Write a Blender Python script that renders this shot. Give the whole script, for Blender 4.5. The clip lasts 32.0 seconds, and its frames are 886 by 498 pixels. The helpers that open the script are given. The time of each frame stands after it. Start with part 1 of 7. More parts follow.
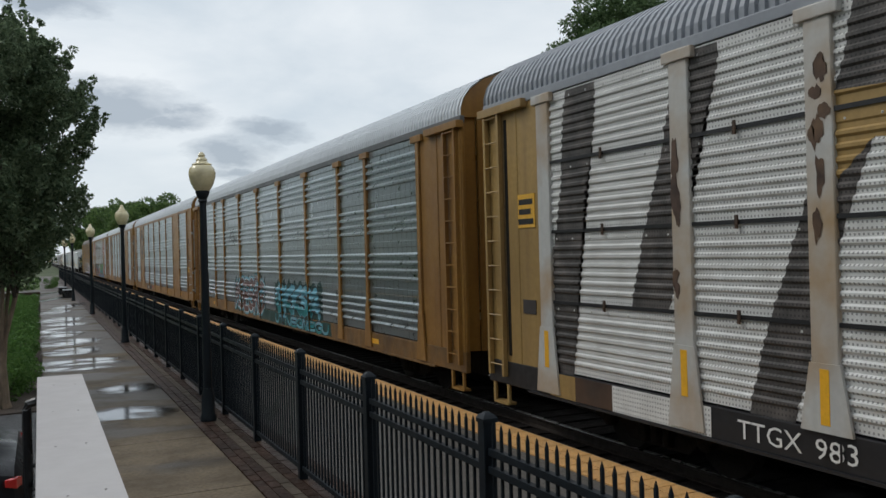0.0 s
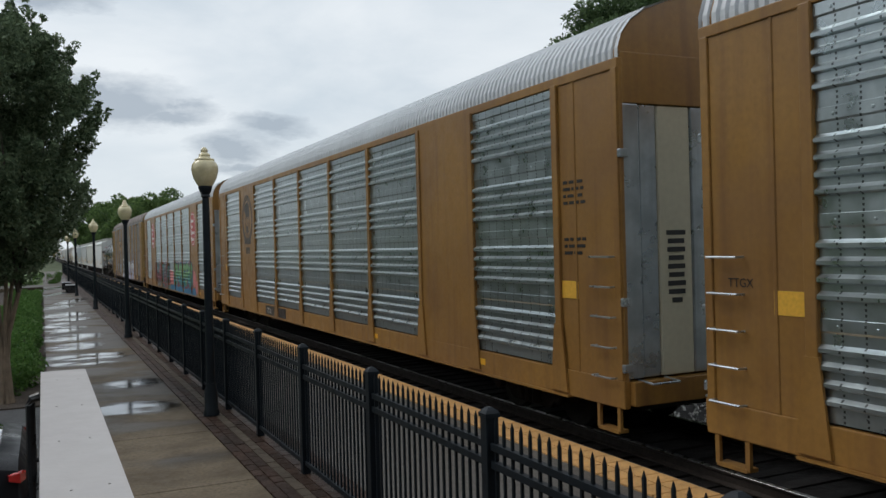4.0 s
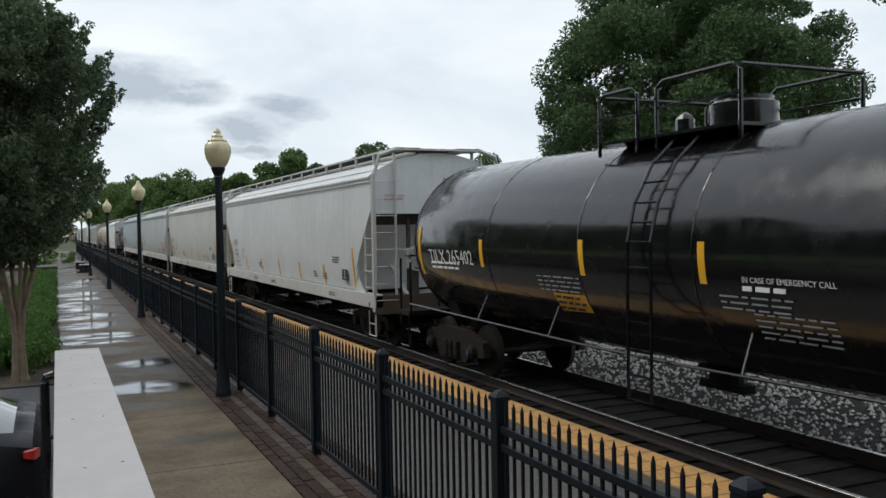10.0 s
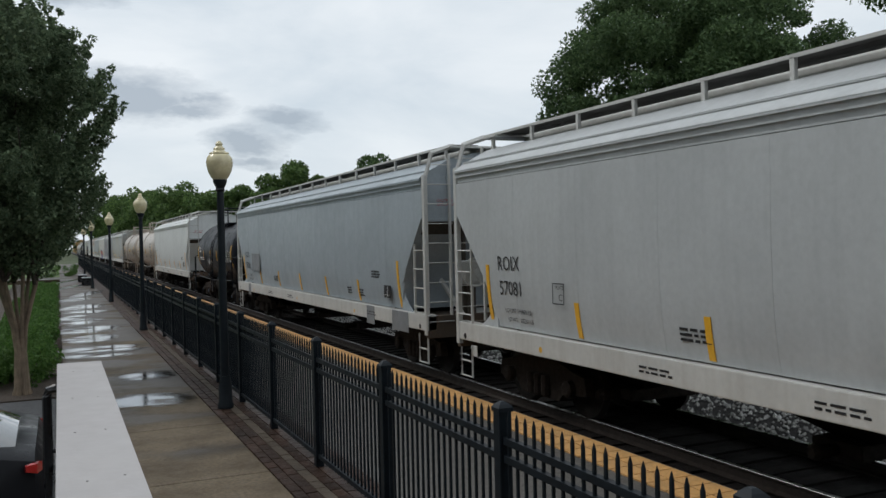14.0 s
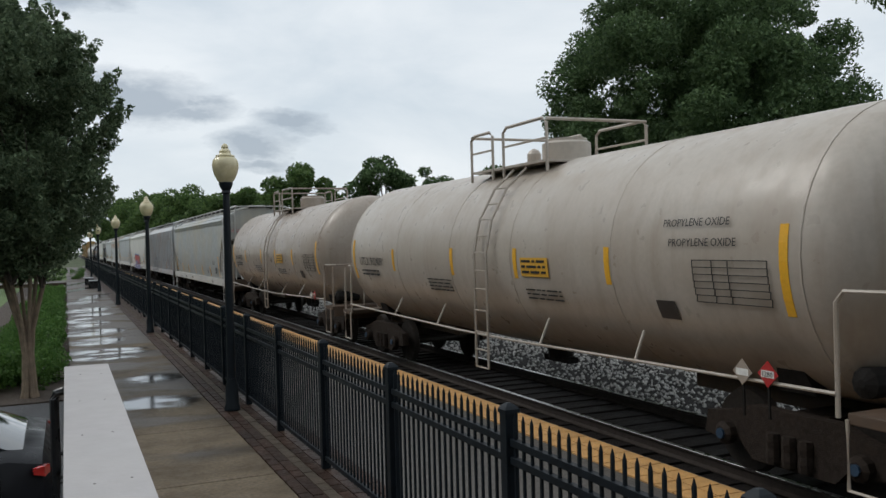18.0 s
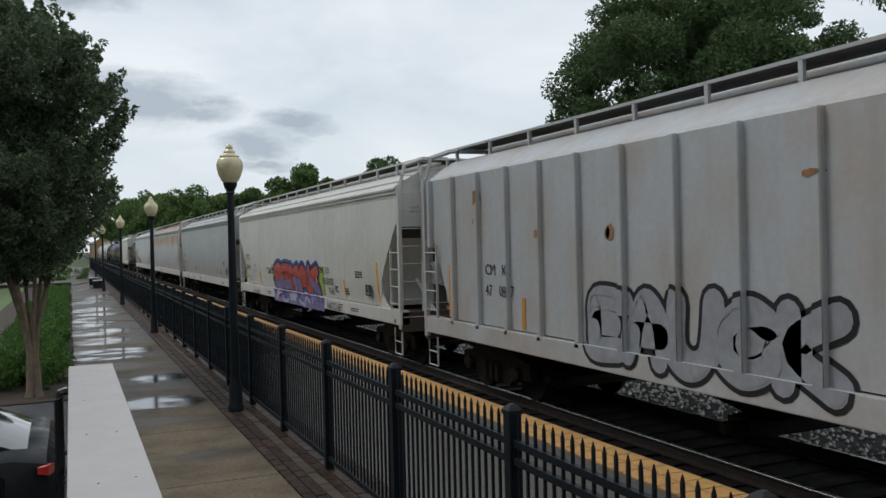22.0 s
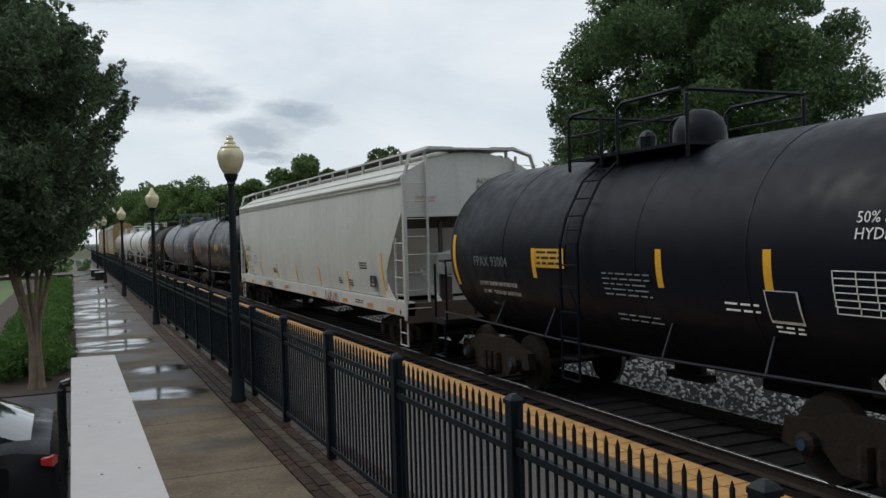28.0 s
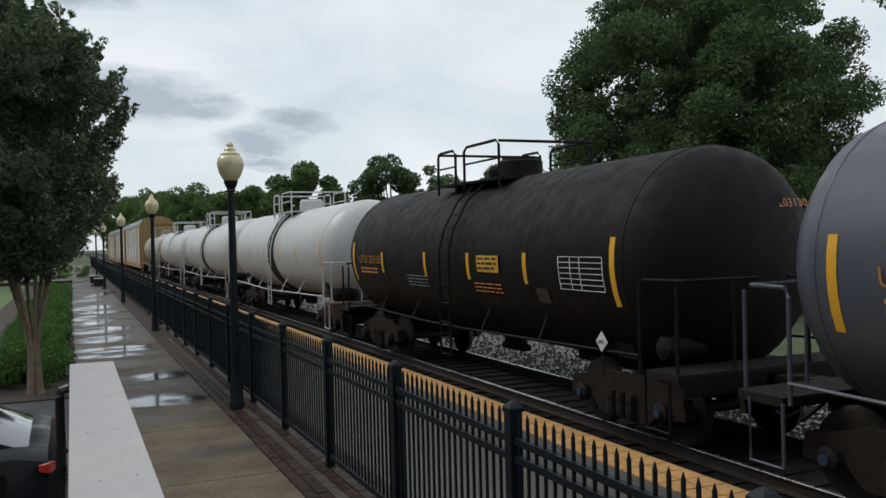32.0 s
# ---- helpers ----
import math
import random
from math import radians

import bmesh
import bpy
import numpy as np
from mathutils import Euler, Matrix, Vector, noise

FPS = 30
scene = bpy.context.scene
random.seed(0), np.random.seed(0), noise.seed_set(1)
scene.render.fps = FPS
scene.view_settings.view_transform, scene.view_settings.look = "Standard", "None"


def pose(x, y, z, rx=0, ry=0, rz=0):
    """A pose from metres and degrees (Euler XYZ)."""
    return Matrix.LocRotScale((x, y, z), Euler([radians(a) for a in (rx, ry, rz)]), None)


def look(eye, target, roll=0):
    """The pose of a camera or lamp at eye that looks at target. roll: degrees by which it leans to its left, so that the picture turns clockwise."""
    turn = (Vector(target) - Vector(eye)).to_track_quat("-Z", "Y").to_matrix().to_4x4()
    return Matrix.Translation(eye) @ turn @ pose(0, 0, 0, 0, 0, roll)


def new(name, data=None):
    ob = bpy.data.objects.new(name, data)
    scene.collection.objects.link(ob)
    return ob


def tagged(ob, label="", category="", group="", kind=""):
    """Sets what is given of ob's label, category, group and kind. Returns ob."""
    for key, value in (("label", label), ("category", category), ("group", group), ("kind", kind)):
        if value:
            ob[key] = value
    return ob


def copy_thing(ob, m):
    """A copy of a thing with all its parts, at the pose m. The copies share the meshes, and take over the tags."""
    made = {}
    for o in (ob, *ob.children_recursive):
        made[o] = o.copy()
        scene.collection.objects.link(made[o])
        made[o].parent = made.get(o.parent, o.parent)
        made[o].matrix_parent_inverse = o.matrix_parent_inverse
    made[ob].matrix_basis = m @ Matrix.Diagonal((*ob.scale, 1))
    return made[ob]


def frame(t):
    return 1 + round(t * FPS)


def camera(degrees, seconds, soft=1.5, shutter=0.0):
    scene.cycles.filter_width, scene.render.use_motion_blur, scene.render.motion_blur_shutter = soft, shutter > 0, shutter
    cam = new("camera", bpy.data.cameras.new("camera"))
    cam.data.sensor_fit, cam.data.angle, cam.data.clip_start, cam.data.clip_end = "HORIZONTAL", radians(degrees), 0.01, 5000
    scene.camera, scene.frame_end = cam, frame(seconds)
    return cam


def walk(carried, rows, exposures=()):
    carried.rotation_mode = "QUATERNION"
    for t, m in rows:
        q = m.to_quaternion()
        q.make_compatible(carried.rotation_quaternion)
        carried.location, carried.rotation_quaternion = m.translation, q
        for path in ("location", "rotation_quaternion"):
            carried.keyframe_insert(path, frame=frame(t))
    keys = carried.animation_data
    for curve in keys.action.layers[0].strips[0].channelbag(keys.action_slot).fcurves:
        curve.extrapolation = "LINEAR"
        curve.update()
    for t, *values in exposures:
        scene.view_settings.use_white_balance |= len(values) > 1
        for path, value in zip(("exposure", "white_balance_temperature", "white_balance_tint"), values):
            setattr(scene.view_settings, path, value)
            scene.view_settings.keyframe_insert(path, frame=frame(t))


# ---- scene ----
import itertools

EYE = (0.0, 0.0, 2.05)


def aim(turn, tilt, lean):
    """Camera pose at EYE: degrees right of the track's line, upwards, and of lean."""
    y, p, r = radians(turn), radians(tilt), radians(lean)
    f = Vector((math.sin(y) * math.cos(p), math.cos(y) * math.cos(p), math.sin(p)))
    a = Vector((math.cos(y), -math.sin(y), 0))
    b = a.cross(f)
    c, d = math.cos(r) * a + math.sin(r) * b, math.cos(r) * b - math.sin(r) * a
    m = Matrix((c, d, -f)).transposed().to_4x4()
    m.translation = EYE
    return m


cam = camera(54.6, 32.0)
walk(cam, [
    (0, aim(25.22, 0.03, -1.53)),
    (0.5, aim(25.27, 0.03, -1.55)),
    (1, aim(25.47, -0.04, -1.63)),
    (1.5, aim(25.46, -0.05, -1.59)),
    (2, aim(25.42, -0.06, -1.64)),
    (2.5, aim(25.27, -0.06, -1.66)),
    (3, aim(24.97, -0.15, -1.62)),
    (3.5, aim(24.92, -0.23, -1.59)),
    (5.5, aim(25.65, -0.65, -1.11)),
    (6, aim(25.49, -0.93, -1.06)),
    (6.5, aim(25.28, -1.02, -0.99)),
    (7, aim(25.09, -1.12, -0.91)),
    (7.5, aim(24.88, -1.30, -0.92)),
    (8, aim(24.64, -1.57, -1.04)),
    (8.5, aim(24.48, -1.71, -1.00)),
    (9, aim(24.53, -1.73, -1.03)),
    (9.5, aim(24.46, -1.59, -0.97)),
    (10, aim(24.23, -1.38, -0.99)),
    (10.5, aim(24.15, -1.28, -1.06)),
    (11, aim(24.20, -1.23, -1.12)),
    (11.5, aim(24.25, -1.14, -1.10)),
    (12, aim(24.25, -1.14, -1.09)),
    (12.5, aim(24.08, -1.02, -1.24)),
    (13, aim(24.01, -0.82, -1.30)),
    (13.5, aim(24.09, -0.67, -1.36)),
    (14, aim(24.12, -0.65, -1.32)),
    (14.5, aim(24.14, -0.69, -1.41)),
    (16.5, aim(23.93, -0.59, -1.42)),
    (17, aim(23.82, -0.65, -1.41)),
    (17.5, aim(23.76, -0.64, -1.51)),
    (18, aim(23.74, -0.53, -1.55)),
    (18.5, aim(23.71, -0.53, -1.58)),
    (19, aim(23.65, -0.51, -1.59)),
    (19.5, aim(23.57, -0.47, -1.55)),
    (20, aim(23.54, -0.42, -1.43)),
    (20.5, aim(23.56, -0.36, -1.50)),
    (21, aim(23.54, -0.36, -1.42)),
    (21.5, aim(23.53, -0.38, -1.39)),
    (22, aim(23.48, -0.47, -1.41)),
    (22.5, aim(23.45, -0.45, -1.33)),
    (23, aim(23.40, -0.42, -1.32)),
    (23.5, aim(23.40, -0.51, -1.38)),
    (24, aim(23.35, -0.60, -1.34)),
    (24.5, aim(23.29, -0.58, -1.42)),
    (25, aim(23.17, -0.60, -1.45)),
    (25.5, aim(23.29, -0.69, -1.42)),
    (27.5, aim(23.12, -0.95, -1.27)),
    (28, aim(23.38, -1.11, -1.63)),
    (28.5, aim(23.42, -0.97, -1.55)),
    (29, aim(23.32, -0.89, -1.64)),
    (29.5, aim(23.31, -0.89, -1.67)),
    (30, aim(23.44, -0.78, -1.66)),
    (30.5, aim(23.55, -0.73, -1.68)),
    (31, aim(23.44, -0.72, -1.66)),
    (31.5, aim(23.43, -0.70, -1.65)),
    (32, aim(23.43, -0.62, -1.45)),
], [(0, 0.0), (6.2, 0.0), (7.5, 0.17), (11.2, 0.18), (12.2, 0.02), (32, 0.0)])

# ---------------------------------------------------------------- sky and light
world = bpy.data.worlds.new("sky")
scene.world = world
world.use_nodes = True
wt = world.node_tree
wt.nodes.clear()


def wnode(kind, **inputs):
    n = wt.nodes.new(kind)
    for k, v in inputs.items():
        n.inputs[k.replace("_", " ")].default_value = v
    return n


def cloud_spot(where, size, stretch, ragged):
    """0..1 mask of a flat dark cloud round a direction."""
    off = wt.nodes.new("ShaderNodeVectorMath")
    off.operation = "SUBTRACT"
    wt.links.new(ragged, off.inputs[0])
    off.inputs[1].default_value = where
    mul = wt.nodes.new("ShaderNodeVectorMath")
    mul.operation = "MULTIPLY"
    wt.links.new(off.outputs[0], mul.inputs[0])
    mul.inputs[1].default_value = (1, 1, stretch)
    ln = wt.nodes.new("ShaderNodeVectorMath")
    ln.operation = "LENGTH"
    wt.links.new(mul.outputs[0], ln.inputs[0])
    mr = wnode("ShaderNodeMapRange", From_Min=size, From_Max=size * 0.3, To_Min=0.0, To_Max=1.0)
    wt.links.new(ln.outputs["Value"], mr.inputs["Value"])
    return mr.outputs[0]


SUN_TURN, SUN_UP = radians(-50), radians(48)
sky = wt.nodes.new("ShaderNodeTexSky")
sky.sky_type, sky.sun_disc, sky.sun_elevation, sky.sun_rotation = "NISHITA", False, SUN_UP, SUN_TURN
coord = wt.nodes.new("ShaderNodeTexCoord")
flat = wt.nodes.new("ShaderNodeMapping")
flat.inputs["Scale"].default_value = (1.0, 1.0, 2.6)
wt.links.new(coord.outputs["Generated"], flat.inputs[0])
puff = wnode("ShaderNodeTexNoise", Scale=3.2, Detail=7.0, Roughness=0.55, Distortion=0.35)
wt.links.new(flat.outputs[0], puff.inputs["Vector"])
cover = wt.nodes.new("ShaderNodeValToRGB")
cover.color_ramp.elements[0].position, cover.color_ramp.elements[0].color = 0.30, (0.585, 0.665, 0.735, 1)
cover.color_ramp.elements[1].position, cover.color_ramp.elements[1].color = 0.68, (0.83, 0.875, 0.91, 1)
wt.links.new(puff.outputs["Fac"], cover.inputs[0])
fray = wnode("ShaderNodeTexNoise", Scale=16.0, Detail=6.0, Roughness=0.6)
wt.links.new(flat.outputs[0], fray.inputs["Vector"])
shift = wt.nodes.new("ShaderNodeVectorMath")
shift.operation = "MULTIPLY_ADD"
shift.inputs[1].default_value = (0.09, 0.09, 0.05)
wt.links.new(fray.outputs["Color"], shift.inputs[0])
wt.links.new(coord.outputs["Generated"], shift.inputs[2])
CLOUDS = [(5.0, 9.3, 0.085, 2.4), (3.2, 9.9, 0.075, 2.4), (13.7, 8.1, 0.056, 3.0), (11.6, 6.6, 0.050, 2.0), (0.9, 15.4, 0.070, 3.0), (7.7, 8.8, 0.055, 3.0), (12.0, 5.2, 0.045, 3.2)]
shade = None
for turn, up, size, stretch in CLOUDS:
    a, e = radians(turn), radians(up)
    d = (math.sin(a) * math.cos(e) + 0.045, math.cos(a) * math.cos(e) + 0.045, math.sin(e) + 0.025)
    m = cloud_spot(d, size, stretch, shift.outputs[0])
    if shade is None:
        shade = m
    else:
        mx = wt.nodes.new("ShaderNodeMath")
        mx.operation = "MAXIMUM"
        wt.links.new(shade, mx.inputs[0])
        wt.links.new(m, mx.inputs[1])
        shade = mx.outputs[0]
soft = wt.nodes.new("ShaderNodeMath")
soft.operation = "MULTIPLY"
soft.inputs[1].default_value = 0.85
wt.links.new(shade, soft.inputs[0])
dark = wt.nodes.new("ShaderNodeMixRGB")
dark.inputs[2].default_value = (0.36, 0.42, 0.49, 1)
wt.links.new(soft.outputs[0], dark.inputs[0])
wt.links.new(cover.outputs[0], dark.inputs[1])
both = wt.nodes.new("ShaderNodeMixRGB")
both.inputs[0].default_value = 0.93
dim = wt.nodes.new("ShaderNodeMixRGB")
dim.blend_type = "MULTIPLY"
dim.inputs[0].default_value = 1.0
dim.inputs[2].default_value = (0.1, 0.1, 0.1, 1)
wt.links.new(sky.outputs[0], dim.inputs[1])
wt.links.new(dim.outputs[0], both.inputs[1])
wt.links.new(dark.outputs[0], both.inputs[2])
bg = wt.nodes.new("ShaderNodeBackground")
bg.inputs["Strength"].default_value = 1.05
wt.links.new(both.outputs[0], bg.inputs[0])
wout = wt.nodes.new("ShaderNodeOutputWorld")
wt.links.new(bg.outputs[0], wout.inputs[0])

sun = new("sun", bpy.data.lights.new("sun", "SUN"))
sun.data.energy, sun.data.angle, sun.data.color = 0.95, radians(25), (1.0, 0.97, 0.92)
sun.matrix_world = look((0, 0, 50), (-50 * math.sin(SUN_TURN) / math.tan(SUN_UP), -50 * math.cos(SUN_TURN) / math.tan(SUN_UP), 0))


# ---------------------------------------------------------------- materials
def mat(name, color, rough=0.6, metal=0.0, grime=(0.1, 0.08, 0.06), grime_amount=0.0, grime_scale=1.5, grain=0.08, grain_scale=25.0,
        bump=0.0, bump_scale=60.0, streak=0.0, streak_color=(0.1, 0.07, 0.04), coat=0.0, vary=0.0, holes=0.0, punched=(4.15, 0.06, 21.0, 0.27, 0.40), placed=False, shine=0.5):
    """Paint or bare surface: base colour, fine grain, blotches of grime, run-down streaks, relief, and a shade of its own per piece."""
    m = bpy.data.materials.new(name)
    m.use_nodes = True
    t = m.node_tree
    p = t.nodes["Principled BSDF"]
    p.inputs["Roughness"].default_value, p.inputs["Metallic"].default_value = rough, metal
    p.inputs["Coat Weight"].default_value = coat
    p.inputs["Specular IOR Level"].default_value = shine
    co = t.nodes.new("ShaderNodeNewGeometry").outputs["Position"] if placed else t.nodes.new("ShaderNodeTexCoord").outputs["Object"]

    def noise_of(scale, detail, vec=co):
        n = t.nodes.new("ShaderNodeTexNoise")
        n.inputs["Scale"].default_value, n.inputs["Detail"].default_value = scale, detail
        t.links.new(vec, n.inputs["Vector"])
        return n.outputs["Fac"]

    def ramp(fac, lo, hi, a=0.0, b=1.0):
        n = t.nodes.new("ShaderNodeMapRange")
        n.inputs["From Min"].default_value, n.inputs["From Max"].default_value = lo, hi
        n.inputs["To Min"].default_value, n.inputs["To Max"].default_value = a, b
        t.links.new(fac, n.inputs["Value"])
        return n.outputs[0]

    def mix(fac, a, b, blend="MIX"):
        n = t.nodes.new("ShaderNodeMixRGB")
        n.blend_type = blend
        for i, v in ((0, fac), (1, a), (2, b)):
            if isinstance(v, (int, float)):
                n.inputs[i].default_value = v
            elif isinstance(v, tuple):
                n.inputs[i].default_value = (*v[:3], 1)
            else:
                t.links.new(v, n.inputs[i])
        return n.outputs[0]

    c = tuple(color)
    lo, hi = tuple(v * (1 - grain) for v in c), tuple(min(1, v * (1 + grain)) for v in c)
    out = mix(ramp(noise_of(grain_scale, 4.0), 0.3, 0.7), lo, hi)
    if vary:
        info = t.nodes.new("ShaderNodeObjectInfo")
        g = ramp(info.outputs["Random"], 0, 1, 1 - vary, 1 + vary)
        comb = t.nodes.new("ShaderNodeCombineXYZ")
        for i in range(3):
            t.links.new(g, comb.inputs[i])
        out = mix(1.0, out, comb.outputs[0], "MULTIPLY")
    if grime_amount:
        out = mix(ramp(noise_of(grime_scale, 6.0), 0.42, 0.72, 0, grime_amount), out, grime)
    if streak:
        mp = t.nodes.new("ShaderNodeMapping")
        mp.inputs["Scale"].default_value = (5.0, 5.0, 0.35)
        t.links.new(co, mp.inputs[0])
        out = mix(ramp(noise_of(1.0, 5.0, mp.outputs[0]), 0.48, 0.75, 0, streak), out, streak_color)
    if holes:
        # rows of small punched holes
        sep = t.nodes.new("ShaderNodeSeparateXYZ")
        t.links.new(co, sep.inputs[0])
        dots = None
        for axis, times, limit in (("Y", punched[0], punched[1]), ("Z", punched[2], punched[3])):
            mu = t.nodes.new("ShaderNodeMath")
            mu.operation, mu.inputs[1].default_value = "MULTIPLY", times
            fr = t.nodes.new("ShaderNodeMath")
            fr.operation = "PINGPONG"
            fr.inputs[1].default_value = 0.5
            lt = t.nodes.new("ShaderNodeMath")
            lt.operation, lt.inputs[1].default_value = "LESS_THAN", limit
            t.links.new(sep.outputs[axis], mu.inputs[0])
            t.links.new(mu.outputs[0], fr.inputs[0])
            t.links.new(fr.outputs[0], lt.inputs[0])
            if dots is None:
                dots = lt.outputs[0]
            else:
                both_ = t.nodes.new("ShaderNodeMath")
                both_.operation = "MULTIPLY"
                t.links.new(dots, both_.inputs[0])
                t.links.new(lt.outputs[0], both_.inputs[1])
                dots = both_.outputs[0]
        patch = t.nodes.new("ShaderNodeMath")
        patch.operation = "MULTIPLY"
        t.links.new(dots, patch.inputs[0])
        t.links.new(ramp(noise_of(1.3, 2.0), punched[4], punched[4] + 0.06, 0, holes), patch.inputs[1])
        out = mix(patch.outputs[0], out, (0.015, 0.015, 0.015))
    t.links.new(out, p.inputs["Base Color"])
    r = ramp(noise_of(grain_scale * 0.3, 3.0), 0.3, 0.7, max(0.02, rough - 0.1), min(1, rough + 0.1))
    t.links.new(r, p.inputs["Roughness"])
    if bump:
        b = t.nodes.new("ShaderNodeBump")
        b.inputs["Strength"].default_value, b.inputs["Distance"].default_value = bump, 0.02
        t.links.new(noise_of(bump_scale, 5.0), b.inputs["Height"])
        t.links.new(b.outputs[0], p.inputs["Normal"])
    return m


# ---------------------------------------------------------------- mesh building
class Shape:
    """Collects faces for one mesh."""

    def __init__(self):
        self.v, self.f = [], []

    def add(self, verts, faces):
        n = len(self.v)
        self.v += [tuple(p) for p in verts]
        self.f += [tuple(i + n for i in q) for q in faces]
        return self

    def box(self, x0, x1, y0, y1, z0, z1, c=0.0):
        """A box, its edges cut off by c."""
        if not c:
            return self.add([(x, y, z) for x in (x0, x1) for y in (y0, y1) for z in (z0, z1)],
                            [(0, 1, 3, 2), (4, 6, 7, 5), (0, 4, 5, 1), (2, 3, 7, 6), (0, 2, 6, 4), (1, 5, 7, 3)])
        ring = lambda i, z: [(x0 + i, y0, z), (x1 - i, y0, z), (x1, y0 + i, z), (x1, y1 - i, z), (x1 - i, y1, z), (x0 + i, y1, z), (x0, y1 - i, z), (x0, y0 + i, z)]
        inner = lambda z: [(x0 + c, y0 + c * .3, z), (x1 - c, y0 + c * .3, z), (x1 - c * .3, y0 + c, z), (x1 - c * .3, y1 - c, z), (x1 - c, y1 - c * .3, z), (x0 + c, y1 - c * .3, z), (x0 + c * .3, y1 - c, z), (x0 + c * .3, y0 + c, z)]
        return self.loft([inner(z0), ring(c, z0 + c), ring(c, z1 - c), inner(z1)])

    def loft(self, rings, caps=True, closed=True):
        n = len(rings[0])
        f = []
        for k in range(len(rings) - 1):
            for i in range(n if closed else n - 1):
                j = (i + 1) % n
                f.append((k * n + i, k * n + j, (k + 1) * n + j, (k + 1) * n + i))
        if caps and closed:
            f += [tuple(range(n - 1, -1, -1)), tuple((len(rings) - 1) * n + i for i in range(n))]
        return self.add([p for r in rings for p in r], f)

    def prism(self, outline, y0, y1):
        """An (x, z) outline run along y."""
        return self.loft([[(x, y, z) for x, z in outline] for y in (y0, y1)])

    def slab(self, outline, z0, z1):
        """An (x, y) outline between two heights."""
        return self.loft([[(x, y, z) for x, y in outline] for z in (z0, z1)])

    def sheet(self, outline, x0, x1):
        """A (y, z) outline between two x."""
        return self.loft([[(x, y, z) for y, z in outline] for x in (x0, x1)])

    def tube(self, pts, r, n=6, r1=None):
        """A bar of n sides along points."""
        pts = [Vector(p) for p in pts]
        rings = []
        for i, p in enumerate(pts):
            d = (pts[min(i + 1, len(pts) - 1)] - pts[max(i - 1, 0)]).normalized()
            a = d.cross(Vector((0, 0, 1)) if abs(d.z) < 0.9 else Vector((0, 1, 0))).normalized()
            b = d.cross(a)
            q = r if r1 is None else r + (r1 - r) * i / (len(pts) - 1)
            rings.append([p + q * (a * math.cos(2 * math.pi * k / n) + b * math.sin(2 * math.pi * k / n)) for k in range(n)])
        return self.loft(rings)

    def turn(self, profile, n=16, at=(0, 0, 0)):
        """An (r, z) profile turned about the vertical through at."""
        return self.loft([[(at[0] + r * math.cos(2 * math.pi * k / n), at[1] + r * math.sin(2 * math.pi * k / n), at[2] + z) for k in range(n)] for r, z in profile])

    def turn_x(self, profile, n=16, at=(0, 0, 0)):
        """An (r, x) profile turned about the x axis through at."""
        return self.loft([[(at[0] + x, at[1] + r * math.cos(2 * math.pi * k / n), at[2] + r * math.sin(2 * math.pi * k / n)) for k in range(n)] for r, x in profile])

    def turn_y(self, profile, n=16, at=(0, 0, 0)):
        return self.loft([[(at[0] + r * math.cos(2 * math.pi * k / n), at[1] + y, at[2] + r * math.sin(2 * math.pi * k / n)) for k in range(n)] for r, y in profile])

    def mesh(self, name, material, smooth=False):
        me = bpy.data.meshes.new(name)
        me.from_pydata(self.v, [], self.f)
        bm = bmesh.new()
        bm.from_mesh(me)
        bmesh.ops.recalc_face_normals(bm, faces=bm.faces)
        bm.to_mesh(me)
        bm.free()
        me.materials.append(material)
        if smooth:
            me.polygons.foreach_set("use_smooth", [True] * len(me.polygons))
            me.set_sharp_from_angle(angle=radians(35))
        return me


def part(name, shape, material, parent=None, label="", at=None, smooth=False):
    """One mesh object under a thing or a part. shape: a Shape, or a mesh to share."""
    me = shape if isinstance(shape, bpy.types.Mesh) else shape.mesh(name, material, smooth)
    ob = new(name, me)
    ob.parent = parent
    if at is not None:
        ob.matrix_basis = at if isinstance(at, Matrix) else Matrix.Translation(at)
    return tagged(ob, label)


def thing(name, label, category, at=(0, 0, 0), group="", kind=""):
    ob = new(name)
    ob.empty_display_size = 0.2
    ob.matrix_basis = at if isinstance(at, Matrix) else Matrix.Translation(at)
    return tagged(ob, label, category, group, kind)


def letters(text, size, material, parent, at, name="lettering", wide=1.0):
    """Flat lettering on a thing's side that faces the walkway; at: its lower left end."""
    cu = bpy.data.curves.new(name, "FONT")
    cu.body, cu.size, cu.extrude = text, size, 0.001
    cu.resolution_u = 2
    tmp = bpy.data.objects.new(name, cu)
    me = bpy.data.meshes.new_from_object(tmp)
    bpy.data.objects.remove(tmp)
    bpy.data.curves.remove(cu)
    me.materials.clear()
    me.materials.append(material)
    ob = new(name, me)
    ob.parent = parent
    ob.matrix_basis = at @ Matrix.Diagonal((wide, 1, 1, 1))
    return ob


SIDE = pose(0, 0, 0, 90, 0, -90)  # text that reads from the walkway: its right runs towards -y


def side_at(x, y, z):
    return Matrix.Translation((x, y, z)) @ SIDE


CONCRETE = mat("wet_concrete", (0.135, 0.106, 0.073), 0.75, shine=0.15, grime=(0.062, 0.047, 0.032), grime_amount=0.9, grime_scale=1.4, grain=0.25, grain_scale=30, bump=0.12, vary=0.08, placed=True)


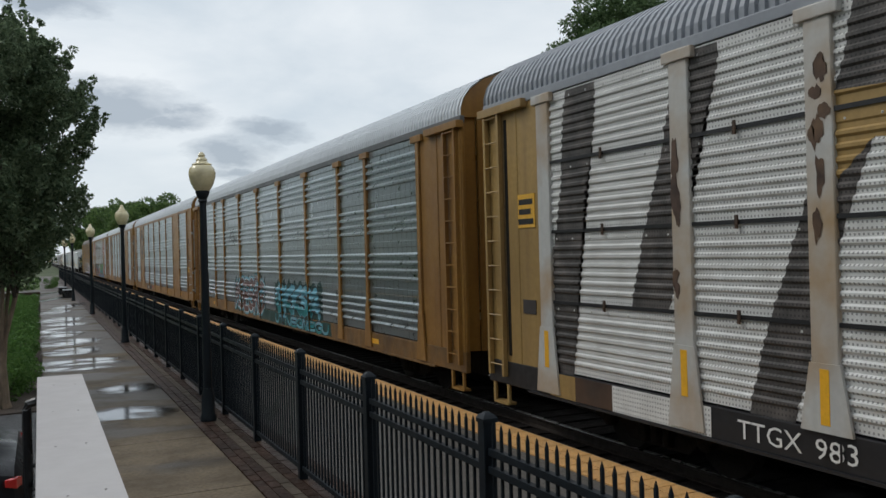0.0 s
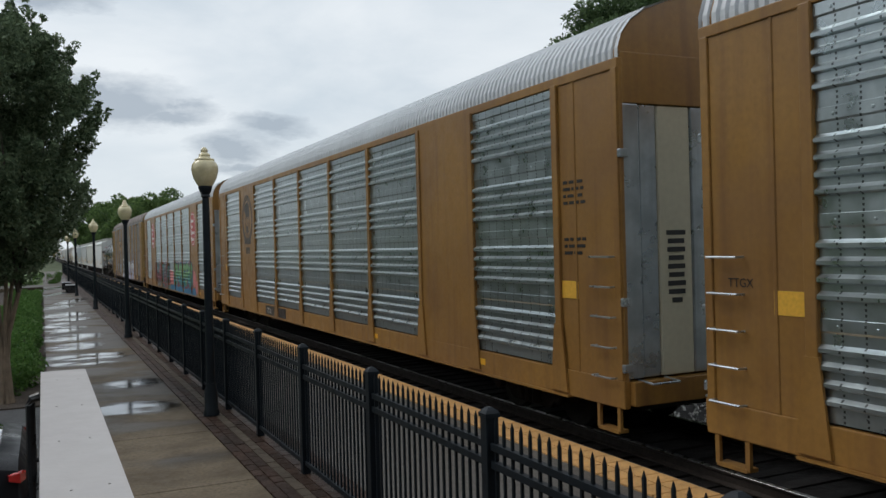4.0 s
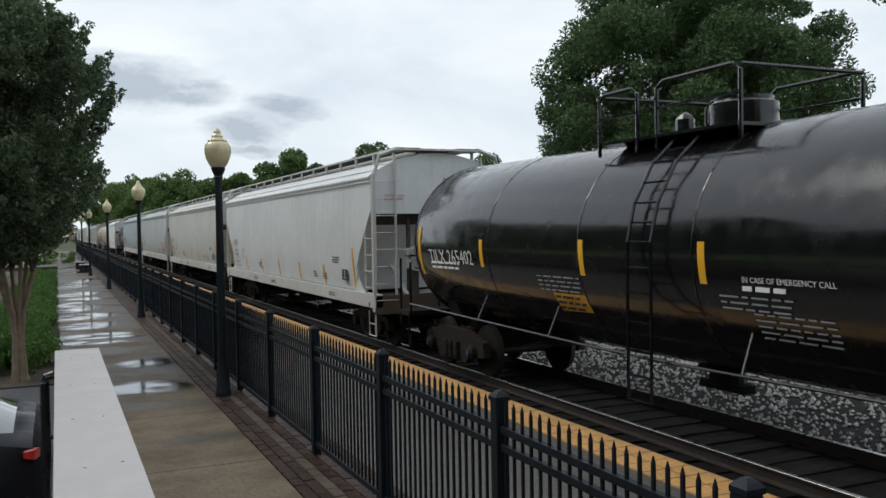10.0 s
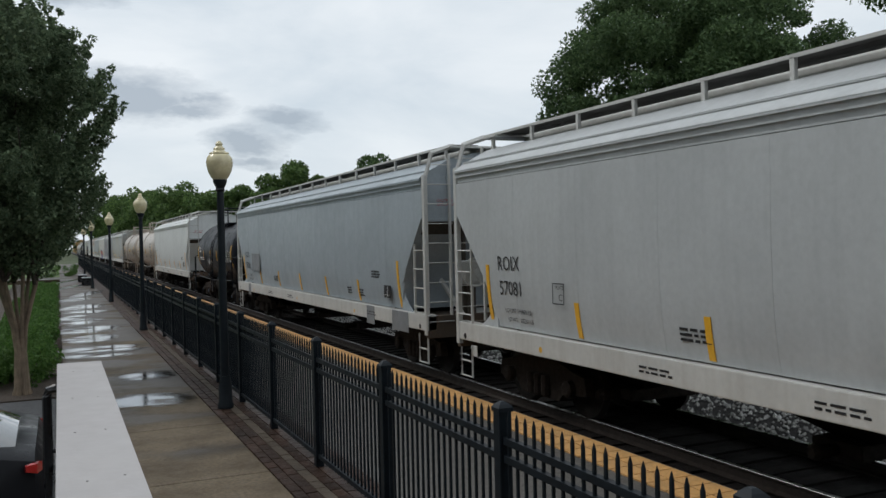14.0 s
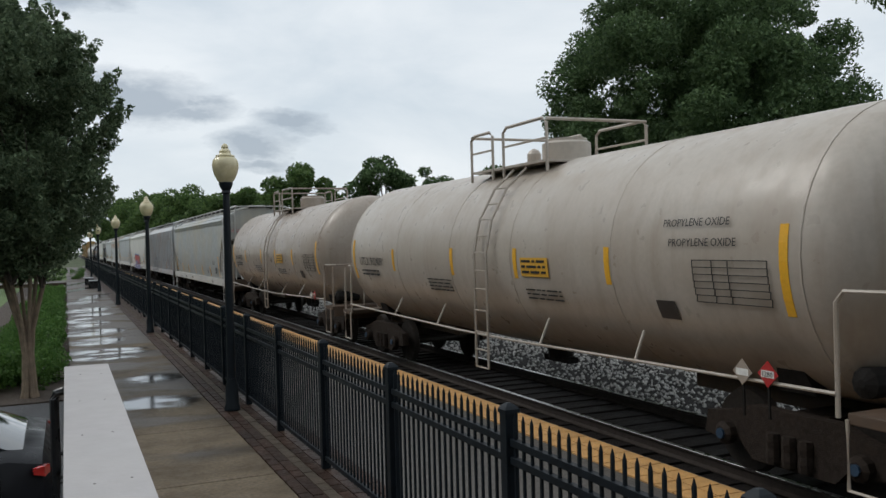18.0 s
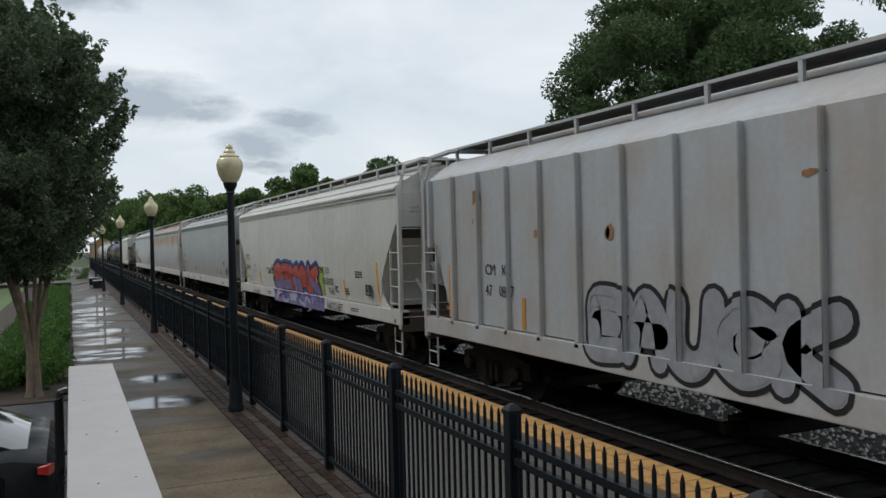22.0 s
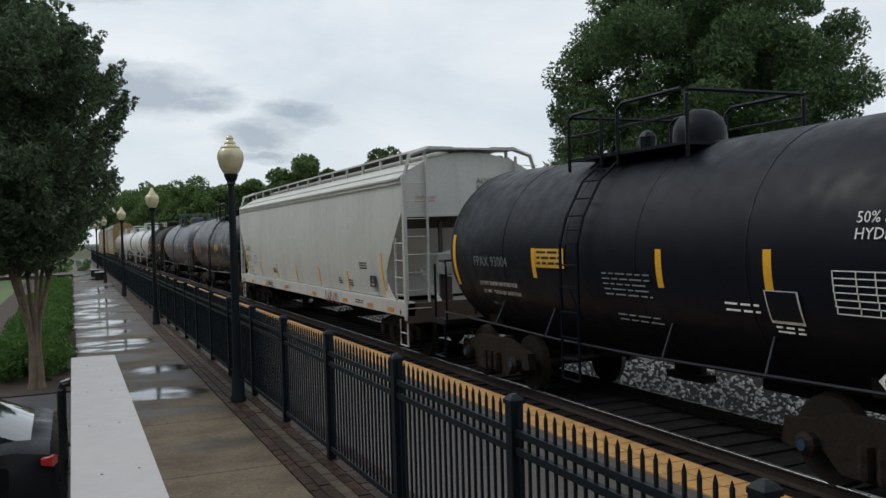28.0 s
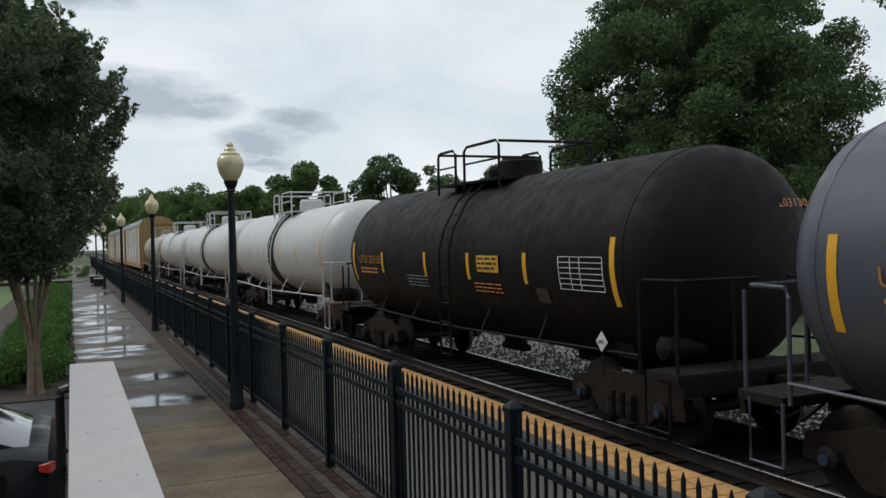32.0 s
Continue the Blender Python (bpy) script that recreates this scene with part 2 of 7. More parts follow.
def wetted(m):
    """Damp patches, darker and glossier, longer across than along, more of them further on."""
    t = m.node_tree
    p = t.nodes["Principled BSDF"]
    pos = t.nodes.new("ShaderNodeNewGeometry").outputs["Position"]
    mp = t.nodes.new("ShaderNodeMapping")
    mp.inputs["Scale"].default_value = (0.55, 0.9, 0.0)
    mp.inputs["Location"].default_value = (3.1, 0.4, 0)
    mp.inputs["Rotation"].default_value = (0, 0, 0.45)
    t.links.new(pos, mp.inputs[0])
    n = t.nodes.new("ShaderNodeTexNoise")
    n.inputs["Scale"].default_value, n.inputs["Detail"].default_value = 1.0, 5.0
    t.links.new(mp.outputs[0], n.inputs["Vector"])
    sep = t.nodes.new("ShaderNodeSeparateXYZ")
    t.links.new(pos, sep.inputs[0])
    far = t.nodes.new("ShaderNodeMapRange")
    for k, v in (("From Min", 7.0), ("From Max", 15.0), ("To Min", -0.16), ("To Max", 0.10)):
        far.inputs[k].default_value = v
    t.links.new(sep.outputs["Y"], far.inputs["Value"])
    add = t.nodes.new("ShaderNodeMath")
    t.links.new(n.outputs["Fac"], add.inputs[0])
    t.links.new(far.outputs[0], add.inputs[1])
    mask = t.nodes.new("ShaderNodeMapRange")
    mask.inputs["From Min"].default_value, mask.inputs["From Max"].default_value = 0.46, 0.58
    t.links.new(add.outputs[0], mask.inputs["Value"])
    for name, wet in (("Base Color", (0.40, 0.37, 0.34, 1)), ("Roughness", None)):
        link = [l for l in t.links if l.to_socket == p.inputs[name]][0]
        mx = t.nodes.new("ShaderNodeMixRGB")
        t.links.new(mask.outputs[0], mx.inputs[0])
        t.links.new(link.from_socket, mx.inputs[1])
        if wet:
            dk = t.nodes.new("ShaderNodeMixRGB")
            dk.blend_type = "MULTIPLY"
            dk.inputs[0].default_value = 1.0
            dk.inputs[2].default_value = wet
            t.links.new(link.from_socket, dk.inputs[1])
            t.links.new(dk.outputs[0], mx.inputs[2])
        else:
            mx.inputs[2].default_value = (0.42, 0.42, 0.42, 1)
        t.links.new(mx.outputs[0], p.inputs[name])
    return m


wetted(CONCRETE)
ASPHALT = mat("asphalt", (0.055, 0.055, 0.058), 0.55, grain=0.35, grain_scale=90, bump=0.3, bump_scale=150, grime=(0.03, 0.03, 0.03), grime_amount=0.5)
BRICK = mat("brick_paving", (0.046, 0.027, 0.020), 0.5, grain=0.3, grain_scale=50, grime=(0.02, 0.016, 0.014), grime_amount=0.7, grime_scale=1.2, placed=True, shine=0.1, bump=0.25, vary=0.3)
BRICK_PALE = mat("pale_paving", (0.080, 0.064, 0.050), 0.6, shine=0.1, grain=0.25, grain_scale=50, bump=0.2, vary=0.25)
PLATFORM = mat("platform_asphalt", (0.085, 0.078, 0.070), 0.5, shine=0.35, grain=0.25, grain_scale=60, grime=(0.08, 0.075, 0.07), grime_amount=0.5, bump=0.2)
TACTILE = mat("tactile_tile", (0.60, 0.33, 0.115), 0.5, grain=0.15, grain_scale=30, placed=True, grime=(0.34, 0.20, 0.085), grime_amount=0.5, grime_scale=4, bump=0.5, bump_scale=90, vary=0.08)
RAILING = mat("fence_paint", (0.0065, 0.0105, 0.015), 0.5, grain=0.25, grain_scale=15, shine=0.22)
LAMP_POST = mat("lamp_post_paint", (0.006, 0.0098, 0.014), 0.45, grain=0.2, shine=0.3)
GLOBE = mat("lamp_globe_acrylic", (0.68, 0.60, 0.37), 0.25, grain=0.05, coat=0.4, grime=(0.4, 0.33, 0.22), grime_amount=0.5, grime_scale=6)
BOARD = mat("white_board", (0.41, 0.385, 0.38), 0.5, grain=0.04, grain_scale=20, grime=(0.42, 0.40, 0.39), grime_amount=0.6, grime_scale=2.0, bump=0.05)
BLACK_STEEL = mat("black_steel", (0.012, 0.012, 0.014), 0.3, grain=0.3, coat=0.2)
RAIL_STEEL = mat("rail_steel", (0.035, 0.026, 0.021), 0.6, metal=0.2, grain=0.3)
RAIL_TOP = mat("polished_rail", (0.40, 0.39, 0.38), 0.3, metal=1.0, grain=0.1)
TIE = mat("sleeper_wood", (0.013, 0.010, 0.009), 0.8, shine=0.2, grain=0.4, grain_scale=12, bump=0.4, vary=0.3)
STONE = mat("ballast_stone", (0.40, 0.39, 0.37), 0.7, grain=0.3, grain_scale=6, vary=0.2)
DARK_BALLAST = mat("near_black_ballast", (0.011, 0.009, 0.008), 0.85, shine=0.2, grain=0.4, grain_scale=18, bump=0.8, bump_scale=25)
GRASS = mat("lawn", (0.10, 0.16, 0.04), 0.8, grain=0.35, grain_scale=60, grime=(0.06, 0.10, 0.03), grime_amount=0.6, bump=0.5)
SOIL = mat("mulch", (0.05, 0.035, 0.025), 0.85, grain=0.5, grain_scale=50, bump=0.8)
FAR_GROUND = mat("far_ground", (0.06, 0.08, 0.03), 0.9, grain=0.4, grain_scale=0.5)
BARK = mat("smooth_bark", (0.24, 0.18, 0.125), 0.7, grain=0.3, grain_scale=8, streak=0.5, streak_color=(0.09, 0.06, 0.04), bump=0.3)
DARK_BARK = mat("dark_bark", (0.07, 0.055, 0.045), 0.85, grain=0.4, bump=0.5)


def leaf_mat(name, a, b):
    m = mat(name, a, 0.65, grain=0.0, shine=0.25)
    t = m.node_tree
    p = t.nodes["Principled BSDF"]
    geo = t.nodes.new("ShaderNodeNewGeometry")
    mx = t.nodes.new("ShaderNodeMixRGB")
    mx.inputs[1].default_value, mx.inputs[2].default_value = (*a, 1), (*b, 1)
    t.links.new(geo.outputs["Random Per Island"], mx.inputs[0])
    t.links.new(mx.outputs[0], p.inputs["Base Color"])
    # some of the light passes through a leaf
    thin = t.nodes.new("ShaderNodeBsdfTranslucent")
    t.links.new(mx.outputs[0], thin.inputs["Color"])
    blend = t.nodes.new("ShaderNodeMixShader")
    blend.inputs[0].default_value = 0.35
    t.links.new(p.outputs[0], blend.inputs[1])
    t.links.new(thin.outputs[0], blend.inputs[2])
    t.links.new(blend.outputs[0], t.nodes["Material Output"].inputs["Surface"])
    return m


LEAF_DARK = leaf_mat("myrtle_leaves", (0.050, 0.086, 0.046), (0.19, 0.25, 0.14))
LEAF_OAK = leaf_mat("oak_leaves", (0.038, 0.074, 0.030), (0.125, 0.19, 0.078))
LEAF_FAR = leaf_mat("woodland_leaves", (0.045, 0.09, 0.028), (0.13, 0.20, 0.06))
LEAF_WOODS = leaf_mat("shaded_woodland_leaves", (0.03, 0.05, 0.02), (0.07, 0.11, 0.04))
LEAF_HEDGE = leaf_mat("hedge_leaves", (0.045, 0.11, 0.022), (0.11, 0.21, 0.05))

# ---------------------------------------------------------------- the setting
TRACK, RAIL = 7.88, -0.652  # the track's middle line and the height of the rail heads


def setting(name, shape, material, label, category):
    return tagged(part(name, shape, material), label, category, kind="structure")


setting("ground", Shape().box(-1500, 1500, -1500, 1500, -1.3, -1.05), FAR_GROUND, "flat ground with rough grass reaching the horizon", "ground")
LOT = -0.28
setting("parking_lot", Shape().box(-30, 0.02, -30, 14.6, -1.04, LOT), ASPHALT, "dark damp asphalt of the car park beside the walkway", "car park")
setting("planting_bed", Shape().box(-2.6, 0.02, 14.6, 62, -1.04, LOT + .02), SOIL, "mulched planting bed under tree and hedge", "planting bed")
setting("lawn", Shape().box(-60, -2.6, 14.6, 120, -1.04, LOT + .03), GRASS, "short green lawn behind the hedge", "lawn")
setting("far_path", Shape().box(-12, 0.02, 62, 67, -1.04, -0.03), CONCRETE, "pale concrete path that joins the walkway", "path")
setting("lawn_far", Shape().box(-2.6, 0.02, 67, 120, -1.04, -0.10), GRASS, "short green lawn beside the far walkway", "lawn")

walkway = setting("walkway", Shape().box(0.02, 1.68, -6, 120, -1.04, -0.03), CONCRETE, "long wet concrete walkway with puddles beside the fence", "walkway")
slab_mesh = Shape().box(0.02, 1.68, 0.006, 2.326, -0.03, 0.0, 0.006).mesh("slab", CONCRETE)
for i in range(-6, 42):
    part("slab", slab_mesh, CONCRETE, walkway, at=(0, 7.68 + 2.332 * i, 0))

WATER = mat("rain_water", (0.02, 0.018, 0.016), 0.1, grain=0.0, coat=1.0)
WATER.node_tree.nodes["Principled BSDF"].inputs["Roughness"].default_value = 0.1
WATER.node_tree.nodes["Principled BSDF"].inputs["Coat Roughness"].default_value = 0.1
for link in list(WATER.node_tree.links):
    if link.to_socket.name == "Roughness":
        WATER.node_tree.links.remove(link)
# thin films: the water breaks up into streaks
wt_ = WATER.node_tree
film_pos = wt_.nodes.new("ShaderNodeNewGeometry").outputs["Position"]
film_map = wt_.nodes.new("ShaderNodeMapping")
film_map.inputs["Rotation"].default_value = (0, 0, 0.53)
film_map.inputs["Scale"].default_value = (0.9, 1.9, 0)
film_noise = wt_.nodes.new("ShaderNodeTexNoise")
film_noise.inputs["Scale"].default_value, film_noise.inputs["Detail"].default_value = 1.6, 5.0
film_edge = wt_.nodes.new("ShaderNodeMapRange")
film_edge.inputs["From Min"].default_value, film_edge.inputs["From Max"].default_value = 0.40, 0.56
wt_.links.new(film_pos, film_map.inputs[0])
wt_.links.new(film_map.outputs[0], film_noise.inputs["Vector"])
wt_.links.new(film_noise.outputs["Fac"], film_edge.inputs["Value"])
film_len = wt_.nodes.new("ShaderNodeVectorMath")
film_len.operation = "LENGTH"
wt_.links.new(wt_.nodes.new("ShaderNodeTexCoord").outputs["Object"], film_len.inputs[0])
film_rim = wt_.nodes.new("ShaderNodeMapRange")
film_rim.inputs["From Min"].default_value, film_rim.inputs["From Max"].default_value = 1.0, 0.55
wt_.links.new(film_len.outputs["Value"], film_rim.inputs["Value"])
film_all = wt_.nodes.new("ShaderNodeMath")
film_all.operation = "MULTIPLY"
wt_.links.new(film_edge.outputs[0], film_all.inputs[0])
wt_.links.new(film_rim.outputs[0], film_all.inputs[1])
wt_.links.new(film_all.outputs[0], wt_.nodes["Principled BSDF"].inputs["Alpha"])
puddle_mesh = Shape().slab([(math.cos(2 * math.pi * k / 40), math.sin(2 * math.pi * k / 40)) for k in range(40)], 0.0, 0.0025).mesh("puddle", WATER)
for x0, x1, y, dy in ((.06, 1.14, 17.45, .22), (.10, 1.45, 18.55, .42), (.12, 1.1, 20.8, .55), (.03, 1.25, 23.1, .65), (.12, .95, 25.7, .7), (.04, .60, 27.4, .7), (.04, 1.25, 32.0, 1.0),
                      (.70, 1.5, 41.0, 1.7), (.04, .80, 48.9, 2.4), (.04, .70, 57.2, 3.2), (.04, .6, 76, 5.0), (.85, 1.62, 14.3, .30), (.45, 1.55, 12.0, .32), (.04, 1.0, 36.8, .9), (.2, 1.3, 29.6, .5)):
    tagged(part("puddle", puddle_mesh, WATER, at=pose((x0 + x1) / 2, y, 0, 0, 0, -14) @ Matrix.Diagonal(((x1 - x0) * .64, 1.9 * dy, 1, 1))), "shallow rain puddle that mirrors the sky", "puddle", "puddles on the walkway", "structure")

border = setting("brick_border", Shape().box(1.68, 2.42, -6, 120, -1.04, -0.05), BRICK, "brick paving strip that carries fence and lamps", "paving")
brick_mesh = Shape().box(0.004, 0.100, 0.004, 0.204, -0.05, -0.002, 0.006).mesh("brick", BRICK)
pale_mesh = brick_mesh.copy()
pale_mesh.materials[0] = BRICK_PALE
rest = {False: Shape(), True: Shape()}
for row in range(7):
    for i in range(-14, 180):
        y = 5.3 + 0.208 * i + (0.104 if row % 2 else 0)
        pale = row == 2
        if 5.2 < y < 13.4 and row < 6:
            part("brick", pale_mesh if pale else brick_mesh, BRICK, border, at=(1.69 + 0.104 * row, y, random.uniform(-0.003, 0.003)))
        else:
            x, z = 1.69 + 0.104 * row, random.uniform(-0.004, 0.002)
            rest[pale].box(x + 0.004, x + 0.1, y + 0.004, y + 0.204, -0.05, z)
for pale in (False, True):
    tagged(part("paving_bricks", rest[pale], BRICK_PALE if pale else BRICK, border), kind="stuff")

STRIP = 5.33
platform = setting("platform", Shape().box(2.42, STRIP + .66, -30, 150, -1.04, -0.47), PLATFORM, "low grey station platform behind the fence", "platform")
tile_mesh = Shape().box(0.010, 0.295, 0.010, 0.295, -0.47, -0.45, 0.004).mesh("tile", TACTILE)
far_tiles = Shape()
for i in range(-14, 380):
    for k in range(2):
        y = 4.0 + 0.305 * i
        if 0 <= i < 110:
            part("tile", tile_mesh, TACTILE, platform, at=(STRIP + 0.305 * k, y, 0))
        else:
            far_tiles.box(STRIP + .01 + 0.305 * k, STRIP + .295 + 0.305 * k, y + .01, y + .295, -0.47, -0.45)
tagged(part("tactile_tiles", far_tiles, TACTILE, platform, "yellow tactile warning strip"), kind="stuff")

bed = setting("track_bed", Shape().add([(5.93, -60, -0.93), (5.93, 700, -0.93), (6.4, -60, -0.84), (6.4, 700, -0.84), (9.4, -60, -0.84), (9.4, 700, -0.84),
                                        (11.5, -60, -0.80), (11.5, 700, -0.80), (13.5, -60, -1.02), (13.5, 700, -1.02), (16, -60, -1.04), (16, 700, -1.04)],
                                       [(0, 1, 3, 2), (2, 3, 5, 4), (4, 5, 7, 6), (6, 7, 9, 8), (8, 9, 11, 10)]), DARK_BALLAST, "very dark ballast under the track", "track bed")
stones = Shape()
rng = random.Random(5)
OCTA = [(0, 2, 4), (2, 1, 4), (1, 3, 4), (3, 0, 4), (2, 0, 5), (1, 2, 5), (3, 1, 5), (0, 3, 5)]
for i in range(9000):
    x, y = rng.uniform(9.0, 13.2), 4 + 40 * rng.random() ** 1.3
    z = -0.84 + 0.04 * min(1, max(0, (x - 9.4) / 2)) - 0.22 * max(0, (x - 11.5) / 2)
    s = rng.uniform(0.02, 0.045)
    a = rng.random() * 3
    c, d = math.cos(a), math.sin(a)
    pts = []
    for p in ((1, 0, 0), (-1, 0, 0), (0, 1, 0), (0, -1, 0), (0, 0, 1), (0, 0, -1)):
        q = [v * s * rng.uniform(0.6, 1.3) for v in p]
        pts.append((x + q[0] * c - q[1] * d, y + q[0] * d + q[1] * c, z + 0.02 + q[2]))
    stones.add(pts, OCTA)
tagged(part("ballast_stones", stones, STONE), "pale grey crushed stone beside the track", "ballast", kind="stuff")

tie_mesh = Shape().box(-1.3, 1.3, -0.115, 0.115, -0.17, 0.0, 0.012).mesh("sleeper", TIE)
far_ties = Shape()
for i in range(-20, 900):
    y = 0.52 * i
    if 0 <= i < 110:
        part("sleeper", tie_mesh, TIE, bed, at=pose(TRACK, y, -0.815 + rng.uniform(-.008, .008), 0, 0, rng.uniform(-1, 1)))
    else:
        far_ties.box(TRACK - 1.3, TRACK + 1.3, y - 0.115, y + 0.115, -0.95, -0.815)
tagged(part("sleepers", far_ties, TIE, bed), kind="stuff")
for sx in (-0.755, 0.755):
    r = thing("rail", "worn steel rail with polished head on wooden sleepers", "rail", (TRACK + sx, 0, RAIL), "rails of the track", "structure")
    part("web", Shape().prism([(-.07, -.165), (.07, -.165), (.07, -.15), (.012, -.13), (.012, -.045), (.036, -.03), (.036, -.006), (-.036, -.006), (-.036, -.03), (-.012, -.045), (-.012, -.13), (-.07, -.15)], -60, 700), RAIL_STEEL, r)
    part("head", Shape().prism([(-.034, -.006), (.034, -.006), (.030, 0), (-.030, 0)], -60, 700), RAIL_TOP, r, "polished running surface")

# ---------------------------------------------------------------- fence
fence = thing("fence", "black steel picket fence with pointed pickets on brick paving", "fence", (2.13, 0, 0))
POST_Y, PANEL = 4.036, 1.802
post_mesh = Shape().box(-.037, .037, -.037, .037, 0, 1.13, 0.004).mesh("post", RAILING)
cap_mesh = Shape().loft([[(x * s, y * s, z) for x, y in ((-1, -1), (1, -1), (1, 1), (-1, 1))] for s, z in ((.043, 1.13), (.043, 1.152), (.03, 1.168), (.012, 1.183))]).mesh("cap", RAILING)
rail_mesh = Shape().box(-.019, .019, .037, PANEL - .037, -.019, .019, 0.003).mesh("rail", RAILING)
def picket_shape(s, y):
    s.loft([[(-a, y - a, z), (a, y - a, z), (a, y + a, z), (-a, y + a, z)] for a, z in ((.0072, .06), (.0072, 1.105), (.0015, 1.137))])
    return s
picket_mesh = picket_shape(Shape(), 0).mesh("picket", RAILING)
far_pickets = Shape()
for i in range(-3, 60):
    y = POST_Y + PANEL * i
    post = part("post", post_mesh, RAILING, fence, at=(0, y, 0))
    part("cap", cap_mesh, RAILING, post)
    for z in (0.10, 0.885, 0.98):
        part("rail", rail_mesh, RAILING, fence, at=(0, y, z))
    for k in range(20):
        yy = y + .070 + .0875 * k
        if -2 <= i < 12:
            part("picket", picket_mesh, RAILING, fence, at=(0, yy, 0))
        else:
            picket_shape(far_pickets, yy)
tagged(part("pickets", far_pickets, RAILING, fence), kind="stuff")

# ---------------------------------------------------------------- street lamps
def street_lamp(at):
    lamp = thing("street_lamp", "dark metal lamp post with cream acorn globe on brick paving", "street lamp", at, "lamps along the walkway")
    part("base", Shape().turn([(.10, 0), (.10, .05), (.085, .08), (.08, .3), (.065, .36), (.06, .40)], 14), LAMP_POST, lamp, smooth=True)
    part("pole", Shape().turn([(.056, .40), (.052, 1.2), (.043, 2.68), (.040, 2.74)], 14), LAMP_POST, lamp, smooth=True)
    part("collar", Shape().turn([(.042, 2.71), (.060, 2.73), (.050, 2.755), (.070, 2.79), (.088, 2.84), (.085, 2.86)], 14), LAMP_POST, lamp, "dark metal globe holder", smooth=True)
    part("globe", Shape().turn([(.075, 2.85), (.108, 2.89), (.142, 2.96), (.160, 3.03), (.165, 3.08), (.155, 3.13), (.130, 3.168), (.112, 3.178)], 24), GLOBE, lamp, "cream acrylic globe, unlit", smooth=True)
    part("finial", Shape().turn([(.114, 3.178), (.122, 3.186), (.116, 3.198), (.086, 3.206), (.070, 3.226), (.070, 3.25), (.052, 3.27), (.040, 3.284), (.046, 3.302), (.036, 3.326), (.012, 3.345)], 20), GLOBE, lamp, smooth=True)
    return lamp


lamp = street_lamp((1.865, 10.95, 0))
for x, y in ((1.85, 22.2), (1.75, 34.4), (1.50, 46.2), (1.45, 58.0)):
    copy_thing(lamp, pose(x, y, 0))

# ---------------------------------------------------------------- railing near the camera
railing = thing("railing", "black steel railing topped by a painted white board", "railing", (0, 0, 0))
board = part("board", Shape().box(-0.02, 0.165, -1.5, 4.23, 1.49, 1.53, 0.004), BOARD, railing, "worn white-painted flat board with nail heads")
NAIL = mat("weathered_nail", (0.20, 0.185, 0.175), 0.55, metal=0.4, grain=0.2)
nail = Shape().turn([(.003, 0), (.003, .001), (.001, .0015)], 8).mesh("nail", NAIL)
for y in (3.9, 3.2, 2.6, 2.05):
    for x in (.035, .115):
        part("nail", nail, NAIL, board, at=(x + .01 * math.sin(y * 7), y + .03 * math.cos(x * 90 + y), 1.5302))
for y in (4.1, 2.3, 0.5, -1.3):
    part("post", Shape().box(0.05, 0.10, y - .025, y + .025, 0, 1.49, .004), BLACK_STEEL, railing)
for z in (1.40, 0.15):
    part("rail", Shape().box(0.055, 0.095, -1.5, 4.15, z - .02, z + .02, .004), BLACK_STEEL, railing)
part("end_hoop", Shape().tube([(-.062, 4.02, LOT), (-.062, 4.02, 1.42), (-.054, 4.02, 1.445), (-.03, 4.02, 1.452), (.06, 4.06, 1.452)], .019, 8), BLACK_STEEL, railing, "black steel tube hoop")
part("cross_bar", Shape().tube([(-.062, 4.02, 1.185), (.06, 4.06, 1.185)], .010, 6), BLACK_STEEL, railing)
part("grab_bar", Shape().box(-.045, -.012, 3.05, 4.03, 1.10, 1.125, .004), BLACK_STEEL, railing, "flat worn steel handrail")
for y in (3.9, 3.55, 3.2):
    part("baluster", Shape().box(-.035, -.02, y - .008, y + .008, LOT, 1.10), BLACK_STEEL, railing)

# ---------------------------------------------------------------- trees
def foliage(clumps, count, size, seed, flat=0.75):
    """Leaves scattered through ellipsoid clumps, denser towards their skins."""
    g = np.random.default_rng(seed)
    w = np.array([c[3] * c[3] for c in clumps])
    idx = g.choice(len(clumps), count, p=w / w.sum())
    c = np.array(clumps)[idx]
    d = g.normal(size=(count, 3))
    d /= np.linalg.norm(d, axis=1)[:, None]
    r = c[:, 3] * g.uniform(0.35, 1.08, count) ** 0.6
    pos = c[:, :3] + d * r[:, None] * np.array([1, 1, flat])
    a = g.normal(size=(count, 3))
    a /= np.linalg.norm(a, axis=1)[:, None]
    b = np.cross(a, g.normal(size=(count, 3)))
    b /= np.linalg.norm(b, axis=1)[:, None]
    s = size * g.uniform(0.6, 1.35, count)[:, None]
    v = np.stack([pos - a * s, pos - b * s * .42, pos + a * s, pos + b * s * .42], 1).reshape(-1, 3)
    return v, np.arange(count * 4).reshape(-1, 4)


def leaf_mesh(name, clumps, count, size, seed, material, flat=0.75):
    v, f = foliage(clumps, count, size, seed, flat)
    me = bpy.data.meshes.new(name)
    me.from_pydata(v.tolist(), [], f.tolist())
    me.materials.append(material)
    return me


def crown_clumps(rx, ry, rz, cz, n, rmin, rmax, seed, squash=0.0):
    """Uneven clumps that fill an ovoid crown."""
    r = random.Random(seed)
    out = []
    for i in range(n):
        while True:
            p = Vector((r.uniform(-1, 1), r.uniform(-1, 1), r.uniform(-1, 1)))
            if p.length < 1:
                break
        p *= 0.55 + 0.45 * r.random() if p.length < 0.5 else 1
        out.append((p.x * rx, p.y * ry, cz + p.z * rz, r.uniform(rmin, rmax)))
    return out


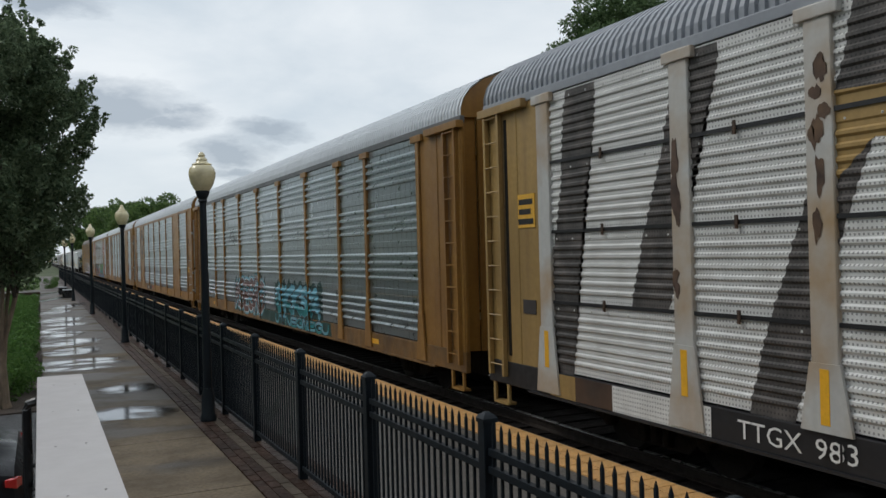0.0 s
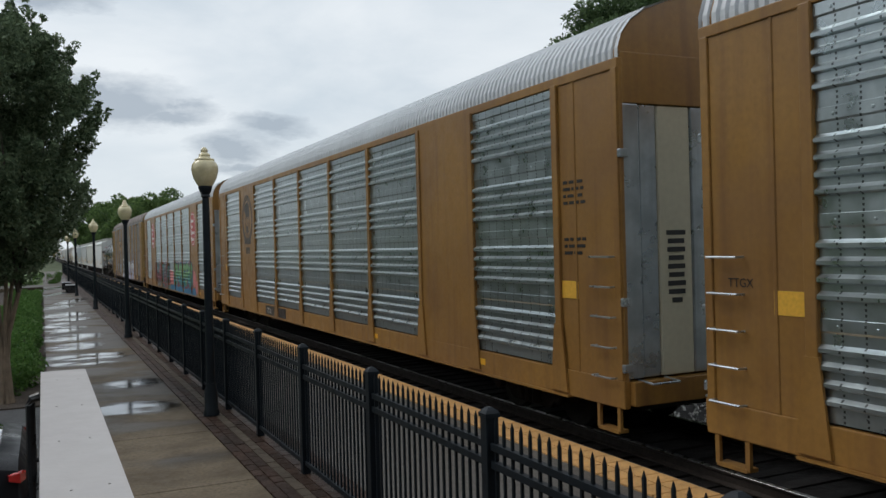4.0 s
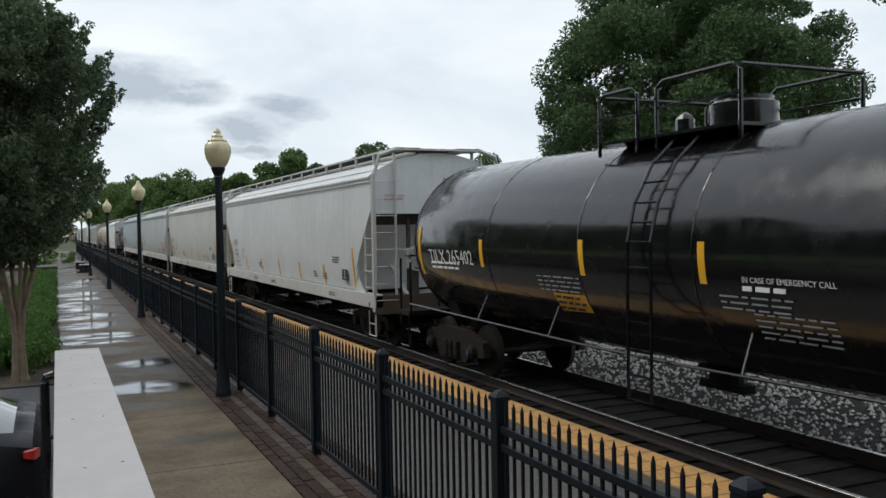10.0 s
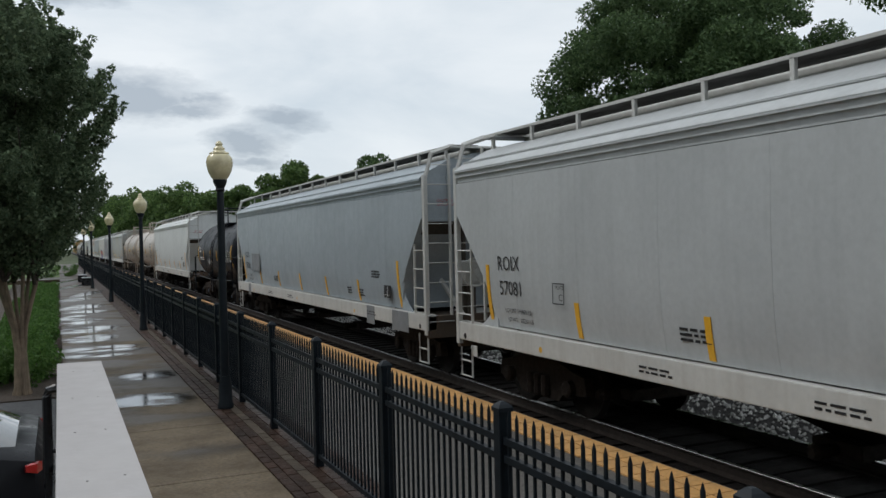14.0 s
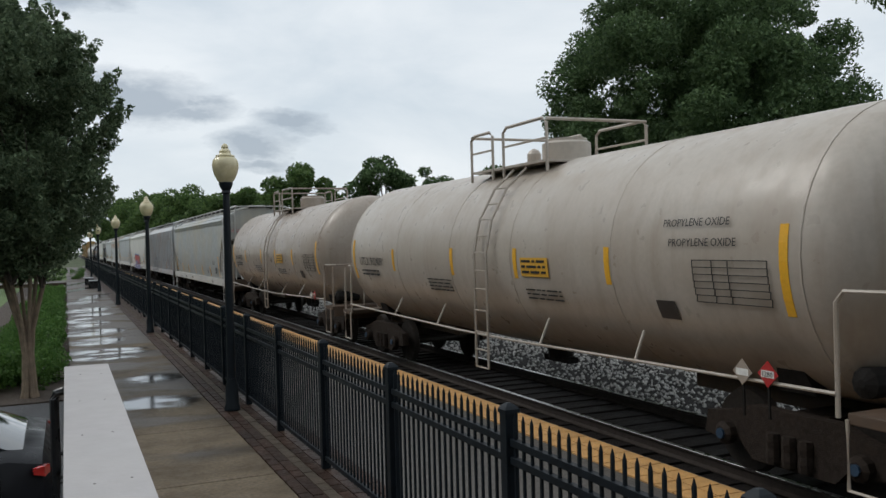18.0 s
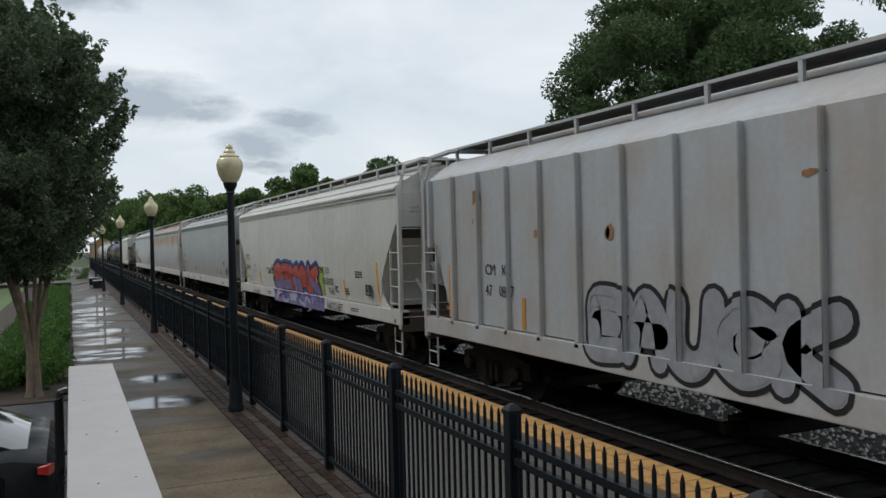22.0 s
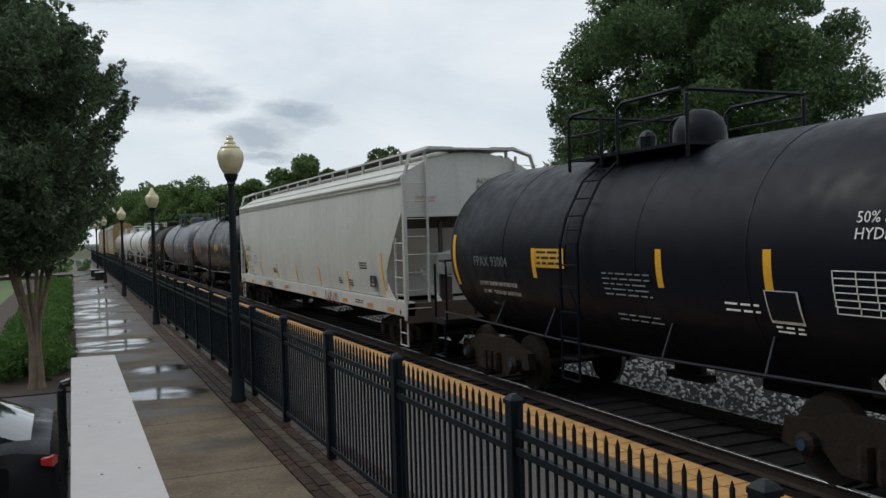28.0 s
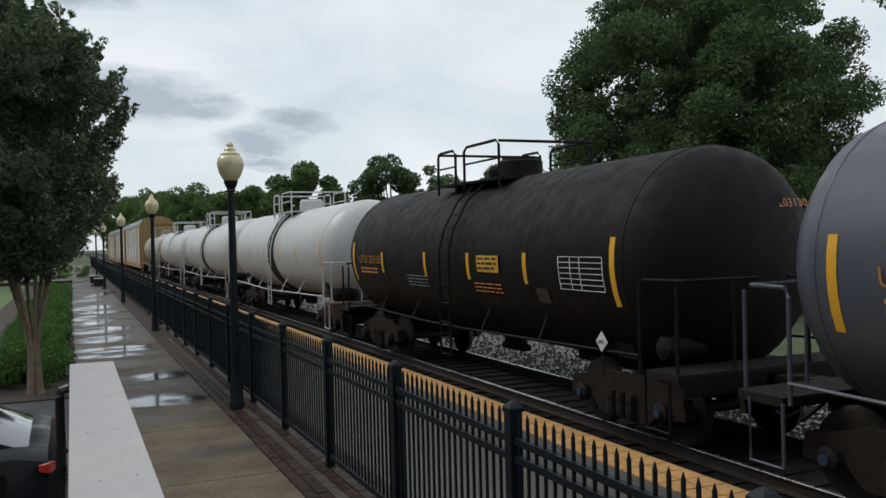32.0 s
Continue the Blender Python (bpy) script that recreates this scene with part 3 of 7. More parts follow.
def tree(at, label, rx, rz, cz, leaves, size, material, seed, trunks=1, lean=0.3, tr=0.25, n=40, rmin=0.6, rmax=1.2, bark=None, group="", fork=0.35, shift=0.0, extra=()):
    t = thing("tree", label, "tree", at, group)
    r = random.Random(seed)
    wood = Shape()
    cl = [(x + shift, y, z, q) for x, y, z, q in crown_clumps(rx, rx, rz, cz, n, rmin, rmax, seed)] + list(extra)
    for k in range(trunks):
        a = 2 * math.pi * k / trunks + r.random()
        base = Vector((math.cos(a), math.sin(a), 0)) * (tr * 0.6 if trunks > 1 else 0)
        mid = Vector((math.cos(a) * lean, math.sin(a) * lean, cz - rz * (1 - fork)))
        wood.tube([base + Vector((0, 0, -.05)), base * 1.0 + Vector((0, 0, (cz - rz) * .5)), mid], tr, 8, tr * .6)
        for q in r.sample(cl, min(len(cl), max(4, 14 // trunks))):
            p = Vector(q[:3])
            wood.tube([mid, mid.lerp(p, .5) + Vector((0, 0, .12 * rz)), p], tr * .5, 5, tr * .08)
    part("trunk", wood, bark or DARK_BARK, t, smooth=True)
    part("crown", leaf_mesh("crown", cl, leaves, size, seed, material), material, t)
    return t


def shoots(t, spots, material, seed):
    """Thin upright shoots that break a crown's outline."""
    cl = []
    r = random.Random(seed)
    for x, y, z, h in spots:
        for k in range(5):
            cl.append((x + r.uniform(-.05, .05) + .04 * k, y, z + h * k / 4, .15 - .024 * k))
    part("top_growth", leaf_mesh("top_growth", cl, 420 * len(spots), .05, seed, material, 1.1), material, t)


def crape_myrtle(at):
    """Trunks fused into one fluted bundle, a tall uneven crown that hangs low."""
    t = thing("tree", "crape myrtle with pale fluted trunk and dense dark leaves", "tree", at)
    r = random.Random(4)
    rim = [(1.75, .8), (2.1, 1.25), (2.6, 1.6), (3.0, 1.85), (3.3, 1.62), (3.75, 1.62), (4.15, 1.72), (4.55, 1.88), (5.0, 1.4), (5.4, .95), (5.8, .4)]
    cl = []
    while len(cl) < 380:
        z = r.uniform(1.75, 5.8)
        k = max(i for i in range(len(rim) - 1) if rim[i][0] <= z)
        (za, ra), (zb, rb) = rim[k], rim[k + 1]
        R = ra + (rb - ra) * (z - za) / (zb - za)
        a, q = r.uniform(0, 2 * math.pi), r.random() ** .55
        size = r.uniform(.16, .36)
        R = max(.1, R - size * .6) * (1 + .10 * math.sin(3 * a + z * 2.3))
        cl.append((-.35 + R * q * math.cos(a), R * q * math.sin(a), z + .28, size))
    wood, limbs = Shape(), Shape()
    for k in range(9):
        a = 2 * math.pi * k / 9 + r.random() * .4
        d = Vector((math.cos(a), math.sin(a), 0))
        mid = d * .32 + Vector((-.05, 0, 1.95 + r.uniform(-.2, .3)))
        wood.tube([d * .13 + Vector((0, 0, -.05)), d * .085 + Vector((0, 0, .12)), d * .058 + Vector((-.01, 0, .70)), d * .10 + Vector((-.02, 0, 1.10)), mid], .043, 8, .028)
        for q in r.sample([c for c in cl if c[2] > 2.6], 3):
            p = Vector(q[:3])
            limbs.tube([mid, mid.lerp(p, .45) + Vector((0, 0, .1)), mid.lerp(p, .8)], .03, 5, .006)
    for x_, y_, z_, q in sorted(cl, key=lambda c: -math.hypot(c[0] + .35, c[1]) - .25 * max(0, c[2] - 4.4))[:230]:
        a = math.atan2(y_, x_ + .35) + r.uniform(-.5, .5)
        up = r.uniform(.2, 1.1)
        for k in range(3):
            g = q * .6 + .14 * (k + 1)
            cl.append((x_ + g * math.cos(a) * math.cos(up), y_ + g * math.sin(a) * math.cos(up), z_ + g * math.sin(up), .13 - .03 * k))
    part("trunk", wood, BARK, t, "fluted bundle of smooth tan trunks", smooth=True)
    part("branch", limbs, DARK_BARK, t, "dark branches inside the crown", smooth=True)
    part("crown", leaf_mesh("crown", cl, 200000, .038, 4, LEAF_DARK, .85), LEAF_DARK, t)
    return t


myrtle = crape_myrtle((-0.58, 15.2, LOT))
shoots(myrtle, [(.1, 0, 5.75, .75), (-.4, .1, 5.95, .6), (.5, 0, 5.45, .7), (.9, -.1, 5.0, .6), (-.15, -.2, 5.8, .55), (.7, .2, 5.25, .55), (1.15, .1, 4.75, .5), (.3, -.2, 5.6, .8), (1.3, 0, 4.35, .45), (-.7, .1, 5.95, .7), (-1.0, -.1, 5.8, .6)], LEAF_DARK, 21)
oak = dict(material=LEAF_OAK, bark=DARK_BARK)
tree((24.6, 28.7, -1.05), "large broad oak with dense dark green crown behind the track", 6.4, 9.3, 5.7, 480000, 0.092, seed=8, n=960, rmin=.32, rmax=1.15, tr=.45, **oak)
tree((38.0, 28.5, -1.05), "tall oak with dark green crown behind the track", 2.6, 2.4, 17.0, 30000, 0.15, seed=9, n=80, rmin=.8, rmax=1.8, tr=.4, **oak)
far = dict(material=LEAF_FAR, bark=DARK_BARK, group="trees beyond the track")
tree((20.5, 57.0, -1.05), "slender dark green tree beyond the track", 2.2, 3.4, 5.5, 14000, 0.15, seed=31, n=44, rmin=.4, rmax=.95, tr=.2, material=LEAF_OAK, bark=DARK_BARK, group="trees beyond the track")
tree((24.6, 58.0, -1.05), "round dark green tree beyond the track", 2.6, 3.4, 4.9, 14000, 0.15, seed=32, n=44, rmin=.4, rmax=.95, tr=.2, material=LEAF_OAK, bark=DARK_BARK, group="trees beyond the track")
tree((31.0, 62.0, -1.05), "broad dark green tree beyond the track", 3.6, 3.8, 5.2, 14000, 0.17, seed=33, n=30, rmin=.7, rmax=1.2, tr=.25, material=LEAF_OAK, bark=DARK_BARK, group="trees beyond the track")
tree((14.9, 58.5, -1.05), "bright green young tree beyond the track", 3.2, 3.5, 4.8, 16000, 0.17, seed=34, n=36, rmin=.5, rmax=1.0, tr=.2, **far)
tree((13.8, 78.0, -1.05), "bright green tree beyond the track", 3.6, 4.0, 5.2, 12000, 0.2, seed=35, n=30, rmin=.6, rmax=1.1, tr=.2, **far)
for i, (x, y, r) in enumerate(((14.5, 96, 4.4), (17.5, 99, 5.2), (16, 116, 5.7), (22, 100, 5.0), (27, 95, 4.4), (16.5, 140, 6.2), (17.5, 170, 7.0), (18, 200, 7.8), (21, 255, 10.0), (22, 330, 11.5), (23, 440, 12.5), (-4, 170, 5.0), (-10, 160, 5.5), (-6, 240, 8.0), (-2, 320, 9.0))):
    tree((x, y, -1.05), "green broadleaf tree in the distant tree line", r, r * .88, r * 1.0, 14000, .045 * r, seed=40 + i, n=70, rmin=.12 * r, rmax=.28 * r, tr=.06 * r, **far)

# unseen woods, added by the car park and behind the camera to darken reflections
wood = []
wr = random.Random(77)
for i in range(760):
    a = radians(wr.uniform(100, 275))
    d = wr.uniform(40, 60)
    wood.append((math.cos(a) * d - 5, math.sin(a) * d + 22, 14.5 * wr.random() ** .7, wr.uniform(3.2, 4.8)))
woods = leaf_mesh("far_woods", wood, 80000, 0.75, 78, LEAF_WOODS)
# solid cores close the gaps that would mirror as bright sky
heart = Shape()
for x, y, z, q in wood:
    heart.turn([(q * .9 * math.sin(math.pi * k / 6) + .01, -q * .8 * math.cos(math.pi * k / 6)) for k in range(7)], 8, (x, y, z))
    heart.turn([(q * .8, -1.5 - z), (q * .8, 0)], 6, (x, y, z))
woods_ob = tagged(part("far_woods", woods, LEAF_WOODS), "unseen dark green woods added to darken the train's reflections", "woods", kind="stuff")
tagged(part("woods_shade", heart, LEAF_WOODS, woods_ob), kind="stuff")

# ---------------------------------------------------------------- hedges
def hedge(at, size, label, seed, material=LEAF_HEDGE, count=9000):
    h = thing("hedge", label, "hedge", at, "hedges beside the walkway")
    r = random.Random(seed)
    cl = [(r.uniform(-size[0], size[0]) * .8, r.uniform(-size[1], size[1]) * .9, r.uniform(.15, size[2]) * .85, r.uniform(.16, .26)) for _ in range(int(34 * size[1]))]
    part("foliage", leaf_mesh("foliage", cl, count, .038, seed, material, .9), material, h)
    wd = Shape()
    for q in cl[::3]:
        wd.tube([(q[0] * .6, q[1], 0), q[:3]], .014, 4, .006)
    part("stems", wd, DARK_BARK, h)


for i, (y, l, w, hh) in enumerate(((16.6, 1.2, .75, .62), (19.2, 1.2, .7, .6), (22.5, 1.7, .7, .58), (26.5, 1.9, .7, .6), (31.0, 2.0, .7, .62), (36.5, 2.8, .7, .62), (43.5, 3.5, .7, .65))):
    hedge((-.78, y, LOT + .02), (w, l, hh), "clipped leafy green shrub beside the walkway", 60 + i, count=int(6500 * l))
hedge((-2.6, 18.0, LOT), (.9, 1.8, .75), "dark leafy shrub behind the tree", 71, LEAF_OAK, 14000)
hedge((-.9, 68.5, -.1), (2.6, 1.4, 1.1), "rounded green shrub at the walkway's far end", 72, LEAF_HEDGE, 9000)

# ---------------------------------------------------------------- parked sedan
CAR_PAINT = mat("charcoal_car_paint", (0.008, 0.0085, 0.011), 0.35, grain=0.05, coat=0.08, shine=0.15)
CAR_GLASS = mat("tinted_glass", (0.03, 0.034, 0.038), 0.03, grain=0.0, coat=1.0, shine=1.0)
TYRE = mat("tyre_rubber", (0.012, 0.012, 0.012), 0.8, grain=0.2)
TAIL = mat("red_tail_lens", (0.45, 0.012, 0.012), 0.12, grain=0.05, coat=1.0)
CHROME = mat("chrome", (0.6, 0.6, 0.62), 0.12, metal=1.0, grain=0.02)


def sedan(at):
    """A saloon seen from its rear quarter; its nose points to -x, origin at the rear bumper's foot in the middle."""
    c = thing("car", "charcoal sedan parked with its tail to the walkway", "car", at)
    # side outline (x, z) from tail to nose, upper body, and half widths
    def ring(x, zs, ws):
        r = [(x, -w, z) for z, w in zip(zs, ws)]
        return r + [(x, w, z) for x_, w, z in [(p[0], -p[1], p[2]) for p in reversed(r)]]
    body = []
    for x, low, mid, top, w in ((0, .38, .62, .80, .70), (-.10, .25, .66, .97, .82), (-.30, .20, .70, 1.02, .88), (-.9, .20, .72, 1.00, .90), (-1.7, .20, .72, .98, .91), (-3.0, .20, .72, .97, .91), (-3.9, .20, .70, .93, .89), (-4.5, .22, .66, .84, .84), (-4.78, .30, .58, .70, .70)):
        body.append(ring(x, (low, low + .12, mid, top - .05, top), (w - .08, w, w + .01, w - .06, w - .16)))
    part("body", Shape().loft(body), CAR_PAINT, c, "glossy charcoal bodywork", smooth=True)
    cab = []
    for x, zb, zt, wb, wt in ((-.20, .95, .965, .70, .66), (-1.25, .97, 1.26, .74, .58), (-1.7, .97, 1.36, .75, .58), (-2.5, .97, 1.38, .76, .58), (-3.0, .96, 1.31, .76, .56), (-3.55, .94, .97, .74, .66)):
        cab.append(ring(x, (zb, (zb + zt) / 2, zt), (wb, (wb + wt) / 2 + .02, wt)))
    part("cabin", Shape().loft(cab), CAR_PAINT, c, smooth=True)
    # the glass is crowned across the car
    glass = []
    for k in range(13):
        f = k / 6 - 1
        rise = .115 * (1 - f * f)
        glass.append([(-.22, f * .68, .972), (-.22, f * .68, .985 + rise * .55), (-.70, f * .63, 1.175 + rise), (-1.22, f * .56, 1.31 + rise), (-1.22, f * .56, 1.25)])
    part("rear_window", Shape().loft(glass), CAR_GLASS, c, "sloping rear window that mirrors the sky", smooth=True)
    for s in (-1, 1):
        part("side_window", Shape().loft([[(-.95, s * .735, 1.03), (-2.9, s * .775, 1.02), (-2.7, s * .63, 1.30), (-1.35, s * .615, 1.28)], [(-.95, s * .75, 1.03), (-2.9, s * .79, 1.02), (-2.7, s * .645, 1.30), (-1.35, s * .63, 1.28)]]), CAR_GLASS, c)
        part("tail_light", Shape().loft([[(-.055, s * .74, .86), (-.055, s * .74, .915), (-.09, s * .72, .915), (-.09, s * .72, .86)], [(-.085, s * .825, .855), (-.085, s * .825, .92), (-.12, s * .80, .92), (-.12, s * .80, .855)], [(-.15, s * .845, .875), (-.15, s * .845, .91), (-.16, s * .81, .91), (-.16, s * .81, .875)]]), TAIL, c, "red tail light lens")
        for x in (-1.02, -3.75):
            w = part("wheel", Shape().turn_y([(.20, -.1), (.315, -.105), (.335, -.07), (.335, .07), (.315, .105), (.20, .1)], 24, (x, s * .80, .335)), TYRE, c, "rubber tyre", smooth=True)
            part("rim", Shape().turn_y([(.05, s * .09), (.20, s * .075), (.215, s * .10)], 20, (x, s * .80, .335)), CHROME, w, "silver alloy rim")
            part("wheel_arch", Shape().turn_y([(.40, s * .90), (.40, s * .915), (.36, s * .915), (.36, s * .90)], 24, (x, 0, .335)), TYRE, c)
        part("door_handle", Shape().box(-1.9, -1.7, *sorted((s * .90, s * .93)), .83, .86, .006), CAR_PAINT, c)
    fd = Shape()
    o = [(-.52, .76), (-.50, .74), (-.36, .74), (-.34, .76), (-.34, .88), (-.36, .90), (-.50, .90), (-.52, .88)]
    fd.loft([[(x, y, z) for x, z in o] for y in (-.905, -.897)])
    part("fuel_door", fd, CAR_PAINT, c, "square fuel filler flap")
    part("fuel_door_gap", Shape().loft([[(-.43 + (x + .43) * 1.06, y, .82 + (z - .82) * 1.06) for x, z in o] for y in (-.9, -.894)]), TYRE, c)
    part("trunk_seam", Shape().box(-.62, -.60, -.7, .7, 1.015, 1.019), TYRE, c)
    part("bumper", Shape().loft([[(.02, -.62, .36), (.02, .62, .36), (.02, .62, .60), (.02, -.62, .60)], [(-.14, -.86, .24), (-.14, .86, .24), (-.14, .86, .62), (-.14, -.86, .62)]]), CAR_PAINT, c)
    return c


sedan((-0.08, 7.05, LOT))

# ---------------------------------------------------------------- benches far along the fence
BENCH = mat("bench_metal", (0.30, 0.31, 0.32), 0.4, metal=0.6, grain=0.15)


def bench(at):
    b = thing("bench", "low grey metal bench beside the fence", "bench", at, "benches along the walkway")
    for k in range(3):
        part("seat_slat", Shape().box(-.25 + .17 * k, -.10 + .17 * k, -.6, .6, .40, .43, .006), BENCH, b)
    for y in (-.5, .5):
        part("leg", Shape().box(-.24, .24, y - .03, y + .03, 0, .40, .006), BLACK_STEEL, b)


bench((1.35, 50.5, 0))
bench((1.25, 55.5, 0))

# ---------------------------------------------------------------- the train
def paint(name, color, **k):
    o = dict(rough=0.45, grain=0.05, grain_scale=14, grime=tuple(v * 0.6 for v in color), grime_amount=0.3, grime_scale=0.7, streak=0.25, streak_color=tuple(v * 0.62 for v in color))
    o.update(k)
    return mat(name, color, **o)


YELLOW = paint("rail_yellow", (0.29, 0.150, 0.034), streak=0.55, streak_color=(0.14, 0.065, 0.025), grime=(0.17, 0.085, 0.035), grime_amount=0.6, grain=0.1)
OCHRE = paint("faded_ochre", (0.37, 0.24, 0.085), streak=0.55, streak_color=(0.17, 0.10, 0.045), grime=(0.22, 0.14, 0.06), grime_amount=0.55, grain=0.1)
GALV = paint("galvanised_panel", (0.48, 0.54, 0.565), rough=0.35, metal=0.97, streak=0.12, streak_color=(0.37, 0.43, 0.45), grime=(0.41, 0.475, 0.49), grime_amount=0.3, grime_scale=0.25, vary=0.06, holes=0.8, punched=(4.15, 0.045, 21.0, 0.25, 0.36))
PALE_GALV = paint("dirty_white_panel", (0.70, 0.70, 0.68), rough=0.45, grime=(0.42, 0.40, 0.37), grime_amount=0.45, grime_scale=2.2, vary=0.06, holes=0.6, punched=(22.0, 0.2, 19.0, 0.2, 0.2))
POST_WHITE = paint("worn_white_post", (0.50, 0.50, 0.48), grime=(0.36, 0.21, 0.07), grime_amount=0.9, grime_scale=1.1, streak=0.3)
BROWN_GALV = paint("rusty_brown_panel", (0.145, 0.110, 0.078), rough=0.42, metal=0.3, grime=(0.12, 0.058, 0.034), grime_amount=0.8, grime_scale=1.3, streak=0.5, streak_color=(0.165, 0.145, 0.12), vary=0.12, holes=0.6, punched=(9.0, 0.15, 19.0, 0.2, 0.2))
CHORD_DARK = paint("dark_grey_chord", (0.11, 0.115, 0.12), rough=0.5)
SILL_DIRTY = paint("dirty_yellow_sill", (0.20, 0.105, 0.03), streak=0.6, streak_color=(0.07, 0.04, 0.02), grime=(0.07, 0.045, 0.028), grime_amount=0.9, grime_scale=1.3, grain=0.15)
POST_OCHRE = paint("bright_ochre_post", (0.52, 0.30, 0.10), streak=0.5, streak_color=(0.26, 0.13, 0.05), grime=(0.28, 0.15, 0.06), grime_amount=0.6, grime_scale=2.0, grain=0.12)
GRATING = paint("dark_grating", (0.10, 0.097, 0.09), rough=0.7, grime=(0.06, 0.05, 0.04), grime_amount=0.7)
# dirty end paint; its colour also holds the shade under the car ends
END_SHADE_GRIME = paint("shaded_dirty_end_paint", (0.085, 0.074, 0.062), rough=0.75, shine=0.2, grime=(0.04, 0.034, 0.029), grime_amount=0.8, grime_scale=1.3, streak=0.5, streak_color=(0.14, 0.115, 0.085))
ROOF_WHITE = paint("white_steel_roof", (0.62, 0.65, 0.68), rough=0.4, grime=(0.45, 0.47, 0.5))
ROOF_GREY = paint("grey_steel_roof", (0.28, 0.30, 0.33), rough=0.4)
ROOF_WORN = paint("worn_brown_roof", (0.30, 0.27, 0.25), rough=0.6, grime=(0.16, 0.11, 0.09), grime_amount=0.8, grime_scale=2.0, streak=0.7, streak_color=(0.14, 0.09, 0.07))
HOPPER_PALE = paint("pale_grey_paint", (0.473, 0.490, 0.495))
HOPPER_BRIGHT = paint("bright_grey_paint", (0.660, 0.676, 0.671))
HOPPER_WHITE = paint("offwhite_paint", (0.567, 0.561, 0.522))
HOPPER_BLUE = paint("blue_grey_paint", (0.341, 0.385, 0.418))
HOPPER_MID = paint("mid_grey_paint", (0.341, 0.363, 0.369), grime=(0.42, 0.33, 0.17), grime_amount=0.6, grime_scale=0.5)
HOPPER_DIM = paint("dull_grey_paint", (0.369, 0.391, 0.402))
HOPPER_RUSTY = paint("rust_streaked_paint", (0.462, 0.479, 0.484))
HOPPER_RIB = paint("weathered_grey_paint", (0.429, 0.446, 0.462), grime=(0.36, 0.20, 0.08), grime_amount=0.35, grime_scale=1.0)
RUST_SILL = paint("rusty_sill", (0.045, 0.027, 0.018), rough=0.7, grime=(0.12, 0.06, 0.03), grime_amount=0.7, grime_scale=1.2, streak=0.5, streak_color=(0.05, 0.03, 0.02))
WORN_DECK = paint("rusty_deck", (0.085, 0.066, 0.052), rough=0.75, shine=0.25, grime=(0.13, 0.072, 0.04), grime_amount=0.6, grime_scale=2.0)
TRIM_CREAM = paint("cream_door_paint", (0.50, 0.47, 0.36))
TRIM_WHITE = paint("white_trim", (0.54, 0.535, 0.51), streak=0.4, streak_color=(0.36, 0.34, 0.31))
TANK_BLACK = paint("black_tank_paint", (0.005, 0.0064, 0.0105), rough=0.36, shine=0.26, streak=0.15, streak_color=(0.007, 0.007, 0.009), grime_amount=0.2)
TANK_GLOSS = paint("glossy_black_tank_paint", (0.007, 0.007, 0.008), rough=0.2, coat=0.25, shine=0.5, streak=0.2, streak_color=(0.012, 0.011, 0.010), grime_amount=0.15)
TANK_FLAT = paint("dull_black_tank", (0.0065, 0.0082, 0.0135), rough=0.45, shine=0.17, streak=0.15)
TANK_BROWN = paint("brown_black_tank", (0.011, 0.0092, 0.0088), rough=0.65, shine=0.18)
TANK_GREY = paint("dark_grey_tank", (0.075, 0.083, 0.105), rough=0.42)
TANK_BEIGE = paint("beige_tank", (0.46, 0.41, 0.355), rough=0.36, grime=(0.33, 0.26, 0.20), grime_amount=0.6, streak=0.45, streak_color=(0.30, 0.23, 0.17))
TANK_TAN = paint("tan_tank", (0.37, 0.315, 0.265), rough=0.34, grime=(0.27, 0.205, 0.16), grime_amount=0.6, streak=0.5, streak_color=(0.24, 0.18, 0.14))
TANK_WHITE = paint("white_tank", (0.55, 0.55, 0.54), rough=0.4)
# one near-black colour for underframes, discharge bays and small fittings
UNDER = mat("dark_underframe", (0.011, 0.0095, 0.0085), 0.8, shine=0.25, grain=0.3, bump=0.2)
TRUCK_RUST = mat("rusty_bogie", (0.024, 0.017, 0.013), 0.8, shine=0.25, grain=0.35, bump=0.4, vary=0.2)
WHEEL = mat("wheel_steel", (0.03, 0.024, 0.02), 0.6, metal=0.4, grain=0.3)
BLUE_CAP = mat("blue_bearing_cap", (0.022, 0.05, 0.09), 0.5)
STRIPE = mat("reflective_yellow", (0.80, 0.42, 0.03), 0.4, grain=0.06)
STRIPE_WORN = mat("reflective_orange", (0.55, 0.25, 0.04), 0.5, grain=0.2)
INK = mat("black_stencil", (0.015, 0.015, 0.017), 0.5, grain=0.1)
WHITE_INK = mat("white_stencil", (0.72, 0.72, 0.70), 0.5, grain=0.1)
ORANGE_INK = mat("orange_stencil", (0.50, 0.20, 0.04), 0.5, grain=0.1)
RED_INK = mat("red_paint", (0.42, 0.03, 0.03), 0.45, grain=0.1)
GALV_BRIGHT = paint("bright_zinc", (0.50, 0.55, 0.59), rough=0.32, metal=0.75, grime=(0.28, 0.31, 0.34), grime_amount=0.8, grime_scale=2.5, streak=0.6, streak_color=(0.25, 0.28, 0.31))
SIGN_YELLOW = mat("sign_yellow", (0.72, 0.40, 0.05), 0.45, grain=0.1)


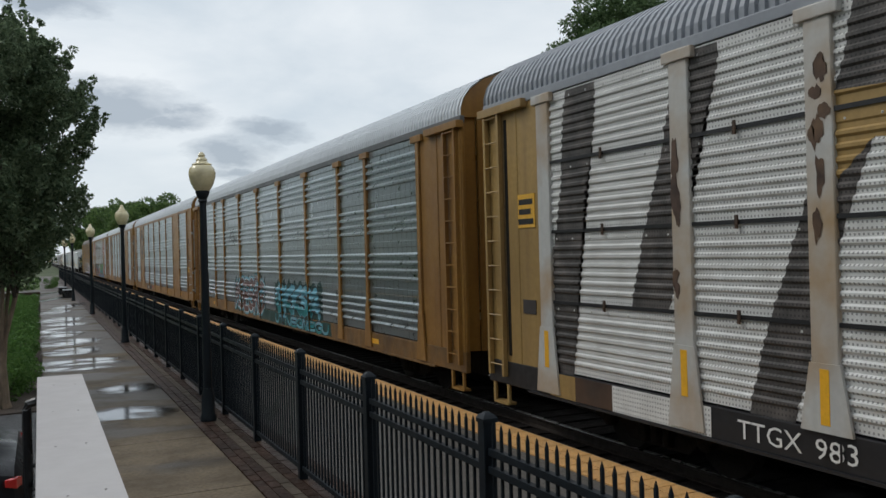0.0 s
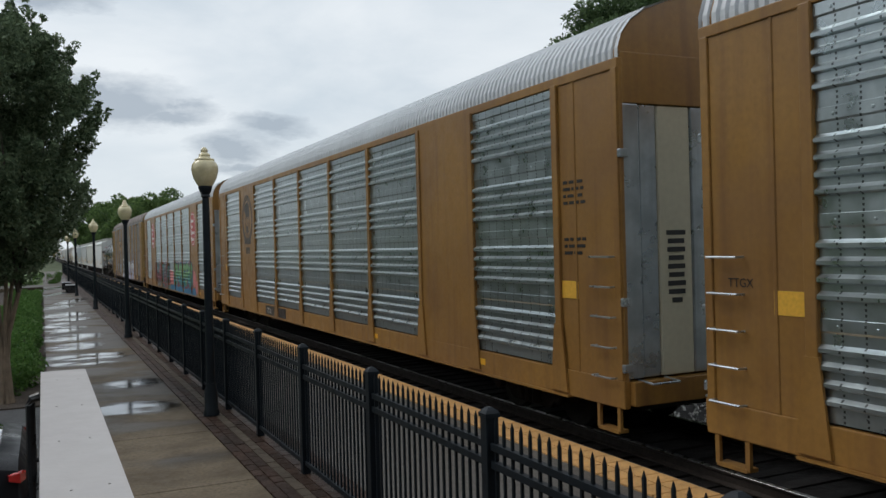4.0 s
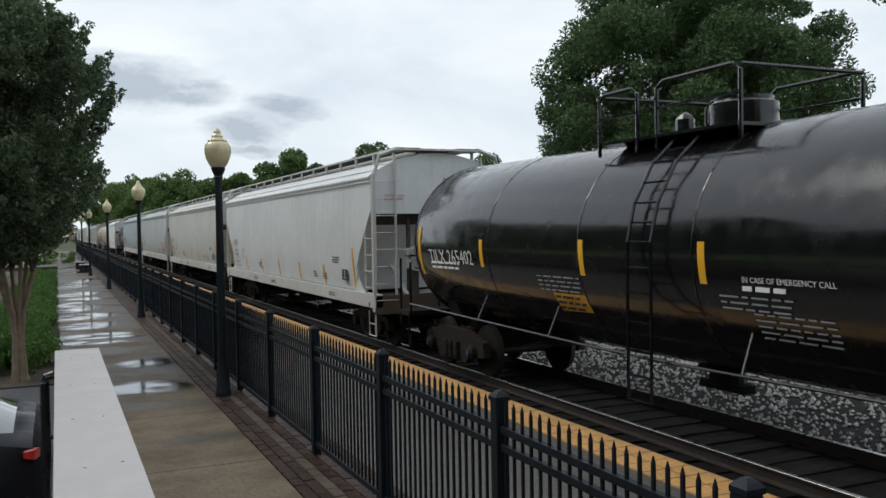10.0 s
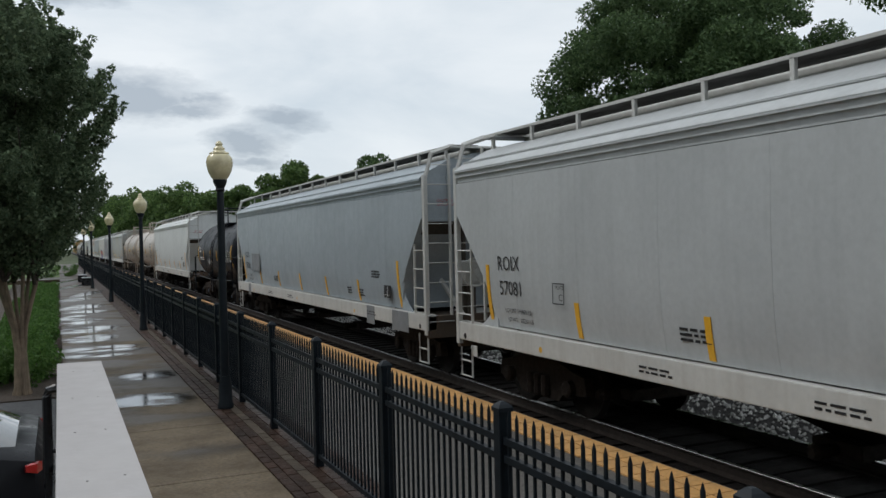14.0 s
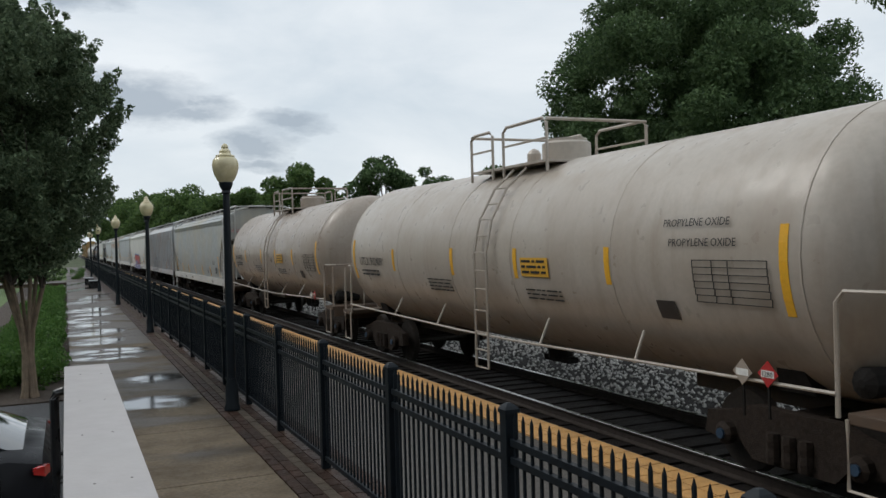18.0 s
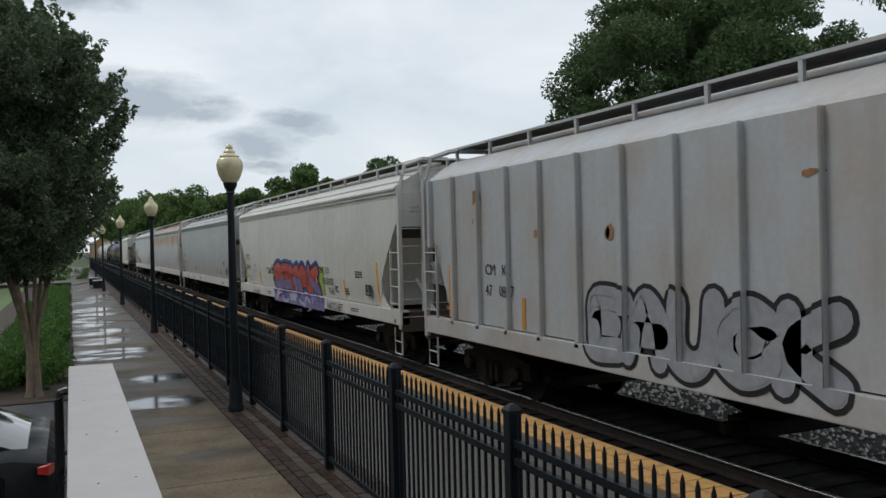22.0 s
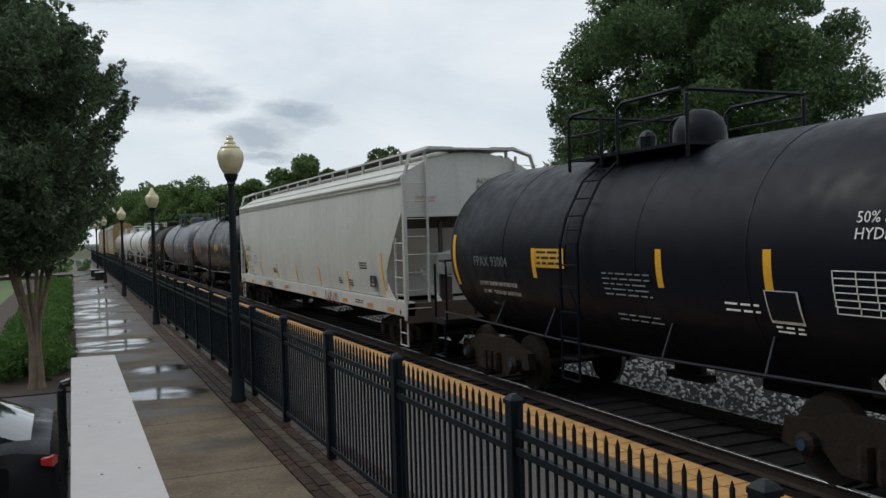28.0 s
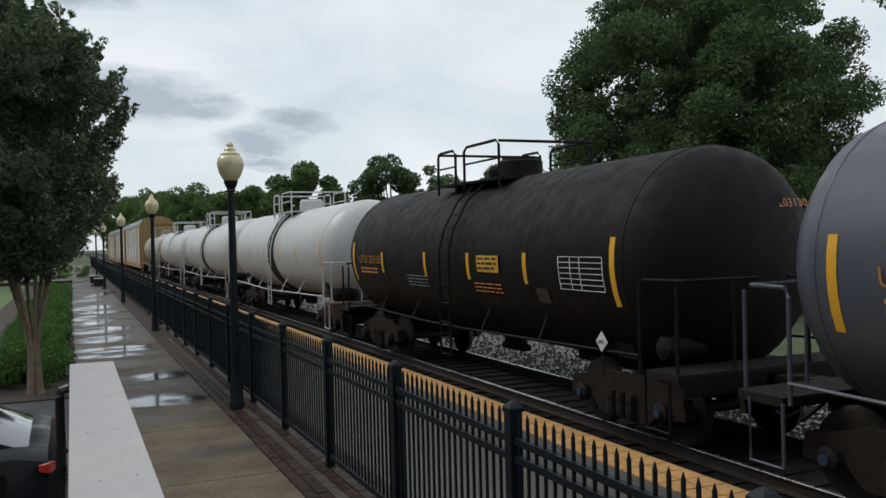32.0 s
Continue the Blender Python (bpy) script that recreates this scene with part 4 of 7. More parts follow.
def rust_runs(m):
    """Rust on the roof's edge that has run down the upper side in many soft streaks."""
    t = m.node_tree
    p = t.nodes["Principled BSDF"]
    co = t.nodes.new("ShaderNodeTexCoord").outputs["Object"]
    sep = t.nodes.new("ShaderNodeSeparateXYZ")
    t.links.new(co, sep.inputs[0])

    def ramp(v, a, b, c=0.0, d=1.0):
        n = t.nodes.new("ShaderNodeMapRange")
        for k, q in (("From Min", a), ("From Max", b), ("To Min", c), ("To Max", d)):
            n.inputs[k].default_value = q
        t.links.new(v, n.inputs["Value"])
        return n.outputs[0]

    def math2(op, a, b):
        n = t.nodes.new("ShaderNodeMath")
        n.operation = op
        for i, v in enumerate((a, b)):
            if isinstance(v, float):
                n.inputs[i].default_value = v
            else:
                t.links.new(v, n.inputs[i])
        return n.outputs[0]

    def noise(sx, sy, sz, detail):
        mp = t.nodes.new("ShaderNodeMapping")
        mp.inputs["Scale"].default_value = (sx, sy, sz)
        t.links.new(co, mp.inputs[0])
        n = t.nodes.new("ShaderNodeTexNoise")
        n.inputs["Scale"].default_value, n.inputs["Detail"].default_value = 1.0, detail
        t.links.new(mp.outputs[0], n.inputs["Vector"])
        return n.outputs["Fac"]

    runs = ramp(noise(.3, 5.0, .45, 5.0), .34, .54)
    low = math2("ADD", math2("MULTIPLY", noise(.2, 3.0, .1, 3.0), -1.3), 3.55)
    below = math2("SUBTRACT", sep.outputs["Z"], low)
    band = math2("MULTIPLY", ramp(below, -.1, .3), ramp(sep.outputs["Z"], 3.62, 3.54))
    eave = math2("MULTIPLY", ramp(sep.outputs["Z"], 3.80, 3.98), ramp(noise(1.0, 1.6, 3.0, 5.0), .22, .45))
    fac = math2("MULTIPLY", math2("MAXIMUM", math2("MULTIPLY", runs, band), eave), .85)
    mx = t.nodes.new("ShaderNodeMixRGB")
    link = [l for l in t.links if l.to_socket == p.inputs["Base Color"]][0]
    t.links.new(fac, mx.inputs[0])
    t.links.new(link.from_socket, mx.inputs[1])
    mx.inputs[2].default_value = (0.33, 0.15, 0.04, 1)
    t.links.new(mx.outputs[0], p.inputs["Base Color"])


rust_runs(HOPPER_RUSTY)


def moved(t):
    """Metres that the train has gone at t seconds."""
    k = (t - 16) / 16
    return t * (14.926 + 0.2712 * k - 0.0777 * k * k)


CARS = []
WHEEL_R = 0.457
spin = []

_frame = Shape()
for s in (-1, 1):
    x0, x1 = sorted((s * 0.92, s * 1.06))
    _frame.sheet([(-1.30, .40), (-1.25, .66), (-.95, .70), (-.55, .82), (.55, .82), (.95, .70), (1.25, .66), (1.30, .40), (1.02, .36), (.80, .46), (.55, .22), (-.55, .22), (-.80, .46), (-1.02, .36)], x0, x1)
    for y in (-.9, .9):
        _frame.turn_x([(.13, s * 1.06), (.13, s * 1.15), (.08, s * 1.18)], 10, (0, y, WHEEL_R))
    for y in (-.22, 0, .22):
        _frame.turn([(.075, .26), (.085, .34), (.075, .42), (.085, .5), (.075, .58)], 8, (s * 1.08, y, 0))
_frame.box(-1.0, 1.0, -.22, .22, .42, .78)
FRAME_MESH = _frame.mesh("bogie", TRUCK_RUST)
WHEELSET_MESH = Shape().turn_x([(.08, -.85), (.08, -.80), (.457, -.80), (.49, -.70), (.42, -.67), (.16, -.69), (.08, -.66), (.08, .66), (.16, .69), (.42, .67), (.49, .70), (.457, .80), (.08, .80), (.08, .85)], 20).mesh("wheelset", WHEEL, True)
CAP_MESH = Shape()
for y in (-.9, .9):
    for s in (-1, 1):
        CAP_MESH.turn_x([(.06, s * 1.18), (.06, s * 1.205)], 8, (0, y, WHEEL_R))
CAP_MESH = CAP_MESH.mesh("bearing_cap", BLUE_CAP)


def bogie(car, y, caps=False):
    b = part("bogie", FRAME_MESH, TRUCK_RUST, car, "rusty cast-steel bogie frame", (0, y, 0))
    for k in (-.9, .9):
        w = part("wheelset", WHEELSET_MESH, WHEEL, b, "steel wheels and axle", (0, k, WHEEL_R))
        spin.append(w)
    if caps:
        part("bearing_caps", CAP_MESH, BLUE_CAP, b, "blue bearing caps")


def coupler(car, half, material=None):
    for s in (-1, 1):
        sh = Shape()
        ys = sorted((s * (half - .55), s * (half - .03)))
        sh.box(-.08, .08, ys[0], ys[1], .78, .96, .01)
        yk = sorted((s * (half - .22), s * (half - .02)))
        sh.box(-.15, .15, yk[0], yk[1], .74, 1.0, .03)
        part("coupler", sh, UNDER, car)
        part("brake_hose", Shape().tube([(-.3, s * (half - .5), .8), (-.32, s * (half - .3), .62), (-.25, s * (half - .12), .52), (-.12, s * (half - .03), .6)], .02, 6), UNDER, car)


def rungs(shape, x, y0, y1, z0, z1, n, r=.013, out=.0):
    for i in range(n):
        z = z0 + (z1 - z0) * i / (n - 1)
        shape.tube([(x, y0, z), (x - out, y0 + .01 * (1 if y1 > y0 else -1), z), (x - out, y1 - .01 * (1 if y1 > y0 else -1), z), (x, y1, z)] if out else [(x, y0, z), (x, y1, z)], r, 5)
    return shape


def bars(car, x, y, z, wide, rows, material, h=.035, gap=.035, seed=1):
    """Small lines of writing that cannot be read: y is their end nearer the front, z their top."""
    r = random.Random(seed)
    s = Shape()
    for i in range(rows):
        top = z - i * (h + gap)
        yy = y + wide
        while yy > y + .05:
            w = min(r.uniform(.06, .22), yy - y)
            q = x
            if car.name in SIDES:
                sd = SIDES[car.name]
                q = -sd.depth(sd.region(yy - w / 2, top), top - h / 2, top) - .004
            s.box(q - .002, q + .002, yy - w, yy, top - h, top)
            yy -= w + .04
    return tagged(part("fine_print", s, material, car), "lines of small stencilled writing", kind="stuff")


def start_car(name, label, category, front, rear, shift=0.0):
    car = thing(name, label, category, (TRACK, (front + rear) / 2 + shift, RAIL), "cars of the freight train")
    CARS.append((car, (front + rear) / 2 + shift))
    return car, (rear - front) / 2


# ---- autoracks
def rack_profile(fine, z0=1.02, z1=4.78):
    """(depth, height) of four sheets one above another, each with ridges, 46 mm deep, or finer ones."""
    prof = []
    h = (z1 - z0) / 4
    for k in range(4):
        b = z0 + k * h
        prof += [(0, b + .004), (0, b + .10)]
        for j in range(6 if fine else 4):
            c = b + (.15 + j * .115 if fine else .20 + j * .155)
            prof += [(0, c - .045), (-.022, c - .02), (-.022, c + .01), (0, c + .03)] if fine else [(0, c - .055), (-.046, c - .035), (-.046, c), (0, c + .036)]
        prof += [(0, b + .80), (-.012, b + .82), (-.012, b + h - .012), (0, b + h - .008)]
    return prof


def rack_panel(width, fine=False, z0=1.02, z1=4.78):
    s = Shape()
    s.loft([[(x, y, z) for x, z in rack_profile(fine, z0, z1)] for y in (-width / 2, width / 2)], closed=False)
    s.add([(.03, -width / 2, z0), (.03, width / 2, z0), (.03, width / 2, z1), (.03, -width / 2, z1)], [(0, 1, 2, 3)])
    # bolts along the plain bands of the sheets
    for k in range(4):
        for z in (z0 + (k + 1) * (z1 - z0) / 4 - .075,) if not fine else (z0 + (k + 1) * (z1 - z0) / 4 - .10,):
            n = max(2, int(width / .36))
            for i in range(n):
                y = -width / 2 + width * (i + .5) / n
                s.loft([[(-.008, y - .016, z - .016), (-.008, y + .016, z - .016), (-.008, y + .016, z + .016), (-.008, y - .016, z + .016)],
                        [(-.022, y - .009, z - .009), (-.022, y + .009, z - .009), (-.022, y + .009, z + .009), (-.022, y - .009, z + .009)]])
    return s


class Side:
    """The walkway side of a car as a relief: where paint and lettering lie."""

    def __init__(self, levels, posts=(), post_w=0.0, foot=False, spans=(), depth=None):
        self.levels, self.posts, self.post_w, self.foot, self.spans, self.depth = levels, posts, post_w, foot, spans, depth

    def reach(self, z):
        return self.post_w + (.145 - .115 * (z - .70) / .9 if self.foot and .70 <= z < 1.6 else 0)

    def region(self, y, z):
        for p in self.posts:
            if abs(y - p) < self.reach(z):
                return "post"
        for a, b, what in self.spans:
            if a <= y <= b:
                return what
        return "panel"


SIDES = {}


def skin(shape, car, lift=.003, over_posts=True):
    """Lays flat faces onto the relief of the car's side, a paint layer's thickness above it."""
    side = SIDES[car.name]
    bm = bmesh.new()
    for f in shape.f:
        try:
            bm.faces.new([bm.verts.new(shape.v[i]) for i in f])
        except ValueError:
            pass
    bmesh.ops.triangulate(bm, faces=[f for f in bm.faces if len(f.verts) > 4])
    zs, ys = [v.co.z for v in bm.verts], [v.co.y for v in bm.verts]
    z0, z1, y0, y1 = min(zs), max(zs), min(ys), max(ys)
    planes = [((0, 0, z), (0, 0, 1)) for z in side.levels if z0 < z < z1]
    for p in side.posts:
        for d in (-1, 1):
            if y0 < p + d * side.post_w < y1:
                planes.append(((0, p + d * side.post_w, 0), (0, 1, 0)))
            if side.foot and z0 < 1.6 and y0 < p + d * (side.post_w + .145) and p + d * side.post_w < y1 + .15:
                planes.append(((0, p + d * (side.post_w + .145), .70), (0, .9, d * .115)))
    for a, b, what in side.spans:
        planes += [((0, q, 0), (0, 1, 0)) for q in (a, b) if y0 < q < y1]
    for co, no in planes:
        bmesh.ops.bisect_plane(bm, geom=bm.verts[:] + bm.edges[:] + bm.faces[:], dist=1e-5, plane_co=co, plane_no=no)
    out = Shape()
    for f in bm.faces:
        c = f.calc_center_median()
        what = side.region(c.y, c.z)
        if what == "post" and not over_posts:
            continue
        up = c.z
        out.add([(-side.depth(what, v.co.z, up) - lift, v.co.y, v.co.z) for v in f.verts], [tuple(range(len(f.verts)))])
    bm.free()
    return out


def painted(name, shape, material, car, label="", lift=.003, over_posts=True):
    sk = skin(shape, car, lift, over_posts)
    return part(name, sk, material, car, label) if sk.v else None


PANEL_MESHES = {}
LADDER_ENDS = [("end", 1.75), ("panel", 2.78), ("panel", 1.84)] + [("panel", 2.70)] * 5 + [("panel", 1.84), ("panel", 2.78), ("end", 1.75)]
SOLID_ENDS = [("end", 1.40), ("panel", 2.52), ("solid", 2.10)] + [("panel", 2.70)] * 5 + [("solid", 2.10), ("panel", 2.52), ("end", 1.40)]


def autorack(front, rear, label, frame, panel, roof, layout=LADDER_ENDS, end="ladder", sill=None, chord=None, post=None, post_w=.07):
    car, half = start_car("autorack", label, "autorack", front, rear)
    body = half - (.40 if end == "ladder" else .70)
    post = post or frame
    sill = sill or frame
    chord = chord or frame
    ladder = end == "ladder"
    X = 1.55
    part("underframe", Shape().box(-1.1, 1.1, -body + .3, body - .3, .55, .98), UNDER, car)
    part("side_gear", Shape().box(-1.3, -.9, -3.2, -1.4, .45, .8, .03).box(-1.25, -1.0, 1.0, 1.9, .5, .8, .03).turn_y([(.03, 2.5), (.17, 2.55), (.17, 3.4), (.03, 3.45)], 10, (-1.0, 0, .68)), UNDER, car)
    scale = 2 * body / sum(w for _, w in layout)
    for s in (-1, 1):
        x0, x1 = sorted((s * (X - .06), s * (X + .03)))
        part("side_sill", Shape().box(x0, x1, -body, body, .66, 1.0, .012), sill, car, "painted side sill")
        part("sill_flange", Shape().box(*sorted((s * (X - .1), s * (X + .055))), -body + 1.2, body - 1.2, .63, .66), sill, car)
        part("top_chord", Shape().box(x0, x1, -body, body, 4.78, 4.90, .01), chord, car)
        y = -body
        for i, (what, w) in enumerate(layout):
            w *= scale
            mid = y + w / 2
            if what == "panel":
                k = (panel.name, round(w, 2))
                if k not in PANEL_MESHES:
                    PANEL_MESHES[k] = rack_panel(w - .13, panel is not GALV).mesh("side_panel", panel)
                part("side_panel", PANEL_MESHES[k], panel, car, "corrugated steel side panel", pose(s * X, mid, 0, 0, 0, 180 if s > 0 else 0))
            else:
                sh = Shape().box(*sorted((s * (X - .05), s * (X + (.03 if what == "solid" else .012)))), y + .0, y + w, 1.0, 4.79, .01)
                if what == "end":
                    e = -1 if i == 0 else 1
                    part("stiffener", Shape().box(*sorted((s * X, s * (X + .035))), *sorted((e * (body - .02), e * (body - .14))), 1.0, 4.79, .01), frame, car)
                    part("stiffener", Shape().box(*sorted((s * X, s * (X + .024))), *sorted((e * (body - .95), e * (body - 1.0))), 1.0, 4.79, .01), frame, car)
                    if ladder:
                        # a dark strip laid on the panel gives the gap its shade
                        part("door_recess", Shape().box(*sorted((s * (X + .008), s * (X + .02))), *sorted((e * (body - .62), e * (body - .70))), 1.1, 4.6, .004), UNDER, car, "dark strip drawn for the shaded gap beside the ladder")
                part("solid_panel" if what == "solid" else "end_panel", sh, frame, car, "plain painted steel panel")
            if i:
                sh = Shape().box(*sorted((s * (X - .03), s * (X + .055))), y - post_w, y + post_w, 1.0, 4.80, .01)
                foot = .98 if post_w > .1 and y < 0 or post_w > .1 and y < body - 5 else .70
                sh.sheet([(y - .13 - post_w, foot), (y + .13 + post_w, foot), (y + .015 + post_w, 1.60), (y - .015 - post_w, 1.60)], *sorted((s * (X + .03), s * (X + .062))))
                if ladder:
                    sh.box(*sorted((s * (X + .0), s * (X + .078))), y - .24, y + .24, 4.67, 4.79, .01)
                part("post", sh, post, car)
                if post_w > .1:
                    part("post_stripe", Shape().box(*sorted((s * (X + .06), s * (X + .066))), y - .05, y + .05, 1.05, 1.55), STRIPE, car, "yellow reflective stripe")
            y += w
        for e in (-1, 1):
            lad = Shape()
            ya, yb = e * (body - .14), e * (body - .56)
            top = 4.66 if ladder else 2.55
            if ladder:
                for yq in (ya, yb):
                    lad.box(*sorted((s * (X + .03), s * (X + .10))), yq - .03, yq + .03, .78, 4.8)
                lad.box(*sorted((s * (X - .02), s * (X + .12))), *sorted((e * (body + .03), e * (body - 1.3))), 4.70, 4.82, .01)
            if ladder:
                rungs(lad, s * (X + .09), ya, yb, .95, top, 11)
                part("ladder", lad, frame, car)
            else:
                for k in range(5):
                    z = 1.02 + k * .37
                    part("rung", Shape().tube([(s * X, ya, z), (s * (X + .11), ya, z), (s * (X + .11), yb, z), (s * X, yb, z)], .013, 5), GALV_BRIGHT, car, "bare steel ladder rung")
            st = Shape()
            st.sheet([(ya - .03, .98), (ya + .03, .98), (ya + .03, .36), (ya - .03, .36)], *sorted((s * (X - .02), s * (X + .02))))
            st.sheet([(yb - .03, .98), (yb + .03, .98), (yb + .03, .36), (yb - .03, .36)], *sorted((s * (X - .02), s * (X + .02))))
            st.box(*sorted((s * (X - .12), s * (X + .03))), *sorted((ya, yb)), .34, .38)
            part("step", st, frame, car)
            if not ladder:
                part("warning_plate", Shape().box(*sorted((s * X, s * (X + .018))), *sorted((e * (body - .95), e * (body - 1.35))), 1.95, 2.18), SIGN_YELLOW, car, "yellow warning plate")
        for y in (-9.0, -4.2, 4.2, 9.0):
            part("reflector", Shape().box(*sorted((s * (X + .03), s * (X + .034))), y - .22, y + .22, .78, .88), STRIPE, car, "yellow reflective stripe")
    prof = [(-1.56, 4.90), (-1.56, 5.02), (-1.50, 5.20), (-1.36, 5.38), (-1.12, 5.55), (-.75, 5.69), (-.35, 5.77), (0, 5.79)]
    prof = prof + [(-x, z) for x, z in reversed(prof[:-1])]
    rs, n = Shape(), int(2 * body / .13)
    rings = []
    for i in range(n * 4 + 1):
        y = -body + 2 * body * (i // 4 + (0, .50, .62, .88)[i % 4]) / n if i < 4 * n else body
        g = .034 if i % 4 > 1 else 0
        rings.append([(x * (1 - g / 1.56), y, z - g) for x, z in prof])
    rs.loft(rings, closed=False)
    part("roof", rs, roof, car, "ribbed curved steel roof")
    for e in (-1, 1):
        ins = [(x * .985, z - .02) for x, z in prof]
        part("end_cap", Shape().loft([[(x, y, z) for x, z in ins] for y in sorted((e * (body - .16), e * (body - .04)))]), frame, car)
        for s in (-1, 1):
            if ladder:
                for k in range(6):
                    xa, xb = s * (.03 + k * .245), s * (.03 + (k + 1) * .245 - .02)
                    part("door_leaf", Shape().box(*sorted((xa, xb)), *sorted((e * (body - .10 - .05 * (k % 2)), e * (body - .04 - .05 * (k % 2)))), 1.0, 4.98), frame, car, "leaf of the folding end door")
            else:
                part("end_header", Shape().box(*sorted((s * .01, s * 1.53)), *sorted((e * (body - .10), e * (body - .01))), 4.36, 4.98, .01), frame, car, "painted panel over the end door")
                for xa, xb, m_, lab in ((1.53, 1.27, GALV_BRIGHT, "scratched zinc door leaf"), (1.262, .99, GALV_BRIGHT, "scratched zinc door leaf"), (.98, .46, TRIM_CREAM, "cream door leaf with stencilled writing"), (.45, .01, GALV_BRIGHT, "scratched zinc door leaf")):
                    lf_ = part("door_leaf", Shape().box(*sorted((s * xa, s * xb)), *sorted((e * (body - .10), e * (body - (.0 if xa > 1.3 else .03)))), 1.02, 4.35, .02), m_, car, lab)
                    if m_ is TRIM_CREAM and e < 0 and s < 0:
                        sb = Shape()
                        for q in range(9):
                            w_ = (.30, .26, .28, .24, .27, .24, .28, .26, .16)[q]
                            sb.box(-.72 - w_ / 2, -.72 + w_ / 2, -body + .025, -body + .029, 2.75 - q * .105, 2.81 - q * .105)
                        tagged(part("fine_print", sb, INK, lf_), "lines of stencilled writing", kind="stuff")
                for z in (3.75, 1.95, 1.15):
                    part("hinge", Shape().box(*sorted((s * 1.46, s * 1.585)), *sorted((e * (body - .04), e * (body + .03))), z - .05, z + .05, .01), GALV_BRIGHT, car, "zinc hinge block")
                part("grab_iron", Shape().tube([(s * 1.35, e * (body - .02), 1.0), (s * 1.35, e * (body + .25), .98), (s * .95, e * (body + .25), .98), (s * .95, e * (body - .02), 1.0)], .015, 5), GALV_BRIGHT, car)
                part("end_sill", Shape().box(*sorted((s * .1, s * 1.5)), *sorted((e * (body - .3), e * (body + .1))), .70, .99, .01), frame, car)
    rel = rack_profile(panel is not GALV)
    rz, rx = [q[1] for q in rel], [-q[0] for q in rel]
    edges = [-body]
    for what, w in layout:
        edges.append(edges[-1] + w * scale)
    wide = post_w > .1

    def depth(what, z, mid_z):
        if what == "post":
            return X + (.0625 if mid_z < 1.6 else .0555)
        if mid_z < 1.0:
            return X + .0305
        if what == "panel":
            return X + float(np.interp(z, rz, rx))
        return X + (.0305 if what == "solid" else .0125)
    SIDES[car.name] = Side(sorted(set([.70, 1.0, 1.6] + [q for q in rz if q > 1.02])), edges[1:-1], post_w, not wide,
                           [(a, b, what) for (what, w), a, b in zip(layout, edges, edges[1:]) if what != "panel"], depth)
    for y in (-half * .72, half * .72):
        bogie(car, y)
    coupler(car, half)
    return car, half, body


